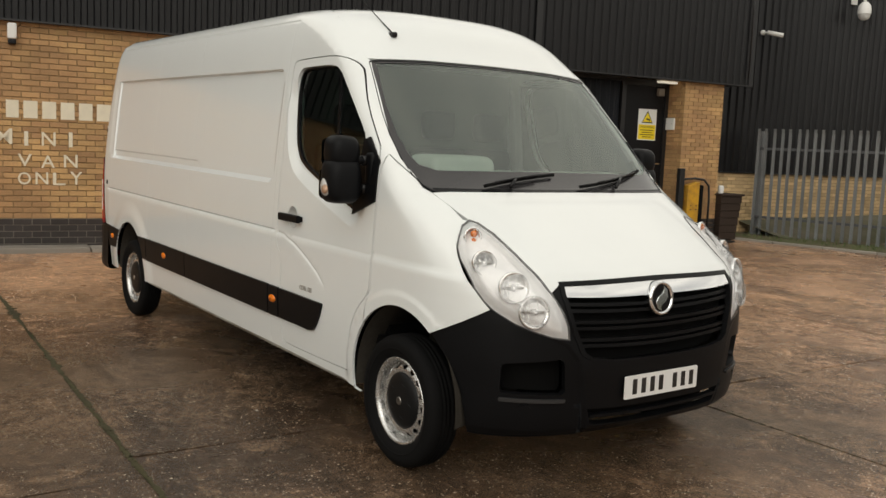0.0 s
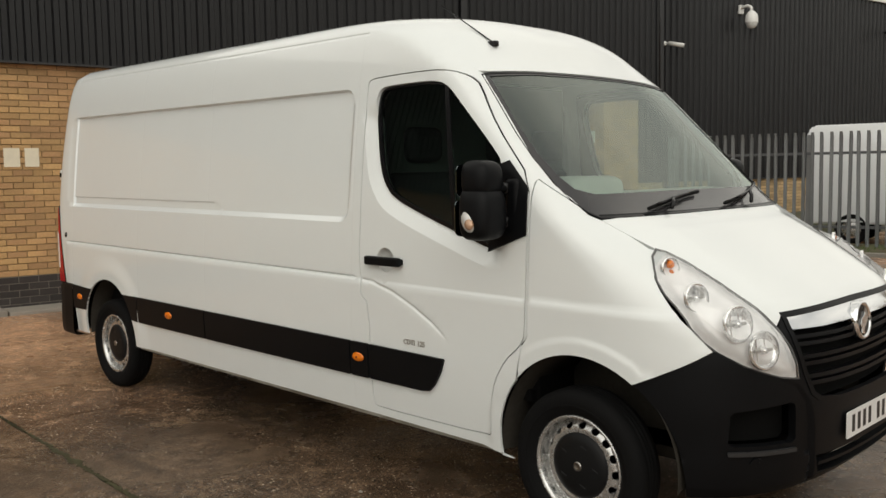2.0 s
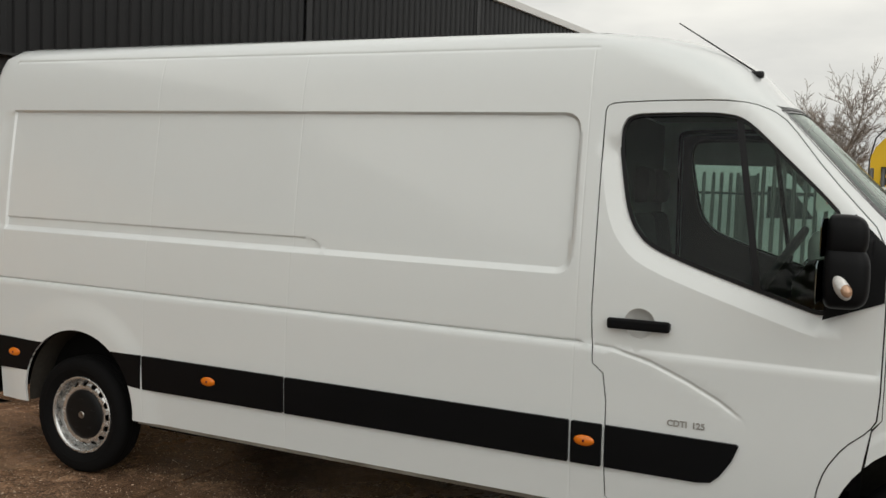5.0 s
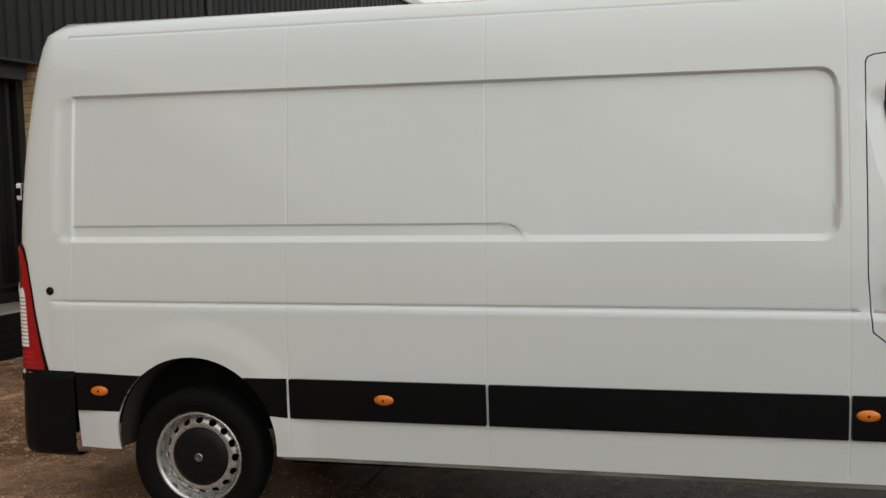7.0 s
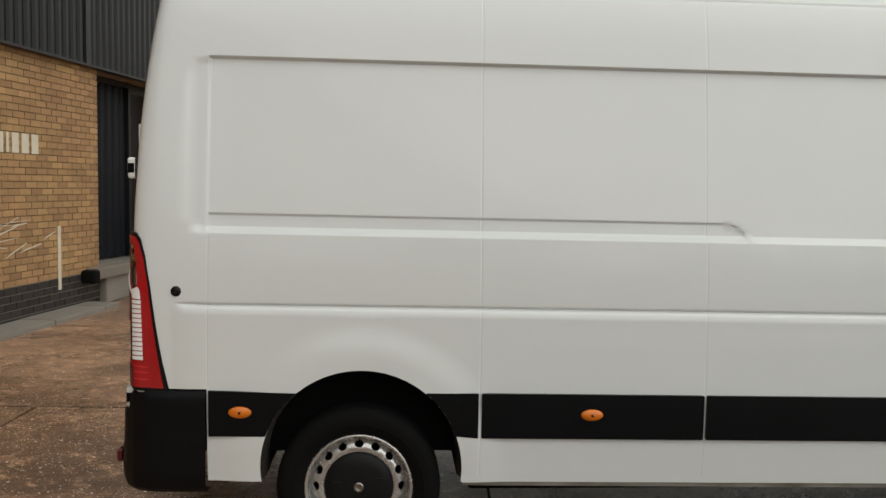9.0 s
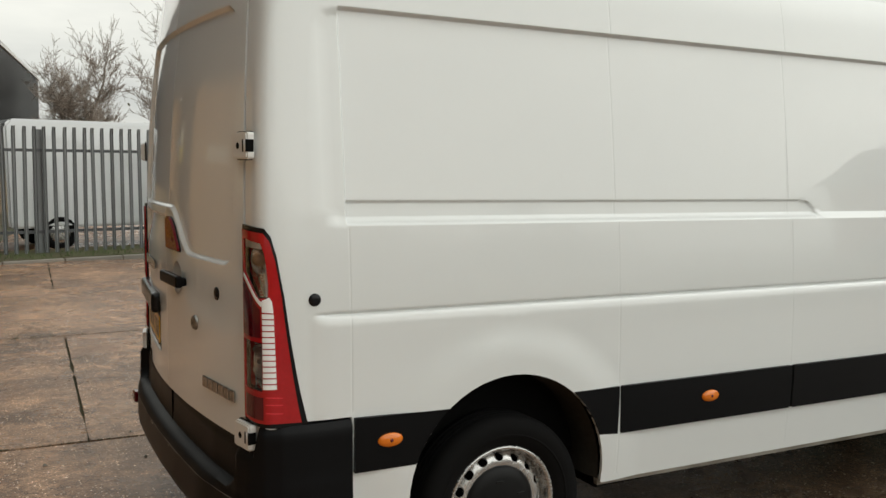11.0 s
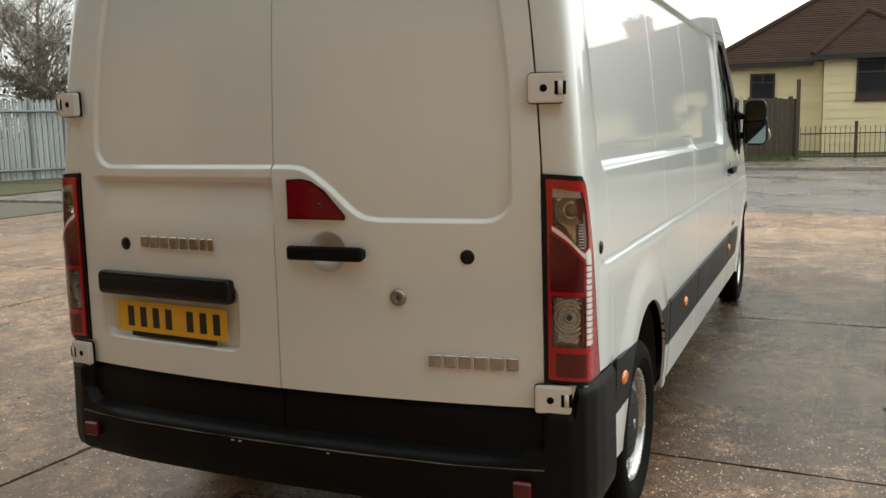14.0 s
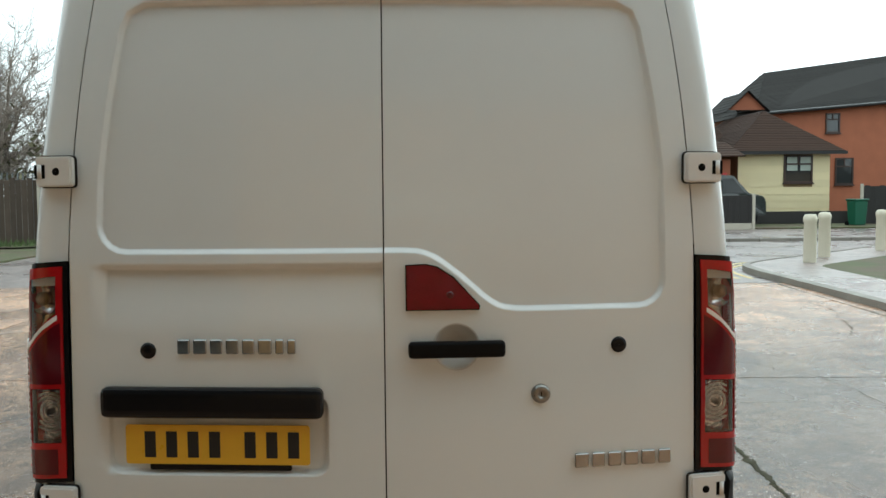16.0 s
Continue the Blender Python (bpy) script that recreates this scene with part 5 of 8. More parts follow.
def bumper_section(y):
    """(out, height) pairs from the top of the bumper down to its foot."""
    tall = 0.652 + 0.078 * min(1.0, max(0.0, (abs(y) - 0.962) / 0.012))
    step_out = 0.018 * min(1.0, max(0.0, (0.96 - abs(y)) / 0.30))
    zs = [tall, tall - 0.004, tall - 0.02] + [tall - 0.03 - (tall - 0.03 - 0.555) * k / 6 for k in range(7)] + list(LEVELS)
    full = [-0.02, 0.008, 0.018] + [0.022] * 7 + [0.023, 0.024, 0.024, 0.024, 0.024, 0.024, 0.024 + step_out * 0.4, 0.024 + step_out * 0.8] + [0.025 + step_out] * 2 + [0.026 + step_out] * 2 + [0.023 + step_out, 0.017 + step_out * 0.8, 0.0, -0.08]
    sunk = 0.040 * ease(depth_in(np.full(len(zs), y), np.array(zs), SCOOP) / 0.016)
    return [(o - float(k) * (o > -0.05), z) for o, z, k in zip(full, zs, sunk)]


verts, faces, n = [], [], len(bumper_section(0.0))
fine_path = []
for (a, b), (c, d) in zip(path, path[1:]):
    m = 8 if abs(b) > 0.75 or abs(d) > 0.75 else 6
    fine_path += [(a + (c - a) * k / m, b + (d - b) * k / m) for k in range(m)]
fine_path.append(path[-1])
for i, (x, y) in enumerate(fine_path):
    (a, b), (c, d) = fine_path[max(i - 1, 0)], fine_path[min(i + 1, len(fine_path) - 1)]
    l = math.hypot(c - a, d - b)
    nx, ny = (d - b) / l, -(c - a) / l
    for o, z in bumper_section(y):
        verts.append((x + nx * o, y + ny * o, z + 0.016))
for i in range(len(fine_path) - 1):
    for j in range(n - 1):
        faces.append((i * n + j, i * n + j + 1, (i + 1) * n + j + 1, (i + 1) * n + j))
edge_line = [(k * n + LIP, fine_path[k][1]) for k in range(len(fine_path)) if abs(fine_path[k][1]) < 0.90]
edge_verts, edge_faces = [], []
for i, (k, y) in enumerate(edge_line):
    p, q, w = Vector(verts[k]), Vector(verts[k - 1]), 0.5 + 0.9 * noise.noise(Vector((y * 6, 0.3, 0)))
    edge_verts += [p + Vector((-0.0012, 0, -0.003 * w)), p.lerp(q, 0.28 * w) + Vector((-0.0012, 0, 0.0008))]
    if i:
        edge_faces.append((2 * i - 2, 2 * i - 1, 2 * i + 1, 2 * i))
me = quads(verts, faces)
rear_bumper = part("rear_bumper", me, black_plastic, van, "black plastic rear bumper with scuffed step", True)
rear_bumper.data.set_sharp_from_angle(angle=radians(24))
part("scuffed_edge", quads(edge_verts, edge_faces), scuffed_black, rear_bumper, "grey scuffed step edge")
for y in (-0.62, -0.2, 0.14, 0.17, 0.5):
    part("scuff", block((-1.0345 + 0.085 * (y / 0.92) ** 2, y, 0.480), (-1.022 + 0.085 * (y / 0.92) ** 2, y + 0.012 + 0.01 * abs(y), 0.486), 0.002), concrete_post, rear_bumper)
for y in (-0.835, 0.835):
    part("fog_lamp", block((-1.002, y - 0.03, 0.410), (-0.975, y + 0.03, 0.462), 0.006), dark_red_lens, rear_bumper)
part("bumper_joint", block((-0.9765, -0.003, 0.515), (-0.968, 0.003, 0.655)), under_black, rear_bumper)

# floor, closed load space and cab
part("underbody", block((-0.93, -0.55, 0.40), (0.45, 0.55, 0.50), 0.01), under_black, van)
part("underbody", block((0.45, -0.93, 0.31), (3.86, 0.93, 0.42), 0.01), under_black, van)
part("underbody", block((3.86, -0.60, 0.37), (4.95, 0.60, 0.46), 0.01), under_black, van)
part("axle", rod((0, -0.8, 0.335), (0, 0.8, 0.335), 0.05), under_black, van)
part("axle", rod((4.332, -0.8, 0.335), (4.332, 0.8, 0.335), 0.05), under_black, van)
part("bulkhead", block((2.84, -0.86, 0.45), (2.87, 0.86, 2.12)), bulkhead_grey, van)
part("engine_wall", block((4.00, -0.86, 0.45), (4.04, 0.86, 1.22)), under_black, van)
part("cab_floor", block((2.87, -0.90, 0.55), (4.02, 0.90, 0.60)), under_black, van)
part("headlining", block((2.87, -0.72, 2.13), (3.42, 0.72, 2.15)), bulkhead_grey, van)
part("load_lining", block((-0.76, -0.84, 0.45), (2.83, 0.84, 2.04)), under_black, van)
bm = bmesh.new()
prof = [(4.34, 1.36), (4.30, 1.43), (4.16, 1.475), (3.98, 1.485), (3.86, 1.45), (3.80, 1.36), (3.80, 1.0), (3.95, 0.75), (4.05, 0.75)]
rows = [[bm.verts.new((x - (0.06 * (abs(y) / 0.85) ** 2), y, z)) for x, z in prof] for y in np.linspace(-0.84, 0.84, 9)]
for r0, r1 in zip(rows, rows[1:]):
    for k in range(len(prof) - 1):
        bm.faces.new((r0[k], r0[k + 1], r1[k + 1], r1[k]))
dash = part("dashboard", bm, dash_grey, van, "", True)
part("instrument_hood", block((3.78, -0.64, 1.40), (4.08, -0.20, 1.565), 0.078, 4), dash_grey, dash, "", True)
wheel_at = pose(3.66, -0.42, 1.40, 0, -58, 0)
steer = part("steering_wheel", lathe([(0.19 + 0.017 * math.cos(k * 0.785), 0.017 * math.sin(k * 0.785)) for k in range(9)], 32), cab_dark, van, "", True, wheel_at)
part("boss", lathe([(0.001, 0.01), (0.06, 0.0), (0.065, -0.03)], 18), cab_dark, steer)
part("spoke", block((-0.015, -0.185, -0.012), (0.015, 0.185, 0.002)), cab_dark, steer)


def seat(y, wide):
    s = hold("seat", van, pose(3.10, y, 0.60))
    part("cushion", block((-0.12, -wide / 2, 0.25), (0.42, wide / 2, 0.44), 0.06, 3), cab_dark, s, "", True)
    part("backrest", block((-0.20, -wide / 2, 0.36), (-0.04, wide / 2, 1.02), 0.06, 3), cab_dark, s, "", True, pose(0, 0, 0, 0, -8, 0))
    part("headrest", block((-0.29, -0.13, 1.05), (-0.16, 0.13, 1.25), 0.062, 4), cab_dark, s, "", True)
    part("base", block((-0.05, -wide / 2 + 0.03, -0.02), (0.36, wide / 2 - 0.03, 0.26)), under_black, s)


seat(-0.46, 0.52), seat(0.22, 0.46), seat(0.66, 0.42)


# wheels
def road_wheel(left):
    """Axis along z, outer face up."""
    w = hold("wheel", van)
    tyre = [(0.214, 0.050), (0.224, 0.062), (0.250, 0.078), (0.285, 0.086), (0.312, 0.080), (0.328, 0.066), (0.334, 0.045), (0.3345, 0.03)]
    for h in (0.022, 0.0, -0.022):
        tyre += [(0.3345, h + 0.006), (0.327, h + 0.004), (0.327, h - 0.004), (0.3345, h - 0.006)]
    tyre += [(0.3345, -0.04), (0.328, -0.066), (0.312, -0.085), (0.28, -0.09), (0.222, -0.08)]
    t = part("tyre", lathe(tyre, 64), rubber, w, "", True)
    part("sidewall_ring", lathe([(0.262, 0.0815), (0.264, 0.0845), (0.268, 0.0845), (0.270, 0.0835)], 64), rubber, t, "", True)
    rim = part("rim", lathe([(0.200, -0.075), (0.200, 0.03), (0.204, 0.054), (0.214, 0.066), (0.221, 0.063), (0.222, 0.052)], 64), steel_silver, w, "silver steel rim", True)
    holes = []
    for k in range(16):
        a = k * math.pi / 8
        holes.append([(math.cos(a) * (0.175 + 0.0140 * math.cos(b * 0.524)) - math.sin(a) * 0.0185 * math.sin(b * 0.524), math.sin(a) * (0.175 + 0.0140 * math.cos(b * 0.524)) + math.cos(a) * 0.0185 * math.sin(b * 0.524)) for b in range(12)])
    ring_out = [(0.201 * math.cos(k * math.pi / 32), 0.201 * math.sin(k * math.pi / 32)) for k in range(64)]
    ring_in = [(0.120 * math.cos(k * math.pi / 20), 0.120 * math.sin(k * math.pi / 20)) for k in range(40)]
    dish = curve((0.1, 0.034), (0.140, 0.038), (0.158, 0.042), (0.175, 0.036), (0.190, 0.018), (0.205, 0.004))
    surface("disc", ring_out, lambda u, v: np.c_[u, v, dish(np.hypot(u, v))], steel_silver, rim, holes=holes + [ring_in], step=0.02, flange=0.006)
    part("dark_inside", lathe([(0.0005, -0.05), (0.205, -0.05)], 40), under_black, rim)
    cap = part("hub_cap", lathe([(0.0005, 0.046), (0.03, 0.046), (0.10, 0.043), (0.128, 0.037), (0.143, 0.026), (0.146, 0.010)], 48), stuff_cap, w, "black plastic hub cap", True, pose(0, 0, 0.014))
    part("cap_badge", lathe([(0.0005, 0.0485), (0.010, 0.0485), (0.013, 0.0505), (0.019, 0.0500), (0.022, 0.044)], 24), dull_metal, cap, "", True)
    for k in range(5):
        a = k * 2 * math.pi / 5 + 0.4
        part("lug", block((0.088 * math.cos(a) - 0.016, 0.088 * math.sin(a) - 0.004, 0.0405), (0.088 * math.cos(a) + 0.016, 0.088 * math.sin(a) + 0.004, 0.0455), 0.002), stuff_cap, cap)
    return w


stuff_cap = stuff("dusty black plastic", (0.0075, 0.0078, 0.0082), 0.42, vary=0.4, scale=18, fine=120, spec=0.18)
first = road_wheel(False)
first.matrix_basis = pose(0, -0.915, 0.334, 90, 0, 0)
for x, left in ((4.332, False), (0, True), (4.332, True)):
    copy_thing(first, pose(x, 0.915 if left else -0.915, 0.334, -90 if left else 90, 25 if x else 70, 0))


# door mirrors, side handles, aerial
def door_mirror(left):
    s = 1 if left else -1
    mm = hold("door_mirror", van)
    cx, cy, cz = 3.912, 1.118, 1.468

    def shell_of(tall, wide, deep, up, power):
        bm = bmesh.new()
        bmesh.ops.create_uvsphere(bm, u_segments=32, v_segments=20, radius=1.0)
        for v in bm.verts:
            x, y, z = (math.copysign(abs(c) ** power, c) for c in v.co)
            taper = 1.0 - 0.10 * max(0.0, z) ** 2
            x = x * taper if x > 0 else x * 0.45
            v.co = Vector((cx + deep * x, s * (cy + wide * y * taper), up + tall * z))
        return bm

    part("housing", shell_of(0.120, 0.094, 0.112, cz - 0.052, 0.52), black_plastic, mm, "", True)
    part("cap", shell_of(0.080, 0.082, 0.100, cz + 0.098, 0.55), black_plastic, mm, "", True)
    part("glass", plate(rounded(-0.076, 0.018, 0.076, 0.160, 0.03), 0.004), mirror_glass, mm, "", False, pose(cx - 0.050, s * cy, cz, 90, 0, -90 + s * 8))
    part("lower_glass", plate(rounded(-0.080, -0.155, 0.080, 0.005, 0.03), 0.004), mirror_glass, mm, "", False, pose(cx - 0.056, s * cy, cz, 90, 0, -90 + s * 9))
    for z, thick in ((1.520, 0.021), (1.372, 0.017)):
        bm = pipe([(cx + 0.045, s * 1.10, z), (cx + 0.055, s * 1.03, z), (cx + 0.050, s * 0.985, z - 0.004), (cx + 0.045, s * 0.945, z - 0.008)], thick, 10)
        part("arm", bm, black_plastic, mm)
        part("collar", lathe([(0.0005, 0.026), (0.020, 0.026), (0.026, 0.020), (0.026, -0.020), (0.020, -0.026), (0.0005, -0.026)], 18), gloss_black, mm, "", True, pose(cx + 0.050, s * 1.000, z))
    part("arm_post", block((3.955, min(s * 0.94, s * 1.0), 1.325), (4.035, max(s * 0.94, s * 1.0), 1.565), 0.028, 3), black_plastic, mm, "", True)
    bm = bmesh.new()
    bmesh.ops.create_uvsphere(bm, u_segments=18, v_segments=12, radius=1.0)
    for v in bm.verts:
        v.co = Vector((v.co.x * 0.030, v.co.y * 0.016, v.co.z * 0.050))
    ind = part("indicator", bm, clear_lens, mm, "clear and amber mirror indicator", True, pose(cx + 0.020, s * 1.209, 1.382, 14 * s, -24, -s * 22))
    core = bmesh.new()
    bmesh.ops.create_uvsphere(core, u_segments=12, v_segments=8, radius=1.0)
    for v in core.verts:
        v.co = Vector((v.co.x * 0.022, v.co.y * 0.012, v.co.z * 0.026))
    part("indicator_bulb", core, amber_smoke, ind, "", True, pose(0.004, s * 0.009, -0.016))


door_mirror(False), door_mirror(True)
for s in (-1, 1):
    y = float(flank_y(np.array(3.165), np.array(1.17)))
    pull(van, pose(3.165, s * (y + 0.001), 1.155, 90, 0, 0 if s < 0 else 180), 0.262)
    for text, x in (("CDTI", 0.0), ("125", 0.100)):
        part("engine_lettering", words(text, 0.036, 0.0015, 0.001), lamp_shade, van, "small grey engine lettering", False, pose(3.300 + x if s < 0 else 3.490 - x, s * 1.0205, 0.746, 90, 0, 0 if s < 0 else 180))
base_at = (3.535, -0.585, 2.225)
aerial = hold("aerial", van)
part("foot", block((base_at[0] - 0.03, base_at[1] - 0.016, base_at[2] - 0.01), (base_at[0] + 0.03, base_at[1] + 0.016, base_at[2] + 0.022), 0.01, 2), gloss_black, aerial)
part("mast", rod((base_at[0], base_at[1], base_at[2] + 0.015), (base_at[0] - 0.34, base_at[1] - 0.02, base_at[2] + 0.24), 0.004, 6, 0.0025), gloss_black, aerial)


# ---- ground ----
ground = tagged(part("ground", boxes_mesh([((-400, -400, -0.6), (600, 400, -0.06))]), earth), "flat bare ground reaching far off", "ground", kind="structure")
road = tagged(part("road", boxes_mesh([((11.43, -60, -0.3), (23.0, 9.5, -0.012)), ((11.43, 9.5, -0.3), (16.0, 16.5, -0.012))]), tarmac), "wet worn tarmac road beyond the yard", "road", kind="structure")
joints = tagged(part("joint_bed", boxes_mesh([((-6.2, -19.4, -0.3), (11.43, 12.0, -0.016))]), joint_dirt), "dark mossy dirt in the joints between slabs", "joint", kind="structure")
pavement = hold("pavement", m=pose(0, -1.905, 0, 0, 0, -2.84) @ pose(0, 1.95, 0), label="old damp concrete yard cast in large slabs", category="pavement", kind="structure")
rng = random.Random(7)


def slab(x0, y0, x1, y1):
    g = 0.011
    bm = block((x0 + g, y0 + g, -0.25), (x1 - g, y1 - g, 0.0), 0.0)
    bm.verts.ensure_lookup_table()
    top = [e for e in bm.edges if all(v.co.z > -0.01 for v in e.verts)]
    bmesh.ops.subdivide_edges(bm, edges=top, cuts=24, use_grid_fill=True)
    for v in bm.verts:
        if v.co.z > -0.01:
            rim_x, rim_y = min(abs(v.co.x - x0), abs(v.co.x - x1)) < 0.02, min(abs(v.co.y - y0), abs(v.co.y - y1)) < 0.02
            if rim_x:
                v.co.x += 0.016 * (noise.noise(v.co * 3.7) - 0.1) * (1 if abs(v.co.x - x0) < 0.02 else -1) + 0
            if rim_y:
                v.co.y += 0.020 * (noise.noise(v.co * 3.1 + Vector((5, 1, 0))) + 0.05) * (1 if abs(v.co.y - y0) < 0.02 else -1)
            v.co.z += 0.0015 * noise.noise(v.co * 0.8)
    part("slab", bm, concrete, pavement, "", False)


rows_y = [-19.45 + 3.5 * k for k in range(10)]
for k, y0 in enumerate(rows_y[:-1]):
    y1 = min(y0 + 3.5, 12.0)
    cuts = [-5.9] + ([-2.5, 0.54, 3.60, 6.70, 9.6] if k % 2 == 1 else [-1.3, 3.9, 8.9]) + [11.42]
    cuts = sorted(c for c in cuts if c >= -5.9)
    for a, b in zip(cuts, cuts[1:]):
        if b - a > 0.4:
            slab(a, y0, b, y1)
# worn cracks: thin dark clefts that wander over the slabs
for start, way, length in (((2.0, -3.6), 0.5, 3.2), ((5.2, 0.2), 0.9, 2.6), ((-2.6, 3.4), 1.2, 2.8), ((6.6, 5.0), -0.3, 3.0), ((-1.0, -6.4), 0.2, 3.6), ((6.0, -4.4), -0.2, 3.0), ((2.6, 5.8), -0.35, 4.0)):
    pts, a = [Vector((*start, 0.0))], way
    for k in range(int(length / 0.12)):
        a += rng.uniform(-0.35, 0.35)
        a += (way - a) * 0.25
        pts.append(pts[-1] + Vector((math.cos(a), math.sin(a), 0)) * 0.12)
    verts, faces = [], []
    for i, p in enumerate(pts):
        d = (pts[min(i + 1, len(pts) - 1)] - pts[max(i - 1, 0)]).normalized()
        w = 0.004 * (0.4 + rng.random())
        verts += [p + Vector((-d.y, d.x, 0)) * w + Vector((0, 0, 0.0045)), p - Vector((-d.y, d.x, 0)) * w + Vector((0, 0, 0.0045))]
        if i:
            faces.append((2 * i - 2, 2 * i - 1, 2 * i + 1, 2 * i))
    part("crack", quads(verts, faces), joint_dirt, pavement)
# moss in ragged clumps along the joints, thicker in some stretches than in others
for x0, x1, y, wide, count in ((-5.6, 11.3, -1.95, 0.024, 3600), (-5.6, 11.3, 1.55, 0.010, 900), (-5.6, 11.3, -5.45, 0.020, 1200), (-5.6, 11.3, 5.05, 0.012, 600)):
    verts, faces = [], []
    for _ in range(count):
        x = rng.uniform(x0, x1)
        thick = max(0.12, 0.75 + 1.3 * noise.noise(Vector((x * 0.9, y, 0))) + 0.5 * noise.noise(Vector((x * 4, y, 5))))
        c, size = y + 0.008 * noise.noise(Vector((x * 1.3, y, 3))) + rng.gauss(0, wide * 0.42) * thick, rng.uniform(0.005, 0.014) * (0.45 + 0.6 * thick)
        i, turn = len(verts), rng.uniform(0, 6.28)
        for k in range(6):
            r = size * rng.uniform(0.6, 1.25)
            verts.append((x + 1.5 * r * math.cos(turn + k * 1.047), c + r * math.sin(turn + k * 1.047), 0.0025))
        verts.append((x, c, 0.004 + size * 0.35))
        faces += [(i + k, i + (k + 1) % 6, i + 6) for k in range(6)]
    part("moss", quads(verts, faces), joint_dirt, pavement, "dark green moss in the joint", True)
# moss and grass along the long joint
verts, faces = [], []
for k in range(1500):
    if k < 800:
        x = rng.uniform(-4.0, 11.4)
        y = -1.905 - 0.0496 * x + rng.gauss(0, 0.02)
    else:
        x = rng.uniform(-3.2, 6.6)
        y = 12.45 + 0.2 * (x + 3.3) - rng.uniform(0.05, 0.9)
    h, a, w = (rng.uniform(0.004, 0.016) if k < 800 else rng.uniform(0.03, 0.11)), rng.uniform(0, 6.28), (0.004 if k < 800 else 0.009)
    z0 = -0.012 if k < 800 else 0.05
    i = len(verts)
    verts += [(x - w * math.cos(a), y - w * math.sin(a), z0), (x + w * math.cos(a), y + w * math.sin(a), z0), (x + rng.gauss(0, 0.3) * h, y + rng.gauss(0, 0.3) * h, z0 + h)]
    faces.append((i, i + 1, i + 2))
tagged(part("grass", quads(verts, faces), grass_green), "short moss and grass in joints and along the fence", "grass", kind="stuff")

# small chips and scraps lying about
verts, faces = [], []
for k in range(220):
    x, y, s, a = rng.uniform(-4.3, 9.0), rng.uniform(-7.0, 9.0), rng.uniform(0.005, 0.016), rng.uniform(0, 6.28)
    i = len(verts)
    for da, r in ((0, 1.0), (1.9, 0.7), (3.3, 1.1), (4.7, 0.6)):
        verts.append((x + s * r * math.cos(a + da), y + s * r * math.sin(a + da), 0.004))
    verts.append((x, y, 0.004 + s * 0.7))
    faces += [(i, i + 1, i + 4), (i + 1, i + 2, i + 4), (i + 2, i + 3, i + 4), (i + 3, i, i + 4)]
tagged(part("stone_chips", quads(verts, faces), kerb_stone), "small pale stone chips scattered on the concrete", "stones", kind="stuff")

# ---- the warehouse ----
HALL = pose(-4.72, 0, 0, 0, 0, -8.6)
warehouse = hold("wall_west", m=HALL, label="long warehouse wall of buff brick under black cladding", category="wall", kind="structure")
BAY = (1.72, 3.80)
core = part("wall_core", boxes_mesh([((-0.30, -46, 0.0), (-0.014, BAY[0] - 0.004, 3.02)), ((-0.30, BAY[1] + 0.012, 0.0), (-0.014, 7.245, 3.02)), ((-0.34, BAY[0] - 0.1, 0.0), (-0.302, BAY[1] + 0.1, 3.02)), ((-0.60, 10.215, 0.0), (-0.014, 11.135, 3.02)), ((-1.0, 7.2, 0.0), (-0.55, 10.3, 3.4)), ((-0.60, 7.0, 3.0), (-0.02, 11.1, 3.4))]), mortar, warehouse)


def bricks_on(y0, y1, z0, z1, taken=None):
    """Boxes of a stretcher-bond wall face at x = 0."""
    out = []
    rows = int(round((z1 - z0) / 0.0765))
    for r in range(rows):
        z = z0 + r * (z1 - z0) / rows
        y = y0 - (0.1125 if r % 2 else 0.0)
        while y < y1:
            a, b = max(y, y0), min(y + 0.2145, y1)
            if b - a > 0.03:
                out.append((a, b, z, z + (z1 - z0) / rows - 0.011))
            y += 0.225
    return out


brick_shapes = {}


def brick_piece(a, b, z0, z1, mat, lx=0.0):
    key = (round(b - a, 3), round(z1 - z0, 3), mat.name)
    if key not in brick_shapes:
        bm = block((-0.05, 0, 0), (0.0, b - a, z1 - z0), 0.004)
        me = bpy.data.meshes.new("brick")
        bm.to_mesh(me)
        bm.free()
        me.materials.append(mat)
        brick_shapes[key] = me
    ob = new("brick", brick_shapes[key])
    ob.parent = warehouse
    ob.matrix_basis = pose(lx + rng.uniform(-0.002, 0.002), a, z0)


PLINTH, HEAD = 0.42, 2.985
single, joined, joined_dark = [], [], []
pale = []
for a, b, z0, z1 in bricks_on(-13.9, BAY[0], PLINTH, HEAD):
    (single if -1.42 < a < 0.16 else joined).append((a, b, z0, z1))
for a, b, z0, z1 in bricks_on(BAY[1], 7.26, PLINTH, HEAD):
    (pale if z0 > 1.45 and a < 4.0 + 0.16 * abs(math.sin(z0 * 9.0)) + 0.12 * (z0 - 1.4) else joined).append((a, b, z0, z1))
for a, b, z0, z1 in bricks_on(-13.9, BAY[0], 0.0, PLINTH) + bricks_on(BAY[1], 7.26, 0.0, PLINTH):
    joined_dark.append((a, b, z0, z1))
for a, b, z0, z1 in bricks_on(10.2, 11.15, PLINTH, HEAD):
    joined.append((a, b, z0, z1))
for a, b, z0, z1 in bricks_on(10.2, 11.15, 0.0, PLINTH):
    joined_dark.append((a, b, z0, z1))
jit = lambda: rng.uniform(-0.002, 0.002)
face_bricks = [((-0.05, a, z0), (jit(), b, z1)) for a, b, z0, z1 in joined if a > -6]
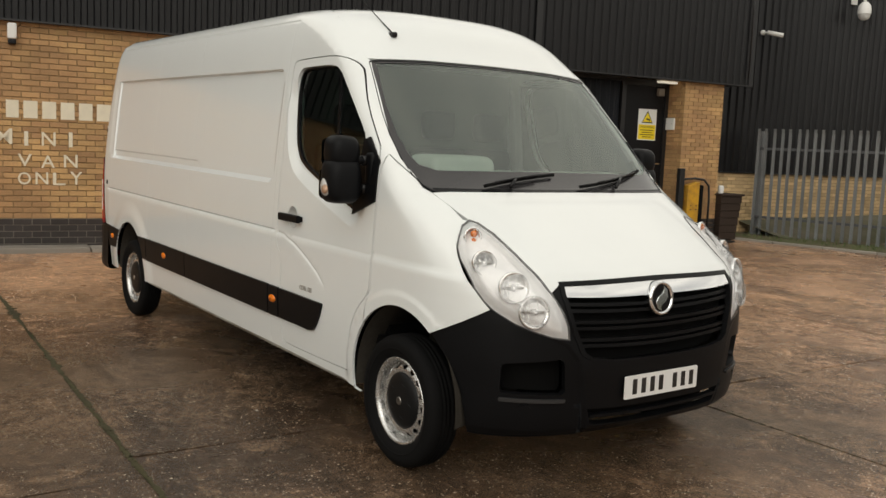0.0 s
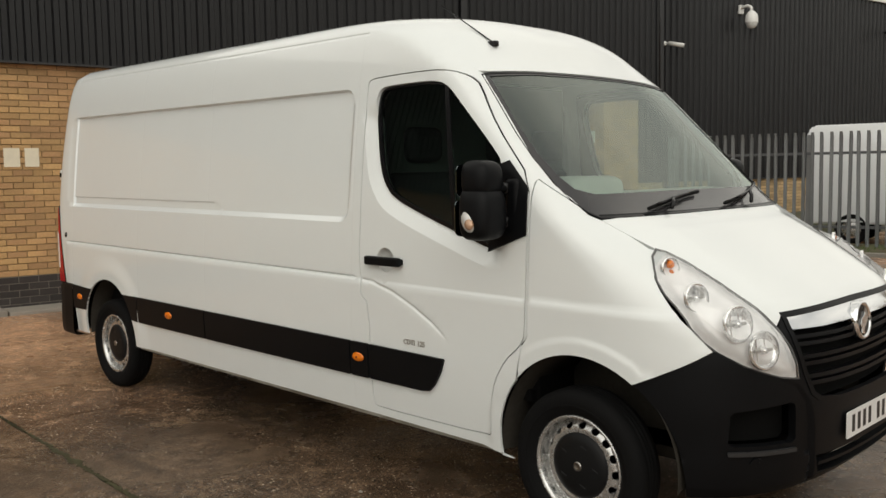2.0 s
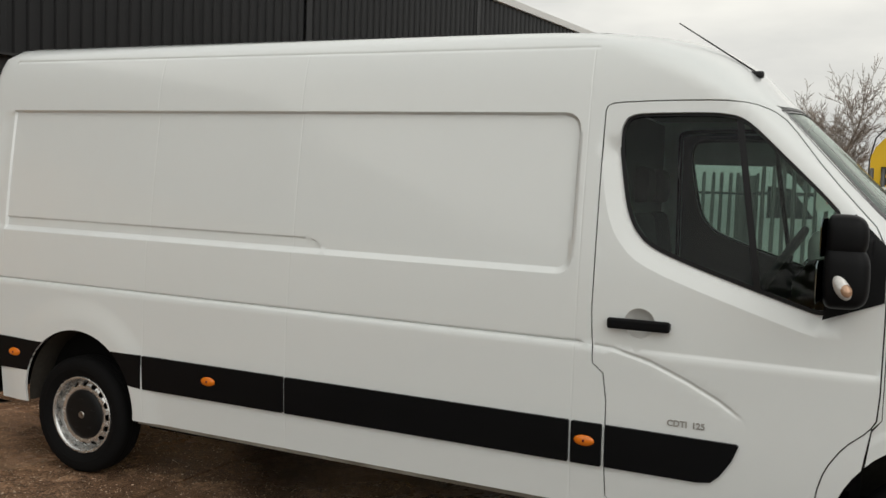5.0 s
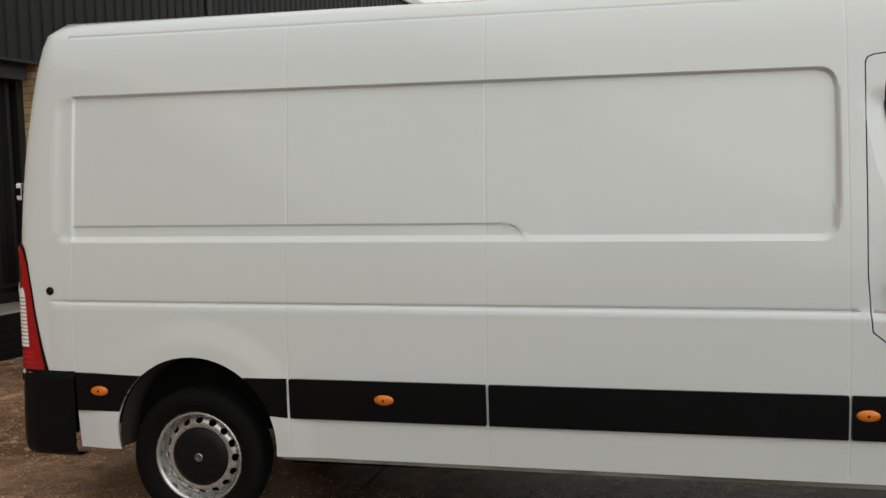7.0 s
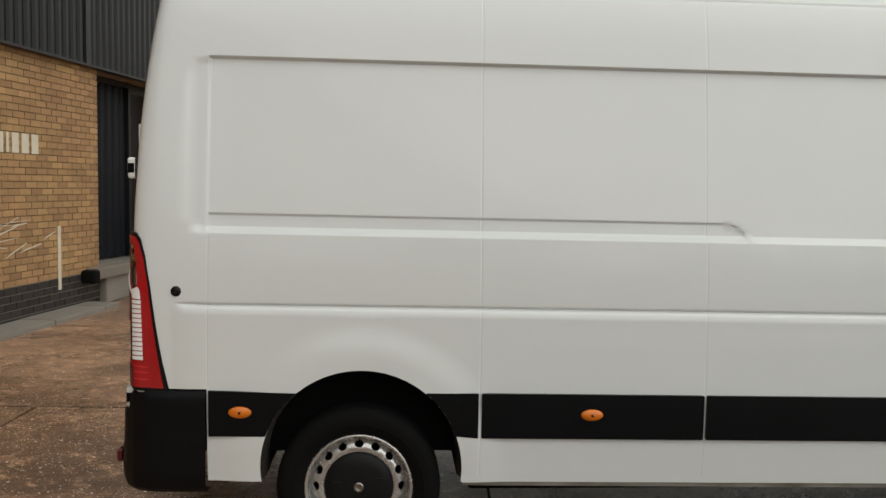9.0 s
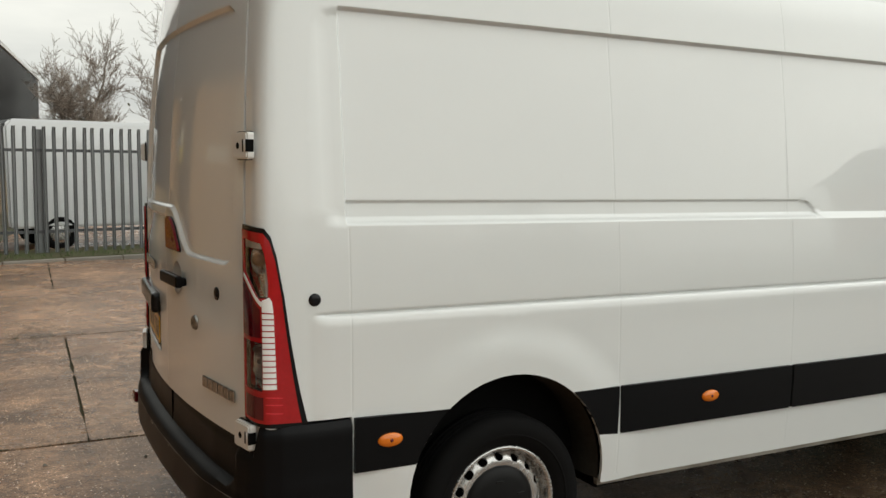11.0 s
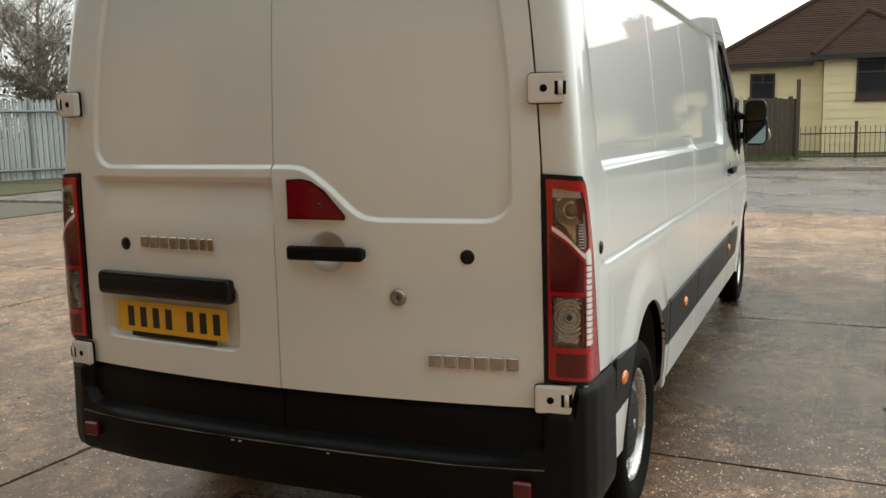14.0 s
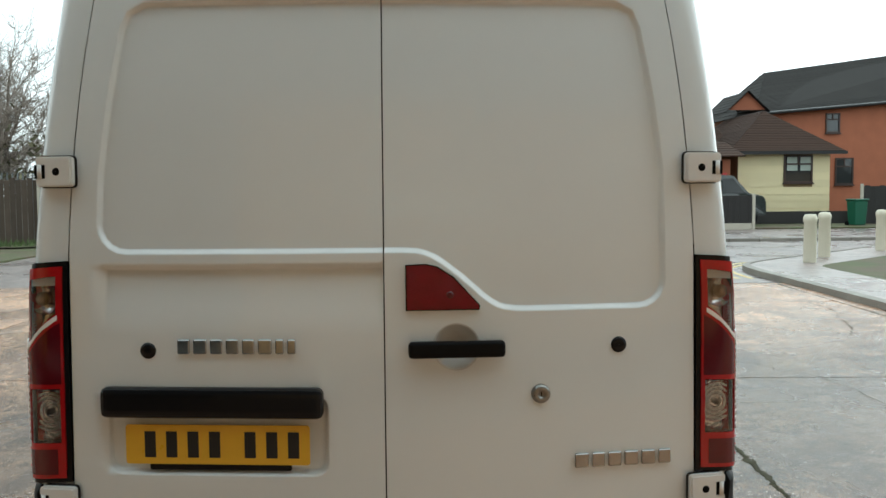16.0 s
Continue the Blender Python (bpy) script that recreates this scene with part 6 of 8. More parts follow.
# the pier's side in the door recess
for a, b, z0, z1 in bricks_on(0.0, 0.55, PLINTH, HEAD):
    face_bricks.append(((-0.55 + a, 10.2 + jit(), z0), (-0.55 + b, 10.25, z1)))
# the jamb of the shutter bay
pale_bricks = [((-0.05, a, z0), (jit(), b, z1)) for a, b, z0, z1 in pale]
for a, b, z0, z1 in bricks_on(0.0, 0.158, PLINTH, HEAD):
    (pale_bricks if z0 > 1.45 else face_bricks).append(((-0.21 + a, BAY[1] + jit(), z0), (-0.21 + b, BAY[1] + 0.05, z1)))
tagged(part("pale_brickwork", boxes_mesh(pale_bricks), pale_brick, warehouse, "pale cleaned bricks round the bay"), kind="stuff")
rest = part("brickwork", boxes_mesh(face_bricks), buff_brick, warehouse, "weathered buff brickwork")
tagged(rest, kind="stuff")
tagged(part("plinth_brickwork", boxes_mesh([((-0.05, a, z0), (jit() + 0.004, b, z1)) for a, b, z0, z1 in joined_dark if a > -6]), blue_brick, warehouse, "dark blue engineering bricks"), kind="stuff")
part("plinth_mortar", boxes_mesh([((-0.1, -14, 0.0), (-0.006, BAY[0] - 0.006, PLINTH - 0.006)), ((-0.1, BAY[1] + 0.014, 0.0), (-0.006, 7.25, PLINTH - 0.006))]), grey_mortar, warehouse)
# footing kerb along the wall, in broken lengths
y = -13.5
while y < 6.9:
    l = rng.uniform(0.9, 1.5)
    bm = block((0.0, y, -0.1), (0.40 + rng.uniform(-0.03, 0.03), min(y + l - 0.015, 6.95), 0.055 + rng.uniform(-0.012, 0.012)), 0.015, 2)
    tip = pose(0, 0, 0, 0, rng.uniform(-1.2, 1.2), 0)
    if y + l < BAY[0] + 0.2 or y > BAY[1] - 0.35:
        part("footing", bm, kerb_stone, warehouse, "", False, tip)
    y += l

# painted words on the wall: the bay numbers stay plain bars
def wall_words(text, y0, z0, tall, wide):
    me = words(text, 1.0, 0.0, 0.006)
    co = np.array([tuple(v.co) for v in me.vertices])
    lo, hi = co.min(0), co.max(0)
    for v in me.vertices:
        v.co = Vector(((v.co.x - lo[0]) / (hi[0] - lo[0]) * wide, (v.co.y - lo[1]) / (hi[1] - lo[1]) * tall, 0))
    # x of the letters runs along the wall, y up, z out of it
    part("painted_words", me, wall_paint, warehouse, "white hand-painted letter " + text, False, pose(0.0045, y0, z0, 90, 0, 90))


def spaced_words(text, y0, z0, tall, total, wide):
    """Hand-painted capitals, set apart letter by letter."""
    for k, letter in enumerate(text):
        w = wide * (0.28 if letter == "I" else 1.25 if letter == "M" else 1.0)
        at = y0 + (total - wide) * k / (len(text) - 1) + (wide - w) / 2
        wall_words(letter, at, z0 + rng.uniform(-0.012, 0.012), tall * rng.uniform(0.95, 1.04), w)


spaced_words("MINI", -1.27, 1.38, 0.195, 0.98, 0.17)
spaced_words("VAN", -1.02, 1.10, 0.165, 0.73, 0.17)
spaced_words("ONLY", -1.02, 0.87, 0.165, 0.79, 0.155)


def wall_bars(y0, z0, tall, widths, gap=0.055):
    y = y0
    for w in widths:
        if w > 0:
            part("painted_bar", boxes_mesh([((0.0032, y, z0), (0.0045, y + w, z0 + tall))]), wall_paint, warehouse)
        y += abs(w) + gap


wall_bars(-1.15, 1.735, 0.225, [0.15, 0.17, 0.17, 0.17, 0.17, 0.18, 0.16])
wall_bars(4.69, 1.85, 0.215, [0.12, 0.13, 0.13, 0.05, 0.13, 0.14, 0.14])
part("bay_mark", boxes_mesh([((0.0032, 0.765, 0.14), (0.0045, 0.835, 0.90))]), wall_paint, warehouse)
part("bay_mark", boxes_mesh([((0.0032, 6.24, 0.28), (0.0075, 6.31, 1.03))]), wall_paint, warehouse)


# scraped paint low on the wall
for k in range(14):
    y, z = rng.uniform(4.2, 6.0), rng.uniform(0.60, 1.20)
    l, tilt, w = rng.uniform(0.15, 0.6), rng.uniform(-0.1, 0.35), rng.uniform(0.006, 0.02)
    part("paint_scrape", quads([(0.0042, y, z), (0.0042, y + l, z + tilt * l), (0.0042, y + l * 0.97, z + tilt * l + w * 0.4), (0.0042, y + l * 0.3, z + tilt * l * 0.3 + w)], [(0, 1, 2, 3)]), wall_paint, warehouse)


def ribbed(y0, y1, z0, z1, x, pitch=0.165, deep=0.032):
    """A sheet of trapezoid ribs."""
    prof, y = [], y0
    while y < y1 - 1e-6:
        for f, d in ((0.0, 0.0), (0.30, 0.0), (0.42, deep), (0.78, deep), (0.90, 0.0)):
            if y + f * pitch <= y1:
                prof.append((x + d, y + f * pitch))
        y += pitch
    prof.append((x, y1))
    verts = [(px, py, z) for px, py in prof for z in (z0, z1)]
    return quads(verts, [(2 * k, 2 * k + 2, 2 * k + 3, 2 * k + 1) for k in range(len(prof) - 1)])


for k in range(26):
    y0 = -14.0 + 0.99 * k
    if y0 < 11.7:
        part("cladding_sheet", ribbed(y0, min(y0 + 0.99, 11.73), 2.975, 5.95, 0.05 + (0.002 if k % 2 else 0)), cladding, warehouse)
part("cladding_back", boxes_mesh([((-0.3, -46, 3.03), (0.045, 11.72, 5.9))]), trim_black, warehouse)
part("drip_trim", boxes_mesh([((-0.02, -14, 2.955), (0.115, 11.76, 2.982))]), trim_black, warehouse)
part("corner_trim", boxes_mesh([((0.03, 11.66, 2.985), (0.10, 11.77, 5.95))]), trim_black, warehouse)
part("joint_trim", boxes_mesh([((0.083, 6.81, 2.985), (0.098, 6.93, 5.95))]), trim_black, warehouse)
part("return_wall", boxes_mesh([((-0.9, 11.62, 2.985), (0.05, 11.74, 5.95)), ((-0.9, 11.05, 0.0), (-0.61, 11.13, 3.0))]), cladding, warehouse)
part("roof_trim", boxes_mesh([((-0.4, -14, 5.9), (0.14, 11.8, 6.08))]), trim_black, warehouse)

far_hall = hold("wall_north_west", m=HALL, label="far part of the warehouse, black cladding over low brick", category="wall", kind="structure")
for k in range(36):
    y0 = 11.6 + 0.99 * k
    part("cladding_sheet", ribbed(y0, y0 + 0.99, 1.30, 5.80, -0.80 + (0.002 if k % 2 else 0), 0.20, 0.035), cladding, far_hall)
far_bricks = []
for a, b, z0, z1 in bricks_on(11.2, 26.0, 0.0, 1.28):
    far_bricks.append(((-0.86, a, z0), (-0.81 + jit(), b, z1)))
tagged(part("brickwork", boxes_mesh(far_bricks), pale_brick, far_hall, "low buff brick wall"), kind="stuff")
part("wall_core", boxes_mesh([((-1.2, 11.2, 0.0), (-0.822, 47.5, 1.31)), ((-1.2, 11.2, 1.31), (-0.806, 47.5, 5.8))]), mortar, far_hall)
part("sill_trim", boxes_mesh([((-0.85, 11.2, 1.285), (-0.74, 47.5, 1.31))]), trim_black, far_hall)
part("eaves_trim", boxes_mesh([((-1.2, 11.7, 5.8), (-0.70, 47.6, 5.95))]), cam_white, far_hall)
part("drain_pipe", rod((-0.66, 11.5, 0), (-0.66, 11.5, 2.95), 0.05), trim_black, far_hall, "", True)

# door recess and dock
shutter = hold("door_1", m=HALL, label="dark blue ribbed shutter door in the brick recess", category="door", kind="structure")
part("frame", boxes_mesh([((-0.56, 7.26, 0.46), (-0.42, 7.34, 3.0)), ((-0.56, 9.08, 0.46), (-0.42, 9.16, 3.0)), ((-0.56, 7.34, 2.92), (-0.42, 9.08, 3.0))]), trim_black, shutter)
part("leaf", ribbed(7.34, 9.08, 0.47, 2.93, -0.50, 0.22, 0.03), shutter_blue, shutter)
bay_door = hold("door_3", m=HALL, label="black steel shutter door in a shallow brick bay", category="door", kind="structure")
part("frame", boxes_mesh([((-0.30, BAY[0], 0.40), (-0.20, BAY[0] + 0.09, 2.98)), ((-0.30, BAY[1] - 0.09, 0.40), (-0.20, BAY[1] - 0.003, 2.98)), ((-0.30, BAY[0] + 0.09, 2.80), (-0.05, BAY[1] - 0.09, 2.98))]), trim_black, bay_door)
part("leaf", ribbed(BAY[0] + 0.09, BAY[1] - 0.09, 0.40, 2.80, -0.28, 0.22, 0.02), door_black, bay_door)
part("kick_rail", boxes_mesh([((-0.262, BAY[0] + 0.09, 0.47), (-0.25, BAY[1] - 0.09, 0.56)), ((-0.262, BAY[0] + 0.09, 0.62), (-0.25, BAY[1] - 0.09, 0.66))]), trim_black, bay_door)
door = hold("door_2", m=HALL, label="black steel door with a warning sign", category="door", kind="structure")
part("leaf", block((-0.52, 9.18, 0.47), (-0.46, 10.12, 2.86), 0.004), door_black, door)
part("frame", boxes_mesh([((-0.56, 9.15, 0.46), (-0.44, 9.19, 2.98)), ((-0.56, 10.12, 0.46), (-0.44, 10.2, 2.98)), ((-0.56, 9.15, 2.86), (-0.44, 10.2, 2.98))]), trim_black, door)
part("door_handle", rod((-0.445, 10.03, 1.42), (-0.40, 10.03, 1.42), 0.012), chrome, door)
part("door_lever", block((-0.41, 9.93, 1.41), (-0.395, 10.04, 1.43), 0.004), chrome, door)


def camera_sign(name, m, wide, tall, label):
    """A warning sign: white head with a yellow triangle, yellow foot with bars and its one readable word. Local x right, y up, z out."""
    sgn = hold(name, m=m, label=label, category="sign")
    part("board", plate(rounded(-wide / 2, -tall / 2, wide / 2, tall / 2, 0.012, 3), 0.004), sign_white, sgn)
    part("foot_panel", boxes_mesh([((-wide / 2 + 0.015, -tall / 2 + 0.015, 0.0042), (wide / 2 - 0.015, 0.0, 0.0052))]), sign_yellow, sgn)
    t = tall * 0.40
    part("triangle_edge", plate([(-t * 0.58, 0.03), (t * 0.58, 0.03), (0, 0.03 + t)], 0.0012), ink_black, sgn, "", False, pose(0, 0, 0.0042))
    part("triangle", plate([(-t * 0.47, 0.05), (t * 0.47, 0.05), (0, 0.0 + t * 0.98)], 0.0012), sign_yellow, sgn, "", False, pose(0, 0, 0.0056))
    part("camera_mark", boxes_mesh([((-0.05, 0.085, 0.0069), (0.035, 0.115, 0.0075)), ((0.02, 0.065, 0.0069), (0.045, 0.09, 0.0075))]), ink_black, sgn, "", False, pose(0, 0, 0, 0, 0, -14))
    me = words("WARNING", 1.0, 0.0)
    co = np.array([tuple(v.co) for v in me.vertices])
    lo, hi = co.min(0), co.max(0)
    for v in me.vertices:
        v.co = Vector(((v.co.x - lo[0]) / (hi[0] - lo[0]) * wide * 0.8 - wide * 0.4, (v.co.y - lo[1]) / (hi[1] - lo[1]) * 0.045 - 0.065, 0.0058))
    part("word", me, ink_black, sgn)
    for k in range(4):
        l = wide * (0.7, 0.55, 0.74, 0.5)[k]
        part("bar", boxes_mesh([((-l / 2, -0.11 - k * 0.042, 0.0054), (l / 2, -0.095 - k * 0.042, 0.0062))]), ink_black, sgn)
    return sgn


camera_sign("warning_sign", HALL @ pose(-0.459, 9.73, 2.145, 90, 0, 90), 0.43, 0.58, "white and yellow camera warning sign on the black door")
switch = hold("switch_box", m=HALL @ pose(-0.35, 10.2, 2.18, 90, 0, 0), label="small white electrical box on the brick pier", category="box")
part("box", plate(rounded(-0.13, -0.11, 0.13, 0.11, 0.01, 2), 0.035, 0.004), sign_white, switch)
for x in (-0.08, 0.08):
    part("screw", lathe([(0.0005, 0.038), (0.008, 0.037), (0.009, 0.034)], 10), steel_silver, switch, "", False, pose(x, 0, 0))
lamp_1 = hold("soffit_lamp", m=HALL @ pose(-0.22, 9.95, 2.95), label="lit strip lamp under the soffit over the door", category="lamp")
part("tray", block((-0.06, -0.22, 0.0), (0.06, 0.22, 0.04), 0.006), cam_white, lamp_1)
part("cover", block((-0.05, -0.21, -0.035), (0.05, 0.21, 0.0), 0.012, 2), tube_light, lamp_1)
exit_lamp = hold("door_lamp", m=HALL @ pose(-0.42, 9.98, 2.76), label="small lamp box over the door", category="lamp")
part("box", block((-0.04, -0.07, -0.07), (0.04, 0.07, 0.07), 0.01), pale_timber, exit_lamp)
bulkhead = hold("wall_lamp", m=HALL @ pose(0.0, -1.07, 2.79), label="white bulkhead wall lamp with a black base", category="lamp")
part("body", block((0.0, -0.055, -0.06), (0.12, 0.055, 0.14), 0.025, 3), cam_white, bulkhead)
part("base", block((0.0, -0.05, -0.13), (0.10, 0.05, -0.06), 0.02, 2), gloss_black, bulkhead)

dock = hold("loading_dock", m=HALL, label="low concrete loading step in the door recess", category="dock")
part("deck", block((-0.56, 7.27, 0.0), (0.10, 10.18, 0.45), 0.012), kerb_stone, dock)
part("face_plate", block((0.10, 8.95, 0.0), (0.125, 10.1, 0.43), 0.004), door_black, dock)
part("buffer", block((0.0, 6.92, 0.33), (0.16, 7.98, 0.475), 0.02, 2), pale_timber, dock, "grey timber buffer beam")
part("buffer_end", block((0.0, 6.78, 0.30), (0.19, 6.92, 0.46), 0.02), rubber, dock)
bay_dock = hold("loading_dock", m=HALL, label="low loading step with a black ribbed rubber front", category="dock")
part("deck", block((-0.30, BAY[0] + 0.002, 0.0), (0.36, 3.60, 0.46), 0.012), kerb_stone, bay_dock)
part("face_plate", block((0.36, BAY[0] + 0.05, 0.01), (0.385, 3.59, 0.445), 0.006), rubber, bay_dock, "black rubber front")
for k in range(5):
    part("face_rib", block((0.384, BAY[0] + 0.06, 0.05 + k * 0.08), (0.392, 3.58, 0.075 + k * 0.08), 0.002), rubber, bay_dock)
guard = hold("dock_bollard", m=HALL @ pose(0.15, 3.51, 0.46), label="yellow steel dock guard with a tall black pad", category="bollard", group="dock bollards")
bm = block((-0.06, -0.11, 0), (0.08, 0.088, 0.75), 0.008)
for v in bm.verts:
    if v.co.z > 0.70 and v.co.y < 0:
        v.co.z -= 0.04
part("guard", bm, safety_yellow, guard)
part("pad", block((-0.06, 0.12, -0.27), (0.08, 0.27, 0.79), 0.012), rubber, guard)
part("foot", block((-0.03, 0.12, -0.46), (0.06, 0.22, -0.272), 0.006), safety_yellow, guard)


def bollard(ly, lx, z0, tall, label):
    b = hold("dock_bollard", m=HALL @ pose(lx, ly, z0), label=label, category="bollard", group="dock bollards")
    bm = block((-0.06, -0.14, 0), (0.08, 0.14, tall), 0.008)
    for v in bm.verts:
        if v.co.z > tall - 0.05 and v.co.y < 0:
            v.co.z -= 0.07
    part("guard", bm, safety_yellow, b)
    part("pad", block((-0.05, 0.15, 0.0), (0.08, 0.24, tall * 0.92), 0.01), rubber, b)
    for z in (0.26, 0.33):
        for y in (-0.06, 0.07):
            part("bolt", rod((0.08, y, z), (0.092, y, z), 0.012, 8), timber, b)


bollard(8.62, 0.18, 0.0, 1.22, "chipped yellow steel dock guard with a black pad")
bollard(10.42, 0.10, 0.34, 0.78, "chipped yellow steel dock guard with a black pad")
post = hold("black_post", m=HALL @ pose(0.09, 10.16, 0.44), label="short black steel post at the dock edge", category="post")
part("shaft", block((-0.05, -0.06, 0), (0.05, 0.06, 0.92), 0.008), trim_black, post)
rail = hold("hand_rail", m=HALL, label="bent black tube handrail beside the dock", category="rail")
part("tube", pipe([(0.10, 10.22, 1.16), (0.10, 10.5, 1.18), (0.10, 10.72, 1.16), (0.11, 10.84, 1.05), (0.12, 10.86, 0.8), (0.12, 10.86, 0.0)], 0.022), trim_black, rail)
ramp = hold("ramp", m=HALL, label="dark sloping ramp plate at the foot of the dock", category="ramp")
part("plate", plate([(0, 0), (0.55, 0), (0.55, 0.5), (0, 0.5)], 0.03), trim_black, ramp, "", False, pose(0.06, 10.62, 0.02, 0, 0, 0))
box_ob = hold("planter", m=HALL @ pose(-0.10, 11.42, 0.0), label="tapered dark brown planter beside the brick pier", category="planter")
for k in range(6):
    w = 0.195 + 0.010 * k
    part("board", block((-w, -w - 0.02, 0.02 + k * 0.14), (w, w + 0.02, 0.156 + k * 0.14), 0.004), planter_brown, box_ob)
part("rim", block((-0.28, -0.30, 0.86), (0.28, 0.30, 0.90), 0.008), planter_brown, box_ob)
pot = part("jar", lathe([(0.05, 0.0), (0.055, 0.12), (0.04, 0.15), (0.0005, 0.15)], 14), cam_white, None, "", True, HALL @ pose(-0.1, 11.36, 0.90))
tagged(pot, "small pale jar on the planter rim", "jar")


# cameras and lamps on the far wall
def bullet_camera(ly, z):
    c = hold("security_camera", m=HALL @ pose(-0.765, ly, z), label="white bullet security camera on the black cladding", category="camera")
    part("mount", lathe([(0.05, 0.0), (0.05, 0.04), (0.03, 0.06), (0.0005, 0.06)], 16), cam_white, c, "", True, pose(0, 0, 0, 0, 90, 0))
    part("arm", rod((0.05, 0, 0), (0.14, 0.05, -0.01), 0.02), cam_white, c, "", True)
    part("barrel", rod((0.10, 0.04, 0.0), (0.32, 0.26, -0.06), 0.045, 14), cam_white, c, "", True)
    part("lens", rod((0.32, 0.26, -0.06), (0.33, 0.268, -0.063), 0.036, 14), gloss_black, c)


bullet_camera(12.80, 4.15)
dome = hold("dome_camera", m=HALL @ pose(-0.765, 15.4, 4.75), label="white dome security camera on a wall bracket", category="camera")
part("bracket", block((0.0, -0.08, 0.22), (0.05, 0.08, 0.42), 0.01), cam_white, dome)
part("arm", pipe([(0.04, 0, 0.36), (0.20, 0, 0.38), (0.28, 0, 0.34), (0.30, 0, 0.24)], 0.035), cam_white, dome)
part("shell", lathe([(0.0005, 0.26), (0.06, 0.25), (0.12, 0.18), (0.14, 0.08), (0.14, 0.0)], 24), cam_white, dome, "", True, pose(0.30, 0, 0))
part("dome", lathe([(0.13, 0.0), (0.115, -0.07), (0.07, -0.12), (0.0005, -0.135)], 24), stuff_cup, dome, "", True, pose(0.30, 0, 0))
flood = hold("flood_lamp", m=HALL @ pose(-0.765, 21.7, 5.05), label="flat outdoor flood lamp on an arm", category="lamp")
part("arm", rod((0, 0, 0), (0.35, 0, 0.03), 0.025), trim_black, flood)
part("head", block((0.30, -0.22, -0.04), (0.72, 0.22, 0.07), 0.02, 2), galvanised, flood)
pipe_run = hold("conduit", m=HALL, label="thin black cable conduit on the cladding", category="pipe")
part("run", pipe([(0.11, 11.64, 3.1), (0.11, 11.64, 5.9)], 0.015), trim_black, pipe_run)


# ---- palisade fence along the yard ----
F_TURN = math.degrees(math.atan(0.2))
fence = hold("palisade_fence", m=pose(-3.3, 12.5, 0, 0, 0, F_TURN), label="grey galvanised palisade fence with split pointed pales", category="fence")
F_LONG = 5.7


def pale_mesh(tall):
    w, d = 0.034, 0.016
    prof = [(-w, 0), (-w * 0.55, d), (-w * 0.2, 0), (w * 0.2, 0), (w * 0.55, d), (w, 0)]
    verts, faces = [], []
    for z in (0.06, tall - 0.10):
        verts += [(x, y, z) for x, y in prof]
    for x, y in prof:
        verts.append((x * 0.35 + (0.014 if x > 0 else -0.014), y - 0.03 * (1 if abs(x) > 0.02 else 0.4), tall))
    for r in (0, 6):
        for k in range(5):
            faces.append((r + k, r + k + 1, r + k + 7, r + k + 6))
    me = quads(verts, faces, "pale")
    me.materials.append(galvanised)
    return me


pale = pale_mesh(2.20)
for k in range(35):
    part("pale", pale, galvanised, fence, "", False, pose(0.05 + k * 0.163, 0.0 + rng.uniform(-0.004, 0.004), 0.0, 0, rng.uniform(-0.6, 0.6), 0))
for z in (0.42, 1.80):
    part("rail", block((0, 0.018, z - 0.025), (F_LONG, 0.06, z + 0.025)), rail_grey, fence)
for k in range(3):
    part("post", block((0.02 + k * 2.78, 0.06, 0.0), (0.12 + k * 2.58, 0.14, 2.15), 0.004), galvanised, fence)
kerb = hold("fence_kerb", m=pose(-3.3, 12.5, 0, 0, 0, F_TURN), label="low concrete kerb before the grass strip", category="kerb", kind="structure")
for k in range(11):
    part("kerb_stone", block((0.0 + k * 0.94, -1.02, -0.1), (0.925 + k * 0.94, -0.90, 0.045), 0.012), kerb_stone, kerb)
verge = tagged(part("grass_verge", boxes_mesh([((-0.4, -0.9, -0.2), (10.4, 0.8, 0.055))]), grass_soil, None, "", False, pose(-3.3, 12.5, 0, 0, 0, F_TURN)), "strip of thin wet grass along the fence", "grass", kind="structure")
tagged(part("neighbour_yard", boxes_mesh([((-1.0, 0.8, -0.2), (16, 30, 0.0))]), concrete, None, "", False, pose(-3.3, 12.5, 0, 0, 0, F_TURN)), "concrete yard behind the palisade fence", "yard", kind="structure")


# a mossy bank that climbs along the foot of the far wall
verts, faces = [], []
for k in range(41):
    y = 12.6 + 0.70 * k
    foot = 0.45 + 0.030 * (y - 17.45) + 0.02 * noise.noise(Vector((y * 0.7, 0, 0)))
    for j in range(9):
        x = -0.83 + 1.85 * j / 8
        verts.append((x, y, max(-0.02, foot * (1 - j / 8) ** 1.3 + 0.03 * noise.noise(Vector((x * 1.7, y * 1.1, 3.0))) * (j < 8))))
for k in range(40):
    for j in range(8):
        faces.append((k * 9 + j, k * 9 + j + 1, k * 9 + j + 10, k * 9 + j + 9))
tagged(part("grass_bank", quads(verts, faces), bank_soil, None, "", True, HALL), "mossy bank rising along the low brick wall", "bank", kind="structure")


def board_sign(name, m, wide, tall, label):
    s = hold(name, m=m, label=label, category="sign")
    part("board", plate(rounded(-wide / 2, -tall / 2, wide / 2, tall / 2, 0.01, 2), 0.004), sign_white, s)
    part("print", boxes_mesh([((-wide * 0.26, -tall * 0.24, 0.0042), (wide * 0.26, tall * 0.26, 0.005))]), sign_red, s)
    for k in range(3):
        part("bar", boxes_mesh([((-wide * 0.22, tall * (0.12 - 0.13 * k), 0.0052), (wide * 0.22, tall * (0.18 - 0.13 * k), 0.0058))]), sign_white, s)
    return s


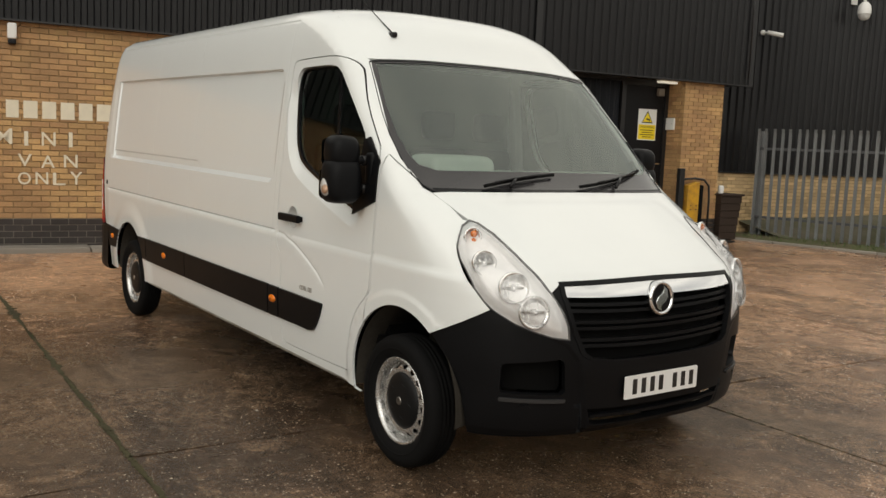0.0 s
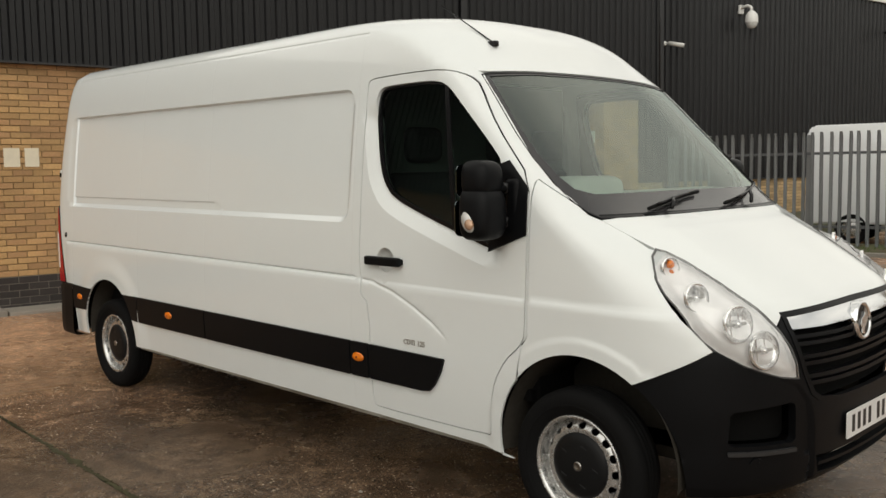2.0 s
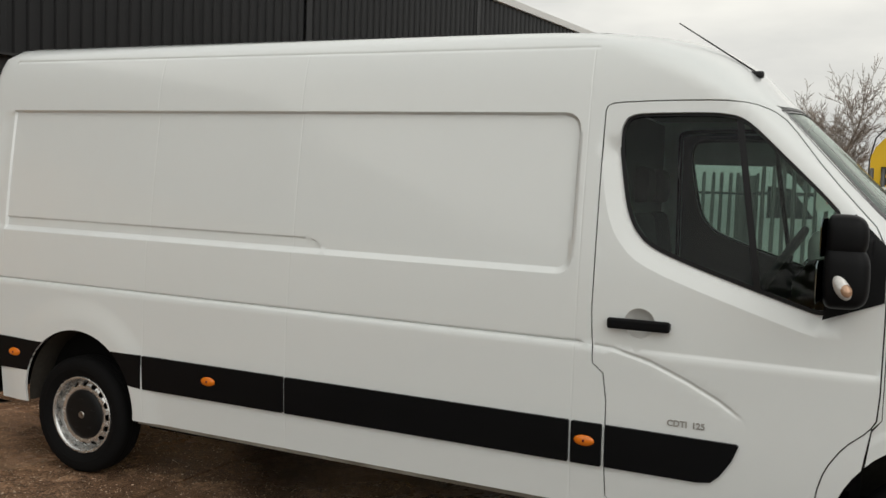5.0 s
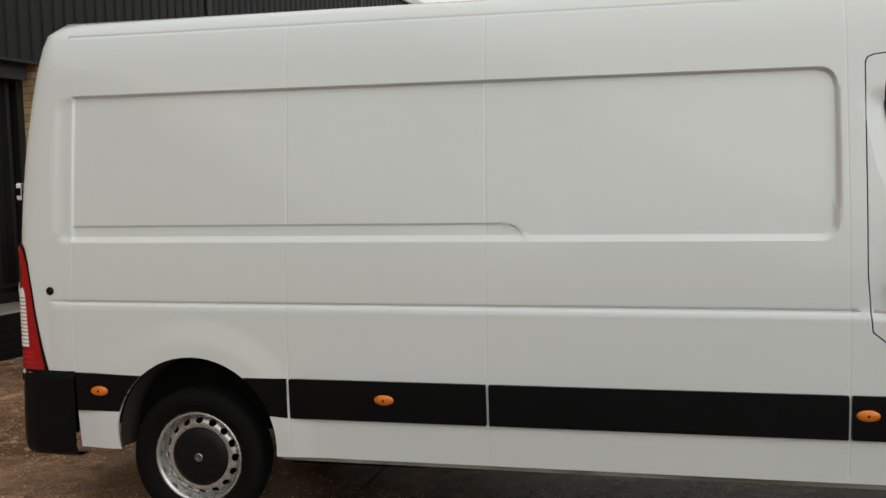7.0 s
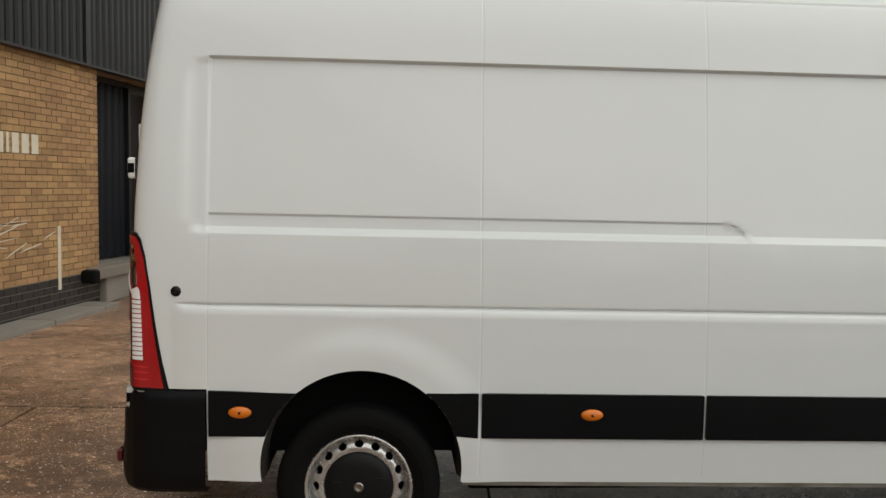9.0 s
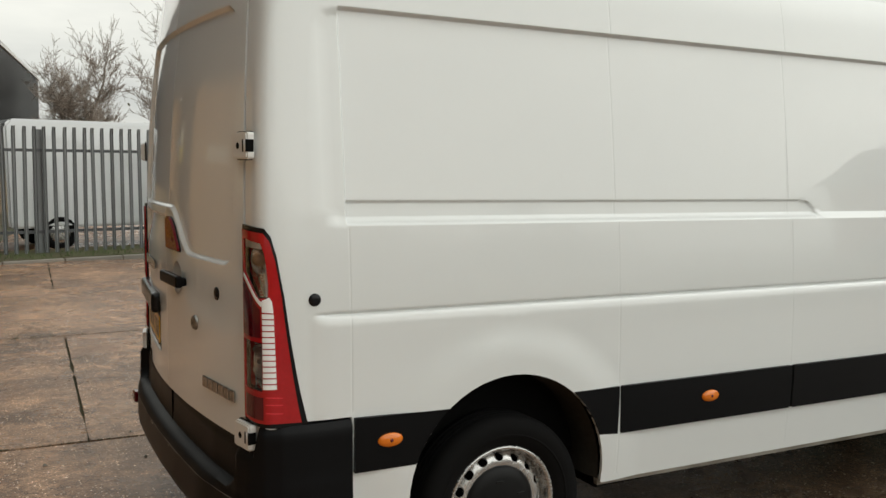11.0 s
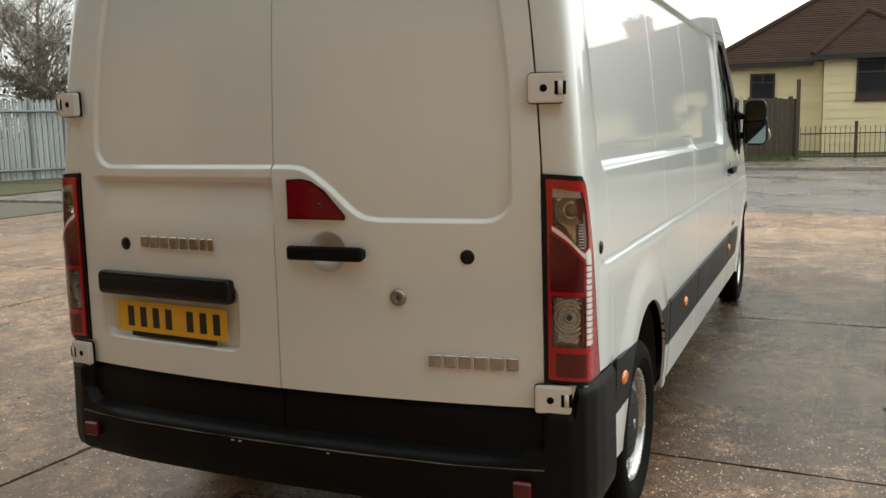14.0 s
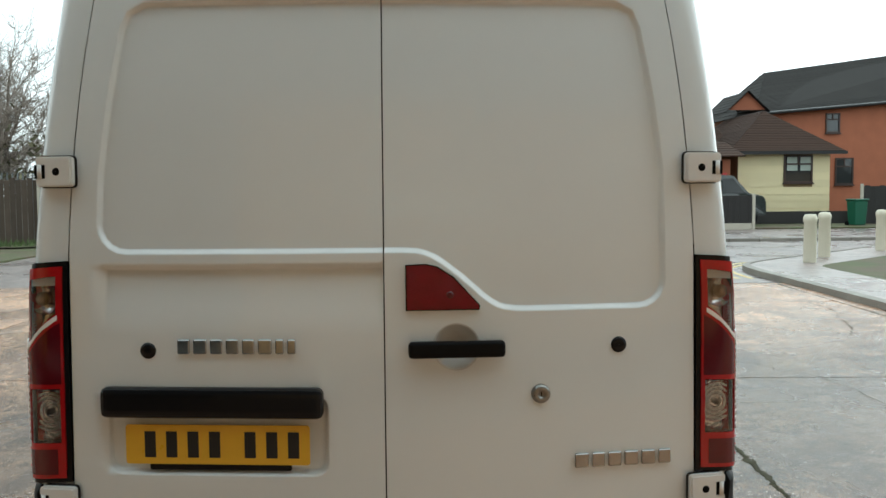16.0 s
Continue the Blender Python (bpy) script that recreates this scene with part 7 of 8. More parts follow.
GATE = pose(2.5, 10.77, 0, 0, 0, F_TURN)
gate = hold("gate", m=GATE, label="grey palisade gate leaf standing against a stout post", category="gate")
part("gate_post", block((2.36, -0.10, 0), (2.64, 0.14, 2.50), 0.008), galvanised, gate)
for k in range(14):
    part("pale", pale, galvanised, gate, "", False, pose(0.06 + k * 0.163, 0, 0.05, 0, rng.uniform(-0.4, 0.4), 0))
for z in (0.42, 1.80):
    part("gate_rail", block((0.0, 0.016, z - 0.028), (2.36, 0.06, z + 0.028)), rail_grey, gate)
board_sign("notice_board", GATE @ pose(1.20, -0.012, 1.76, 90, 0, 0), 0.64, 0.43, "white notice board with red print on the gate")
camera_sign("warning_sign", GATE @ pose(1.90, -0.012, 1.66, 90, 0, 0), 0.42, 0.60, "white and yellow camera warning sign on the gate")

# the single bricks of the stretch of wall that carries the painted words
for a, b, z0, z1 in single:
    brick_piece(a, b, z0, z1, buff_brick)



# ---- vehicles standing off ----
def vehicle(name, profile, windows, wide, wheels, paint_mat, m, label, group=""):
    """A parked vehicle from its side profile (x ahead, z up), its side windows and wheel places."""
    v = hold(name, m=m, label=label, category="van" if "van" in name else "car", group=group)
    bm = bmesh.new()
    n = len(profile)
    tuck = lambda z: 0.10 * max(0.0, (z - 0.95)) ** 1.2
    rings = []
    for y in (-1, 1):
        rings.append([bm.verts.new((x, y * (wide / 2 - tuck(z)), z)) for x, z in profile])
    bm.faces.new(rings[0]), bm.faces.new(rings[1][::-1])
    for k in range(n):
        bm.faces.new((rings[0][k], rings[1][k], rings[1][(k + 1) % n], rings[0][(k + 1) % n]))
    bmesh.ops.recalc_face_normals(bm, faces=bm.faces)
    bmesh.ops.bevel(bm, geom=[e for e in bm.edges], offset=0.045, segments=2, affect="EDGES")
    part("body", bm, paint_mat, v, "", False)
    for pane in windows:
        for y in (-1, 1):
            bm = bmesh.new()
            f = [bm.verts.new((x, y * (wide / 2 - tuck(z) + 0.004), z)) for x, z in pane]
            bm.faces.new(f if y < 0 else f[::-1])
            bmesh.ops.solidify(bm, geom=bm.faces[:], thickness=0.01)
            part("window", bm, house_glass, v)
    for x, r in wheels:
        for y in (-1, 1):
            w = part("wheel", lathe([(0.0005, 0.06), (r * 0.6, 0.06), (r * 0.64, 0.09), (r * 0.93, 0.10), (r, 0.05), (r, -0.08)], 28), rubber, v, "", True, pose(x, y * (wide / 2 - 0.10), r, 90 if y < 0 else -90, 0, 0))
            part("rim", lathe([(0.0005, 0.068), (r * 0.2, 0.066), (r * 0.58, 0.070), (r * 0.60, 0.062)], 24), steel_silver, w, "", True)
    return v


VAN_PROFILE = [(0.0, 0.45), (0.0, 2.45), (0.12, 2.58), (3.9, 2.58), (4.25, 2.40), (4.95, 1.45), (5.75, 1.15), (5.85, 0.45)]
vehicle("van", VAN_PROFILE, [[(3.75, 1.45), (4.75, 1.45), (4.25, 2.10), (3.75, 2.15)]], 2.0, [(0.95, 0.34), (4.85, 0.34)], car_white, pose(-1.25, 14.9, 0.0, 0, 0, 11) @ Matrix.Diagonal((0.92, 0.92, 0.92, 1)), "white panel van parked behind the palisade fence")
CAR_PROFILE = [(0.0, 0.35), (0.02, 0.85), (0.15, 1.02), (0.85, 1.12), (1.55, 1.72), (2.6, 1.78), (3.4, 1.72), (3.62, 1.05), (3.95, 0.95), (3.98, 0.35)]
vehicle("van", [(0.0, 0.4), (0.05, 1.05), (0.9, 1.25), (1.75, 2.05), (4.6, 2.10), (4.72, 0.4)], [[(1.1, 1.3), (2.6, 1.3), (2.6, 1.9), (1.8, 1.92)]], 1.9, [(0.85, 0.36), (3.8, 0.36)], car_white,
        pose(7.4, 18.4, 0.0, 0, 0, 191), "white van parked nose-on behind the palisade fence")
vehicle("car", CAR_PROFILE, [[(1.05, 1.12), (2.1, 1.12), (2.1, 1.62), (1.6, 1.63)], [(2.2, 1.12), (3.45, 1.10), (3.35, 1.60), (2.2, 1.62)]], 1.75, [(0.75, 0.32), (3.2, 0.32)], car_dark,
        pose(31.7, -13.35, 0.12, 0, 0, 101) @ Matrix.Diagonal((0.88, 1.0, 1.12, 1)), "dark green hatchback parked in the bungalow drive")

# feather banner behind the fence
banner = hold("feather_banner", m=pose(4.15, 16.2, 0, 0, 0, -20), label="yellow feather banner with dark bars on a thin pole", category="banner")
part("pole", pipe([(0, 0, 0), (0, 0, 2.6), (0.10, 0, 3.05), (0.32, 0, 3.28), (0.6, 0, 3.30)], 0.015), trim_black, banner)
verts, faces = [], []
for k in range(15):
    z = 0.55 + k * 0.192
    left = 0.02 if z < 2.6 else 0.02 + 0.6 * ((z - 2.6) / 0.68) ** 2
    right = 0.72 + 0.06 * math.sin(k * 0.7)
    verts += [(left, 0.012 * math.sin(k), z), ((left + right) / 2, 0.05 * math.sin(k * 0.6), z), (right, 0.03 * math.cos(k), z)]
    if k:
        i = 3 * k
        faces += [(i - 3, i - 2, i + 1, i), (i - 2, i - 1, i + 2, i + 1)]
part("cloth", quads(verts, faces), flag_yellow, banner, "", True)
for k, z in enumerate((1.2, 1.42, 1.64, 1.86, 2.08, 2.3)):
    part("bar", boxes_mesh([((0.26, -0.062, z), (0.50, -0.052, z + 0.15))]), ink_black, banner)
    part("bar", boxes_mesh([((0.26, 0.052, z), (0.50, 0.062, z + 0.15))]), ink_black, banner)

# ---- across the road: pavement, fences, houses ----
tagged(part("far_pavement", boxes_mesh([((23.12, -60, -0.3), (70, 9.5, 0.07))]), tarmac), "grey pavement across the road", "pavement", kind="structure")
far_kerb = hold("far_kerb", label="pale concrete kerb across the road", category="kerb", kind="structure")
for k in range(60):
    part("kerb_stone", block((23.0, -45 + k * 0.915, -0.2), (23.12, -45 + k * 0.915 + 0.9, 0.085), 0.012), kerb_stone, far_kerb)
garden = tagged(part("garden", boxes_mesh([((29.1, -40, -0.2), (60, 12, 0.12))]), grass_soil), "low front gardens of the houses", "garden", kind="structure")
yard_fence = hold("garden_fence", label="black panel fence between pale concrete posts", category="fence")
posts = [-3.90, -4.78, -6.55, -8.10, -9.22, -10.95, -12.30]
for y in posts:
    part("post", block((28.94, y - 0.055, 0.0), (29.06, y + 0.055, 1.36), 0.012), concrete_post, yard_fence)
for a, b in zip(posts, posts[1:]):
    lo, hi = b + 0.06, a - 0.06
    if abs(a + 8.10) < 0.01:
        g = part("side_gate", block((28.97, lo, 0.12), (29.0, hi, 0.16)), trim_black, yard_fence, "black iron gate")
        for k in range(8):
            part("gate_bar", rod((28.985, lo + 0.05 + k * (hi - lo - 0.1) / 7, 0.1), (28.985, lo + 0.05 + k * (hi - lo - 0.1) / 7, 1.15), 0.012, 6), trim_black, g)
        part("gate_panel", block((28.99, lo, 0.75), (29.01, hi, 1.28)), fence_panel, g)
        continue
    part("gravel_board", block((28.97, lo, 0.0), (29.03, hi, 0.30), 0.006), concrete_post, yard_fence)
    n = 10
    for k in range(n):
        y0 = lo + (hi - lo) * k / n
        part("board", boxes_mesh([((28.975, y0 + 0.004, 0.30), (29.02, y0 + (hi - lo) / n - 0.002, 1.30))]), fence_panel, yard_fence)
iron = hold("iron_fence", label="low iron railing with hoops before the bungalow", category="fence")
for z in (0.22, 0.86):
    part("bar", rod((28.2, -0.75, z), (29.0, -3.85, z), 0.02, 6), trim_black, iron)
for k in range(22):
    f = k / 21
    part("upright", rod((28.2 + 0.8 * f, -0.75 - 3.1 * f, 0.1), (28.2 + 0.8 * f, -0.75 - 3.1 * f, 1.05 + 0.06 * (k % 2)), 0.009, 6), trim_black, iron)
part("stout_post", block((28.55, -2.45, 0.0), (28.65, -2.35, 1.25), 0.01), timber, iron)
part("stout_post", block((28.9, -3.85, 0.0), (29.0, -3.75, 1.35), 0.01), timber, iron)
wood = hold("timber_fence", label="tall dark grey timber fence with concrete posts", category="fence")
wa, wb = Vector((23.8, 13.0, 0.0)), Vector((28.2, -0.66, 0.0))
for k in range(90):
    p, q = wa.lerp(wb, k / 90), wa.lerp(wb, (k + 0.93) / 90)
    part("board", quads([p, q, q + Vector((0, 0, 2.02 + 0.05 * math.sin(k * 2.3))), p + Vector((0, 0, 2.02 + 0.05 * math.sin(k * 2.3)))] + [v + Vector((0.03, 0.01, 0)) for v in (p, q, q + Vector((0, 0, 2.0)), p + Vector((0, 0, 2.0)))],
                        [(0, 1, 2, 3), (7, 6, 5, 4), (3, 2, 6, 7), (0, 3, 7, 4), (1, 5, 6, 2)]), timber, wood)
for k in range(9):
    p = wa.lerp(wb, k / 8)
    part("post", block((p.x - 0.12, p.y - 0.06, 0), (p.x - 0.01, p.y + 0.06, 2.12 if k < 8 else 2.6), 0.01), concrete_post if k < 8 else timber, wood)
strip = [wa + Vector((-0.1, 0, 0.085)), wb + Vector((-0.1, 0, 0.085)), wb + Vector((-1.9, -0.5, 0.078)), wa + Vector((-1.7, -0.5, 0.078))]
tagged(part("fence_verge", quads([strip[0].lerp(strip[1], k / 30) if e == 0 else strip[3].lerp(strip[2], k / 30) + Vector((0.25 * math.sin(k * 1.7), 0, 0)) for k in range(31) for e in (0, 1)], [(2 * k, 2 * k + 1, 2 * k + 3, 2 * k + 2) for k in range(30)]), grass_soil),
       "strip of rough grass before the timber fence", "grass", kind="structure")
verts, faces = [], []
for k in range(2600):
    q = wa.lerp(wb, rng.random()) + Vector((-rng.uniform(0.05, 1.7), rng.uniform(-0.2, 0.2), 0.08))
    h, a = rng.uniform(0.05, 0.20), rng.uniform(0, 6.28)
    i = len(verts)
    verts += [q + Vector((0.02 * math.cos(a), 0.02 * math.sin(a), 0)), q - Vector((0.02 * math.cos(a), 0.02 * math.sin(a), 0)), q + Vector((rng.gauss(0, 0.3) * h, rng.gauss(0, 0.3) * h, h))]
    faces.append((i, i + 1, i + 2))
tagged(part("grass_tufts", quads(verts, faces), grass_green), "tufts of rough grass before the timber fence", "grass", kind="stuff")
tagged(part("rubble_heap", boxes_mesh([((26.2 + rng.uniform(-0.8, 0.8), 2.4 + rng.uniform(-1.6, 1.6), 0.0), (26.9 + rng.uniform(-0.3, 0.4), 3.2 + rng.uniform(-0.5, 0.6), rng.uniform(0.2, 0.5))) for _ in range(14)]), pale_timber), "heap of old timber and rubble by the fence", "rubble", kind="stuff")
pole = hold("lamp_post", m=pose(27.2, 5.85, 0.0), label="tall grey steel lamp post", category="lamp post")
part("shaft", rod((0, 0, 0), (0, 0, 8.0), 0.11, 14, 0.07), sheet_grey, pole, "", True)
part("base", rod((0, 0, 0), (0, 0, 1.2), 0.15, 14), sheet_grey, pole, "", True)


def gable_tiles(name, corners, mat, parent, rows=16):
    """A tiled slope over four corners (eaves a, b; top c, d), in courses that step like tiles."""
    a, b, c, d = (Vector(p) for p in corners)
    n = (b - a).cross(d - a).normalized()
    if n.z < 0:
        n = -n
    slope = part(name, quads([p - n * 0.03 for p in (a, b, c, d)], [(0, 1, 2, 3)]), mat, parent)
    for r in range(rows):
        f0, f1 = r / rows, (r + 1) / rows
        p0, p1, q0, q1 = a.lerp(d, f0), b.lerp(c, f0), a.lerp(d, f1), b.lerp(c, f1)
        verts = [p0 + n * 0.024, p1 + n * 0.024, q1 + n * 0.008, q0 + n * 0.008, p0 - n * 0.02, p1 - n * 0.02]
        part("tile_course", quads(verts, [(0, 1, 2, 3), (4, 5, 1, 0)]), mat, slope)
    return slope


def boards(x, y0, y1, z0, z1, parent, holes=(), pitch=0.30):
    """Wide cream boards across a house front at x, broken at the windows (y0, y1, z0, z1)."""
    z = z0
    while z < z1 - 0.02:
        top = min(z + pitch, z1)
        cuts = [(y0, y1)]
        for hy0, hy1, hz0, hz1 in holes:
            if hz0 < top - 0.02 and hz1 > z + 0.02:
                cuts = [c for a, b in cuts for c in ((a, min(b, hy0)), (max(a, hy1), b)) if c[1] - c[0] > 0.01]
        for a, b in cuts:
            part("board", quads([(x - 0.030, a, z), (x - 0.030, b, z), (x - 0.012, b, top), (x - 0.012, a, top), (x, a, z), (x, b, z)], [(1, 0, 3, 2), (0, 1, 5, 4)]), cream_render, parent)
        z = top


def house_window(name, x, y0, y1, z0, z1, parent, panes=3, drapes=False):
    w = hold(name, parent)
    part("pane", boxes_mesh([((x + 0.03, y0, z0), (x + 0.05, y1, z1))]), house_glass, w)
    t = 0.07
    bars = [((x - 0.02, y0, z0), (x + 0.04, y0 + t, z1)), ((x - 0.02, y1 - t, z0), (x + 0.04, y1, z1)), ((x - 0.021, y0, z0), (x + 0.04, y1, z0 + t)), ((x - 0.021, y0, z1 - t), (x + 0.04, y1, z1))]
    mid = z0 + (z1 - z0) * 0.68
    bars.append(((x - 0.019, y0 + t, mid - 0.03), (x + 0.038, y1 - t, mid + 0.03)))
    for k in range(1, panes):
        y = y0 + (y1 - y0) * k / panes
        bars.append(((x - 0.0195, y - 0.03, z0 + t if panes == 3 else mid), (x + 0.037, y + 0.03, z1 - t)))
    for lo, hi in bars:
        part("window_frame", boxes_mesh([(lo, hi)]), dark_frame, w)
    part("window_sill", boxes_mesh([((x - 0.07, y0 - 0.04, z0 - 0.06), (x + 0.02, y1 + 0.04, z0))]), dark_frame, w)
    if drapes:
        for y in (y0 + t, (y0 + y1) / 2 + 0.02):
            part("curtain", boxes_mesh([((x + 0.024, y, z0 + 0.5), (x + 0.029, y + (y1 - y0) * 0.36, z1 - t))]), curtain, w)


house = hold("house", label="cream boarded bungalow with a brown tiled hipped roof", category="house")
# main range: front at x = 33.5, wing front at x = 31.5
EAVE, FLOOR = 3.36, 0.12
win_main = [(-7.55, -5.88, 1.93, 3.18), (-10.80, -9.40, 1.93, 3.10)]
win_wing = [(-4.24, -2.40, 1.95, 3.33)]
part("wall", boxes_mesh([((33.5, -11.3, FLOOR), (41.5, 2.6, EAVE)), ((31.5, -5.35, FLOOR), (33.5, -1.36, EAVE + 0.1))]), mortar, house)
boards(33.5, -11.3, -5.36, FLOOR, EAVE, house, win_main)
boards(31.5, -5.35, -1.36, FLOOR, EAVE + 0.1, house, win_wing)
# the wing's outer side, and the main range beyond it
for k in range(11):
    z0, z1 = FLOOR + k * 0.30, min(FLOOR + k * 0.30 + 0.30, EAVE + 0.1)
    part("board", quads([(31.48, -1.33, z0), (33.5, -1.33, z0), (33.5, -1.348, z1), (31.48, -1.348, z1)], [(1, 0, 3, 2)]), cream_render, house)
    part("board", quads([(33.47, -1.36, z0), (33.47, 2.6, z0), (33.488, 2.6, z1), (33.488, -1.36, z1)], [(1, 0, 3, 2)]), cream_render, house)
house_window("window", 33.45, *win_main[0], house, 2)
house_window("window", 33.45, *win_main[1], house, 3, True)
house_window("window", 31.45, *win_wing[0], house, 2)
house_window("window", 33.43, 0.35, 1.25, 2.0, 3.05, house, 2)
R0, R1, RZ = (37.5, -2.2, 6.75), (37.5, -11.0, 6.45), 6.75
ez = EAVE + 0.06
gable_tiles("roof_slope", ((33.1, 3.0, ez), (33.1, -12.0, ez), R1, R0), roof_tile, house, 36)
gable_tiles("roof_slope", ((41.9, 3.0, ez), (33.1, 3.0, ez), R0, R0), roof_tile, house, 36)
gable_tiles("roof_slope", ((33.1, -12.0, ez), (38.5, -14.6, ez), R1, R1), roof_tile, house, 36)
gable_tiles("roof_slope", ((41.9, -12.0, ez), (41.9, 3.0, ez), R0, R1), roof_tile, house, 36)
wz = EAVE + 0.14
apex = (33.4, -2.72, 5.15)
gable_tiles("wing_slope", ((31.1, -1.0, wz), (31.1, -5.65, wz), apex, apex), roof_tile, house, 22)
gable_tiles("wing_slope", ((31.1, -5.65, wz), (34.4, -5.65, wz + 0.35), (36.0, -2.72, 5.2), apex), roof_tile, house, 22)
gable_tiles("wing_slope", ((34.4, -1.0, wz + 0.35), (31.1, -1.0, wz), apex, (36.0, -2.72, 5.2)), roof_tile, house, 22)
for a, b in (((33.1, -1.0), (33.1, 3.0)), ((33.1, -12.0), (33.1, -5.65))):
    part("gutter", boxes_mesh([((a[0] - 0.10, min(a[1], b[1]), ez - 0.16), (a[0] + 0.05, max(a[1], b[1]), ez + 0.0))]), trim_black, house)
part("gutter", boxes_mesh([((31.0, -5.7, wz - 0.16), (31.15, -0.95, wz))]), trim_black, house)
for p, q in ((R0, R1), ((33.1, 3.0, ez), R0), (apex, (31.1, -1.0, wz)), (apex, (31.1, -5.65, wz)), ((33.1, -12.0, ez), R1)):
    part("ridge_tiles", rod(Vector(p) + Vector((0, 0, 0.03)), Vector(q) + Vector((0, 0, 0.03)), 0.11, 8), roof_tile, house)
stack = part("chimney", block((37.0, -7.48, 5.9), (38.0, -6.36, 7.30), 0.01), red_brick, house, "red brick chimney stack")
part("cap", block((36.93, -7.55, 7.30), (38.07, -6.29, 7.44), 0.01), red_brick, stack)
for y in (-7.2, -6.65):
    part("pot", lathe([(0.12, 0.0), (0.10, 0.2), (0.11, 0.22), (0.0005, 0.22)], 14), timber, stack, "", True, pose(37.5, y, 7.44))
part("flashing", block((36.7, -7.7, 6.36), (37.05, -6.2, 6.42)), concrete_post, stack)
mast = part("aerial_mast", rod((37.4, -6.9, 7.3), (37.4, -6.9, 9.0), 0.018, 6), galvanised, house)
for k in range(5):
    part("aerial_rod", rod((37.4, -7.05 - 0.12 * k, 8.92 - 0.01 * k), (37.4, -7.06 - 0.12 * k, 9.12 - 0.01 * k), 0.008, 5), galvanised, mast)
part("aerial_boom", rod((37.4, -6.8, 9.0), (37.4, -7.7, 9.0), 0.012, 5), galvanised, mast)
for y, z in ((-4.88, 2.62), (-5.15, 2.35)):
    b = bmesh.new()
    bmesh.ops.create_icosphere(b, subdivisions=2, radius=0.17)
    for v in b.verts:
        v.co *= 1 + 0.35 * noise.noise(v.co * 9)
    part("hanging_basket", b, timber, house, "", False, pose(31.32, y, z))
part("corner_lamp", block((31.35, -5.45, 3.05), (31.5, -5.33, 3.25), 0.01), cam_white, house)
# porch between the two ranges
porch = part("porch", boxes_mesh([((32.9, -12.8, FLOOR), (38.0, -11.3, 2.75))]), red_brick, house, "brick porch with a red door")
part("red_door", block((32.86, -12.66, FLOOR), (32.9, -12.05, 2.2)), sign_red, porch)
part("porch_window", boxes_mesh([((32.87, -11.95, 1.2), (32.9, -11.4, 2.3))]), house_glass, porch)
gable_tiles("porch_roof", ((32.3, -11.1, 2.85), (32.3, -13.2, 2.85), (34.2, -13.0, 3.5), (34.2, -11.4, 3.5)), roof_tile, porch, 6)
part("side_hoarding", quads([(29.6, -7.35, 0.1), (31.3, -7.35, 0.1), (31.3, -7.35, 2.05), (29.6, -8.85, 1.25), (29.6, -8.85, 0.1)], [(0, 1, 2), (0, 2, 3), (0, 3, 4)]), fence_panel, house)

house_2 = hold("house", label="cream bungalow wing with a brown hipped tiled roof", category="house")
part("wall", boxes_mesh([((34.0, -17.38, 0.1), (41.0, -13.5, 3.05))]), mortar, house_2)
win_2 = [(-16.64, -15.42, 1.78, 2.92)]
boards(34.0, -17.38, -13.5, 0.1, 3.05, house_2, win_2)
house_window("window", 33.95, *win_2[0], house_2, 2, True)
top2 = (36.2, -15.4, 4.95)
gable_tiles("roof_slope", ((33.6, -13.0, 3.08), (33.6, -17.85, 3.08), top2, top2), roof_tile, house_2, 24)
gable_tiles("roof_slope", ((33.6, -17.85, 3.08), (42, -17.85, 3.08), (41, -15.4, 4.95), top2), roof_tile, house_2, 24)
gable_tiles("roof_slope", ((42, -13.0, 3.08), (33.6, -13.0, 3.08), top2, (41, -15.4, 4.95)), roof_tile, house_2, 24)
gable_tiles("roof_slope", ((36.5, -11.0, 3.1), (36.5, -14.5, 3.1), (40, -13.5, 5.6), (40, -11.0, 6.0)), roof_tile, house_2, 24)
part("gutter", boxes_mesh([((33.5, -17.9, 2.95), (33.66, -12.95, 3.08))]), trim_black, house_2)
part("front_rail", boxes_mesh([((32.6, -18.0, 0.1), (32.66, -13.2, 0.62))]), fence_panel, house_2)

house_3 = hold("house", label="two-storey red brick house with a dark grey tiled roof", category="house")
part("wall", quads([(40.0, -32.0, 0.1), (40.0, -16.9, 0.1), (40.0, -16.9, 5.40), (40.0, -32.0, 6.62), (48.0, -32.0, 0.1), (48.0, -16.9, 0.1), (48.0, -16.9, 5.40), (48.0, -32.0, 6.62)], [(0, 1, 2, 3), (5, 4, 7, 6), (1, 5, 6, 2), (4, 0, 3, 7), (3, 2, 6, 7)]), red_brick, house_3)
gable_tiles("roof_slope", ((39.6, -16.4, 5.15), (39.6, -32.5, 6.45), (44.0, -32.5, 9.45), (44.0, -18.4, 7.6)), grey_tile, house_3, 34)
gable_tiles("roof_slope", ((48.2, -16.4, 5.15), (39.6, -16.4, 5.15), (44.0, -18.4, 7.6), (44.0, -18.4, 7.6)), grey_tile, house_3, 12)
part("front_gable", quads([(39.7, -15.0, 5.3), (39.7, -16.9, 5.3), (39.7, -15.95, 6.15)], [(0, 1, 2)]), red_brick, house_3)
gable_tiles("gable_slope", ((39.5, -14.9, 5.2), (43, -14.9, 5.2), (43, -15.95, 6.2), (39.5, -15.95, 6.2)), grey_tile, house_3, 6)
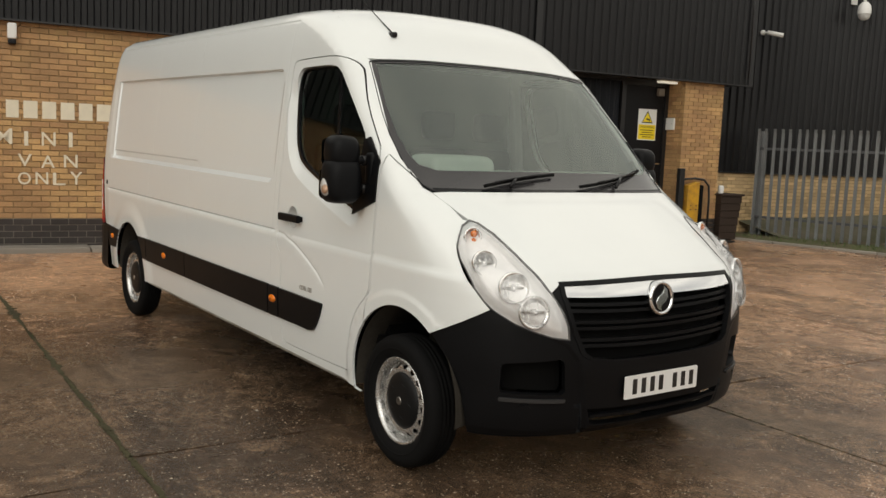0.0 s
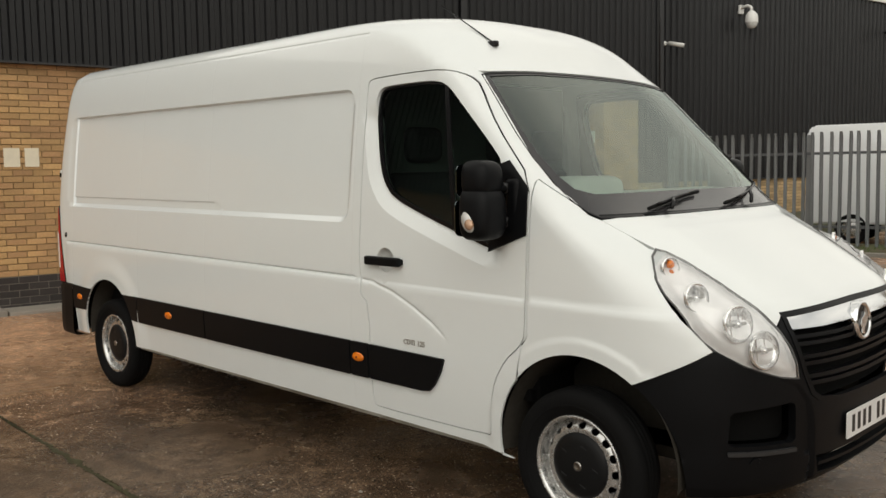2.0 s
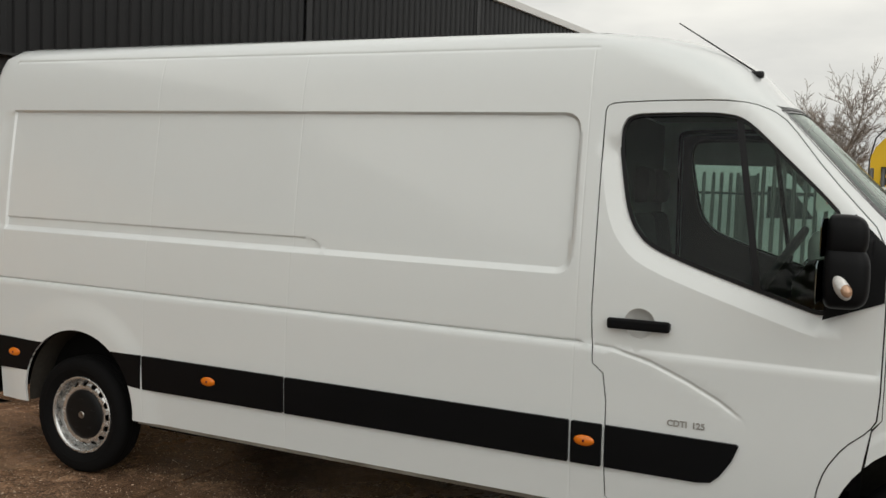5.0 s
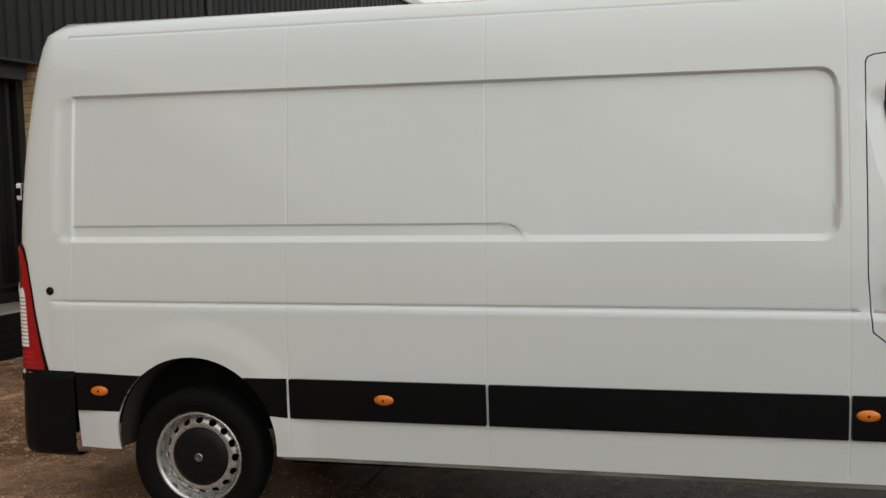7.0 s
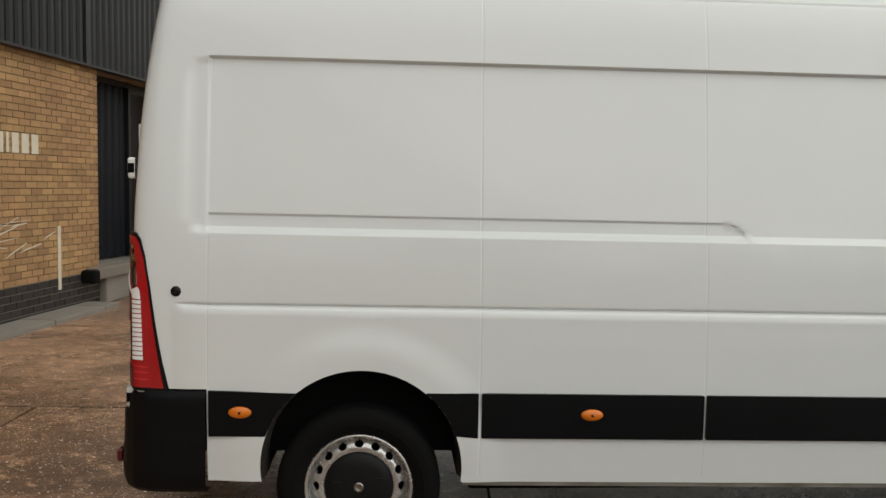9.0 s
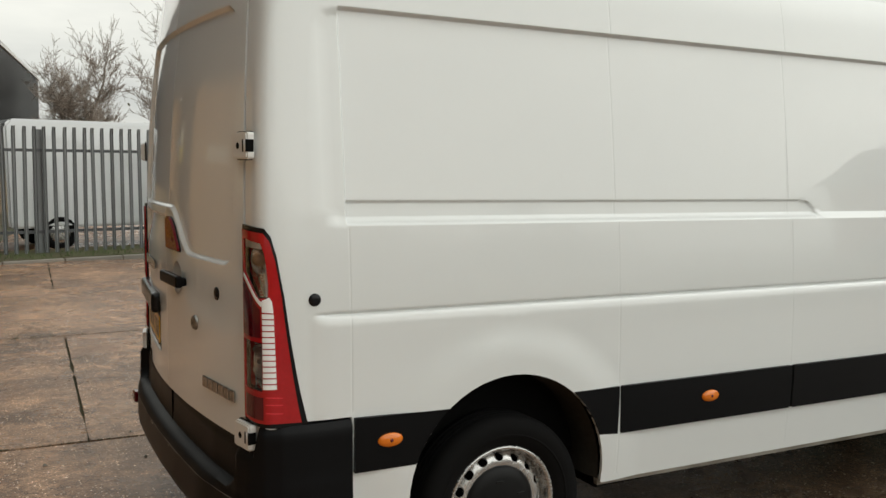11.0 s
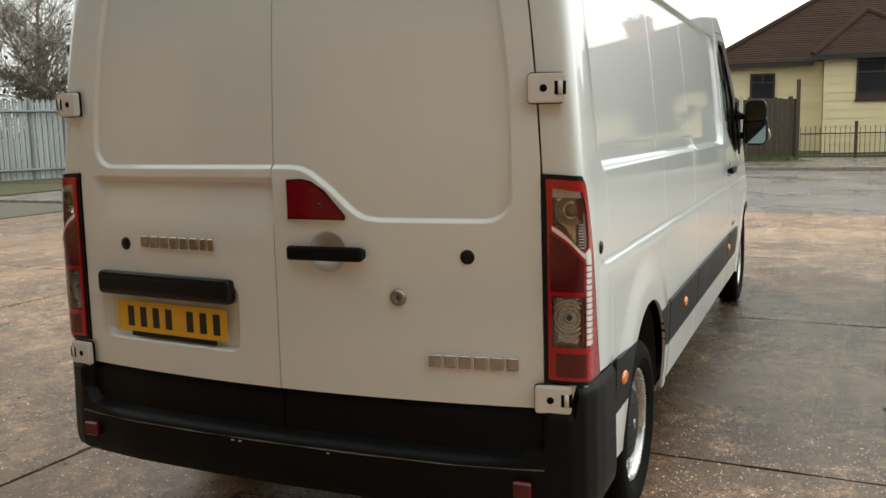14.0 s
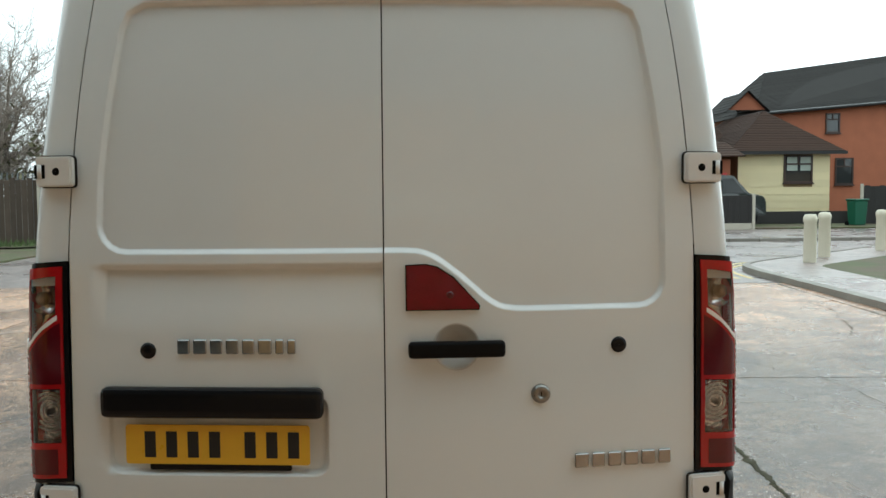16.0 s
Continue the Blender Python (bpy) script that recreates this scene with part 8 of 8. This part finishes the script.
gable_tiles("gable_slope", ((43, -17.0, 5.2), (39.5, -17.0, 5.2), (39.5, -15.95, 6.2), (43, -15.95, 6.2)), grey_tile, house_3, 6)
part("gutter", rod((39.54, -32.5, 6.38), (39.54, -16.6, 5.10), 0.08, 8), trim_black, house_3)
house_window("window", 39.95, -20.6, -19.9, 4.2, 5.15, house_3, 2)
house_window("window", 39.95, -21.3, -20.4, 1.7, 3.0, house_3, 2)
house_window("window", 39.95, -26.0, -24.6, 4.0, 5.15, house_3, 3)

# traffic island with cream bollards and double yellow lines
corner_line = [(21.5, -14.5), (19.2, -11.9), (17.4, -10.1), (15.8, -8.35), (14.6, -7.05), (13.75, -6.5), (12.7, -6.32), (11.3, -6.27), (9.6, -6.22), (8.0, -6.17), (5.0, -6.1), (1.0, -6.0)]


def island_edge(s, grow):
    """A point s knots along the rounded kerb line, grow metres outside it."""
    k = min(int(s), len(corner_line) - 2)
    p = [Vector(corner_line[min(max(k + o, 0), len(corner_line) - 1)]) for o in (-1, 0, 1, 2)]
    f = s - k
    at = lambda f: 0.5 * (2 * p[1] + (p[2] - p[0]) * f + (2 * p[0] - 5 * p[1] + 4 * p[2] - p[3]) * f * f + (3 * p[1] - p[0] - 3 * p[2] + p[3]) * f ** 3)
    d = (at(f + 0.01) - at(f - 0.01)).normalized()
    q = at(f) + Vector((-d.y, d.x)) * -grow
    return (q.x, q.y)


island = hold("corner_kerb", label="rounded pavement corner with a pale kerb", category="kerb", kind="structure")
knots = [k * 0.25 for k in range(45)]
part("top", plate([island_edge(s, -1.25) for s in knots] + [(1.0, -19.0), (22.0, -19.0)], 0.10), grass_soil, island, "", False, pose(0, 0, -0.015))
verts, faces = [], []
for i, s in enumerate(knots):
    verts += [(*island_edge(s, 0.0), 0.088), (*island_edge(s, -1.3), 0.088)]
    if i:
        faces.append((2 * i - 2, 2 * i, 2 * i + 1, 2 * i - 1))
part("footpath", quads(verts, faces), tarmac, island)
for s in knots[:-1]:
    (a, b), (c, d), (e, f), (g, h) = island_edge(s, -0.01), island_edge(s + 0.245, -0.01), island_edge(s + 0.245, 0.13), island_edge(s, 0.13)
    verts = [(a, b, -0.1), (c, d, -0.1), (e, f, -0.1), (g, h, -0.1), (a, b, 0.105), (c, d, 0.105), (e, f, 0.095), (g, h, 0.095)]
    part("kerb_stone", quads(verts, [(4, 5, 6, 7), (3, 2, 6, 7), (0, 1, 5, 4)]), kerb_stone, island)
lines_ob = hold("yellow_lines", label="worn double yellow lines round the corner", category="road marking", kind="structure")
for grow in (0.32, 0.56):
    verts, faces = [], []
    for k in range(66):
        verts += [(*island_edge(k / 10, grow), -0.006), (*island_edge(k / 10, grow + 0.09), -0.006)]
        if k:
            faces.append((2 * k - 2, 2 * k - 1, 2 * k + 1, 2 * k))
    part("line", quads(verts, faces), yellow_line, lines_ob)
for x, y in ((14.24, -7.89), (15.6, -8.80), (17.35, -10.95)):
    b = hold("bollard", m=pose(x, y, 0.075), label="stout cream concrete bollard", category="bollard", group="cream bollards")
    part("shaft", lathe([(0.125, 0.0), (0.12, 0.80), (0.135, 0.82), (0.135, 0.90), (0.10, 0.96), (0.0005, 0.97)], 18), cream_post, b, "", True)
bin_1 = hold("wheelie_bin", m=pose(30.6, -16.9, 0.07, 0, 0, 12), label="green plastic wheelie bin by the garden fence", category="bin")
bm = block((-0.26, -0.28, 0.06), (0.26, 0.28, 0.98), 0.02)
for v in bm.verts:
    f = 0.80 + 0.20 * v.co.z
    v.co.x, v.co.y = v.co.x * f, v.co.y * f
part("body", bm, bin_green, bin_1)
part("lid", block((-0.30, -0.31, 0.985), (0.30, 0.31, 1.06), 0.025), bin_green, bin_1)
for y in (-0.24, 0.24):
    part("wheel", rod((0.24, y - 0.03, 0.10), (0.24, y + 0.03, 0.10), 0.10, 14), rubber, bin_1)
dark_fence = hold("board_fence", label="dark close-boarded fence beside the brick house", category="fence")
for k in range(34):
    part("board", boxes_mesh([((32.0, -17.9 - k * 0.2, 0.05), (32.03, -17.71 - k * 0.2, 1.62 + 0.02 * math.sin(k * 1.9)))]), fence_panel, dark_fence)
for k in range(4):
    part("post", block((31.9, -17.8 - k * 2.2, 0.05), (32.0, -17.7 - k * 2.2, 1.7), 0.008), concrete_post, dark_fence)

# ---- the far left: verge, fences, container ----
tagged(part("far_verge", boxes_mesh([((16.0, 9.5, -0.2), (60, 60, 0.03)), ((-1.5, 44, -0.2), (16, 90, 0.03)), ((9.6, 16.5, -0.2), (16.0, 44, 0.02))]), grass_soil), "rough grass verge with litter", "grass", kind="structure")
far_pale = pale_mesh(2.45)
far_pale.materials.clear()
far_pale.materials.append(pale_steel)
for v in far_pale.vertices:
    v.co.x *= 2.1
sheet = hold("steel_fence", label="bright steel palisade fence with flat rails", category="fence")
sa, sb = Vector((9.0, 24.5, 0)), Vector((21.5, 18.4, 0))
for k in range(14):
    p, q = sa.lerp(sb, k / 14), sa.lerp(sb, (k + 0.985) / 14)
    for m in range(6):
        part("pale", far_pale if k > 6 else pale, pale_steel if k > 6 else galvanised, sheet, "", False, Matrix.Translation(p.lerp(q, (m + 0.5) / 6)) @ pose(0, 0, 0, 0, 0, -26))
    part("post", rod(p, p + Vector((0, 0, 2.5)), 0.05, 8), galvanised, sheet)
stout = sa.lerp(sb, 0.5) + Vector((-0.15, -0.25, 0))
part("stout_post", block((stout.x - 0.14, stout.y - 0.12, 0), (stout.x + 0.14, stout.y + 0.12, 2.9), 0.01), pale_steel, sheet)
for z in (0.35, 2.1):
    off = Vector((-0.05, -0.10, z))
    part("rail", pipe([sa + off, sb + off], 0.045, 6), galvanised, sheet)
hoard = hold("green_container", m=pose(22.6, 17.6, 0, 0, 0, -28), label="faded green steel container with a rust patch", category="container")
part("body", boxes_mesh([((-0.1, 0.0, 0.0), (5.5, 2.4, 2.35))]), green_paint, hoard)
for k in range(26):
    part("rib", boxes_mesh([((-0.05 + k * 0.21, -0.03, 0.15), (0.05 + k * 0.21, 0.0, 2.25))]), green_paint, hoard)
part("rust_patch", boxes_mesh([((1.6, -0.034, 1.3), (2.3, -0.0305, 1.95))]), red_brick, hoard)
brown = hold("gate_post", m=pose(27.2, 17.6, 0), label="rusty brown steel post on the verge", category="post")
part("shaft", rod((0, 0, 0), (0, 0, 2.75), 0.10, 10), timber, brown, "", True)
green_fence = hold("green_fence", label="palisade fence with a dark green post on the verge", category="fence")
ga, gb = Vector((23.5, 13.2, 0.0)), Vector((33.0, 10.2, 0.0))
for k in range(44):
    part("pale", pale, galvanised, green_fence, "", False, Matrix.Translation(ga.lerp(gb, k / 44)) @ pose(0, 0, 0.05, 0, 0, -17))
for k in range(4):
    p = ga.lerp(gb, k / 3)
    part("post", rod(p, p + Vector((0, 0, 2.4)), 0.09, 10), green_paint, green_fence, "", True)
for z in (0.5, 1.85):
    part("rail", pipe([ga + Vector((0, 0.05, z)), gb + Vector((0, 0.05, z))], 0.025, 6), galvanised, green_fence)
tagged(part("timber_stack", boxes_mesh([((24.8 + k * 0.28, 14.3 + 0.1 * math.sin(k), 0.02), (25.02 + k * 0.28, 14.6, 0.95 + 0.12 * math.sin(k * 1.7))) for k in range(22)]), pale_timber), "stacked pale timber behind the fence", "timber", kind="stuff")


# ---- bare winter trees ----
def tree(name, seed, tall, label):
    """A bare tree: a tapered trunk, limbs, and a crown of many thin twigs."""
    r = random.Random(seed)
    t = hold(name, label=label, category="tree", group="bare trees")
    trunk, fine = ([], []), ([], [])

    def limb(p, d, length, thick, level):
        store = trunk if level < 2 else fine
        verts, faces = store
        sides = 7 if level < 2 else 3
        steps = 5 if level < 2 else 3
        ring, q, way = None, Vector(p), Vector(d)
        for s in range(steps + 1):
            a = way.orthogonal().normalized()
            b = way.cross(a)
            w = max(thick * (1 - 0.55 * s / steps), 0.008)
            k = len(verts)
            verts.extend(q + w * (math.cos(6.283 * i / sides) * a + math.sin(6.283 * i / sides) * b) for i in range(sides))
            if ring is not None:
                faces.extend((ring + i, ring + (i + 1) % sides, k + (i + 1) % sides, k + i) for i in range(sides))
            ring = k
            if s == steps:
                break
            if level < 5 and s > 0:
                for _ in range(2 if level else 1 + (s > 1)):
                    side = Vector((r.gauss(0, 1), r.gauss(0, 1), r.gauss(0.25, 0.5))).normalized()
                    limb(q, (way * 0.62 + side * 0.75).normalized(), length * r.uniform(0.45, 0.68), thick * (1 - 0.5 * s / steps) * 0.52, level + 1)
            way = (way + Vector((r.gauss(0, 0.12), r.gauss(0, 0.12), r.gauss(0.04, 0.08)))).normalized()
            q = q + way * length / steps
        if level < 5:
            limb(q, way, length * 0.6, thick * 0.45, level + 1)

    limb((0, 0, -0.1), (0, 0, 1), tall * 0.45, tall * 0.022, 0)
    part("trunk", quads(*trunk), bark, t, "", True)
    part("crown", quads(*fine), twig, t)
    return t


oak = tree("tree", 3, 9.0, "tall bare winter tree with a wide twiggy crown")
oak.matrix_basis = pose(17.5, 27.0, 0)
ash = tree("tree", 11, 7.5, "slender bare winter tree with upright twigs")
ash.matrix_basis = pose(24.0, 22.0, 0)
for x, y, s, a, src in ((8.0, 38.0, 1.2, 40, oak), (13.0, 33.5, 1.1, 130, ash), (21.0, 30.0, 1.15, 200, ash), (28.0, 24.0, 1.1, 75, oak), (31.0, 19.0, 1.0, 300, ash), (35.0, 16.5, 1.05, 20, oak),
                        (38.0, 13.5, 1.0, 110, ash), (52.0, 9.5, 1.05, 250, oak), (48.0, 11.0, 1.0, 160, ash), (50.0, 6.5, 0.95, 60, ash), (55.0, 12.0, 1.1, 10, oak), (54.0, 4.0, 1.0, 140, ash), (46.0, 14.5, 1.0, 280, oak), (58.0, 8.0, 1.1, 190, oak), (60.0, 1.5, 1.05, 30, ash), (3.0, 40.0, 1.1, 210, ash), (62.0, 5.5, 1.1, 80, oak), (27.0, 20.5, 0.95, 15, oak), (23.0, 25.5, 1.0, 65, oak), (36.0, 20.5, 1.05, 250, oak)):
    c = copy_thing(src, pose(x, y, 0, 0, 0, a))
    s *= 0.62 if x > 44 else 1.0
    c.scale = (s, s, s)
# low scrub under the trees, many small clumps of leaf
verts, faces = [], []
for k in range(15000):
    f = rng.random() if k < 9000 else rng.uniform(0.38, 0.78)
    x = 4 + 40 * f + rng.gauss(0, 1.2)
    y = 42 - 36 * f + rng.gauss(0, 1.6) + (0.8 if k >= 9000 else 0) + (4 if f < 0.2 else 0)
    h = abs(rng.gauss(0, 1.0)) * (1.3 if k < 9000 else 2.0) * (0.6 + 0.6 * math.sin(f * 31) ** 2)
    p, s = Vector((x, y, h)), rng.uniform(0.06, 0.20)
    a, b = Vector((rng.gauss(0, 1), rng.gauss(0, 1), rng.gauss(0, 1))).normalized(), Vector((rng.gauss(0, 1), rng.gauss(0, 1), rng.gauss(0, 1))).normalized()
    i = len(verts)
    verts += [p - a * s, p + b * s * 0.6, p + a * s, p - b * s * 0.6]
    faces.append((i, i + 1, i + 2, i + 3))
tagged(part("scrub", quads(verts, faces), scrub), "tangled winter scrub and ivy under the trees", "bush", kind="stuff")
# plain hall walls that close the yard behind the camera
tagged(part("wall_south", boxes_mesh([((-7.0, -24.0, 0), (6.0, -23.6, 2.2))]), buff_brick), "plain brick boundary wall of the yard", "wall", kind="structure")

# a far wooded edge closes the view behind the camera
verts, faces = [], []
for k in range(5200):
    x = rng.uniform(-40, 34)
    h = abs(rng.gauss(0, 1.0)) * (2.0 + 1.3 * noise.noise(Vector((x * 0.13, 0, 0))) + 0.7 * noise.noise(Vector((x * 0.5, 3, 0))))
    p, s = Vector((x, -44 + rng.gauss(0, 1.2), h)), rng.uniform(0.3, 0.7)
    a, b = (Vector((rng.gauss(0, 1), rng.gauss(0, 1), rng.gauss(0, 1))).normalized() for _ in range(2))
    i = len(verts)
    verts += [p - a * s, p + b * s * 0.6, p + a * s, p - b * s * 0.6]
    faces.append((i, i + 1, i + 2, i + 3))
tagged(part("far_hedge", quads(verts, faces), scrub), "far line of dark winter hedge beyond the yard", "hedge", kind="stuff")
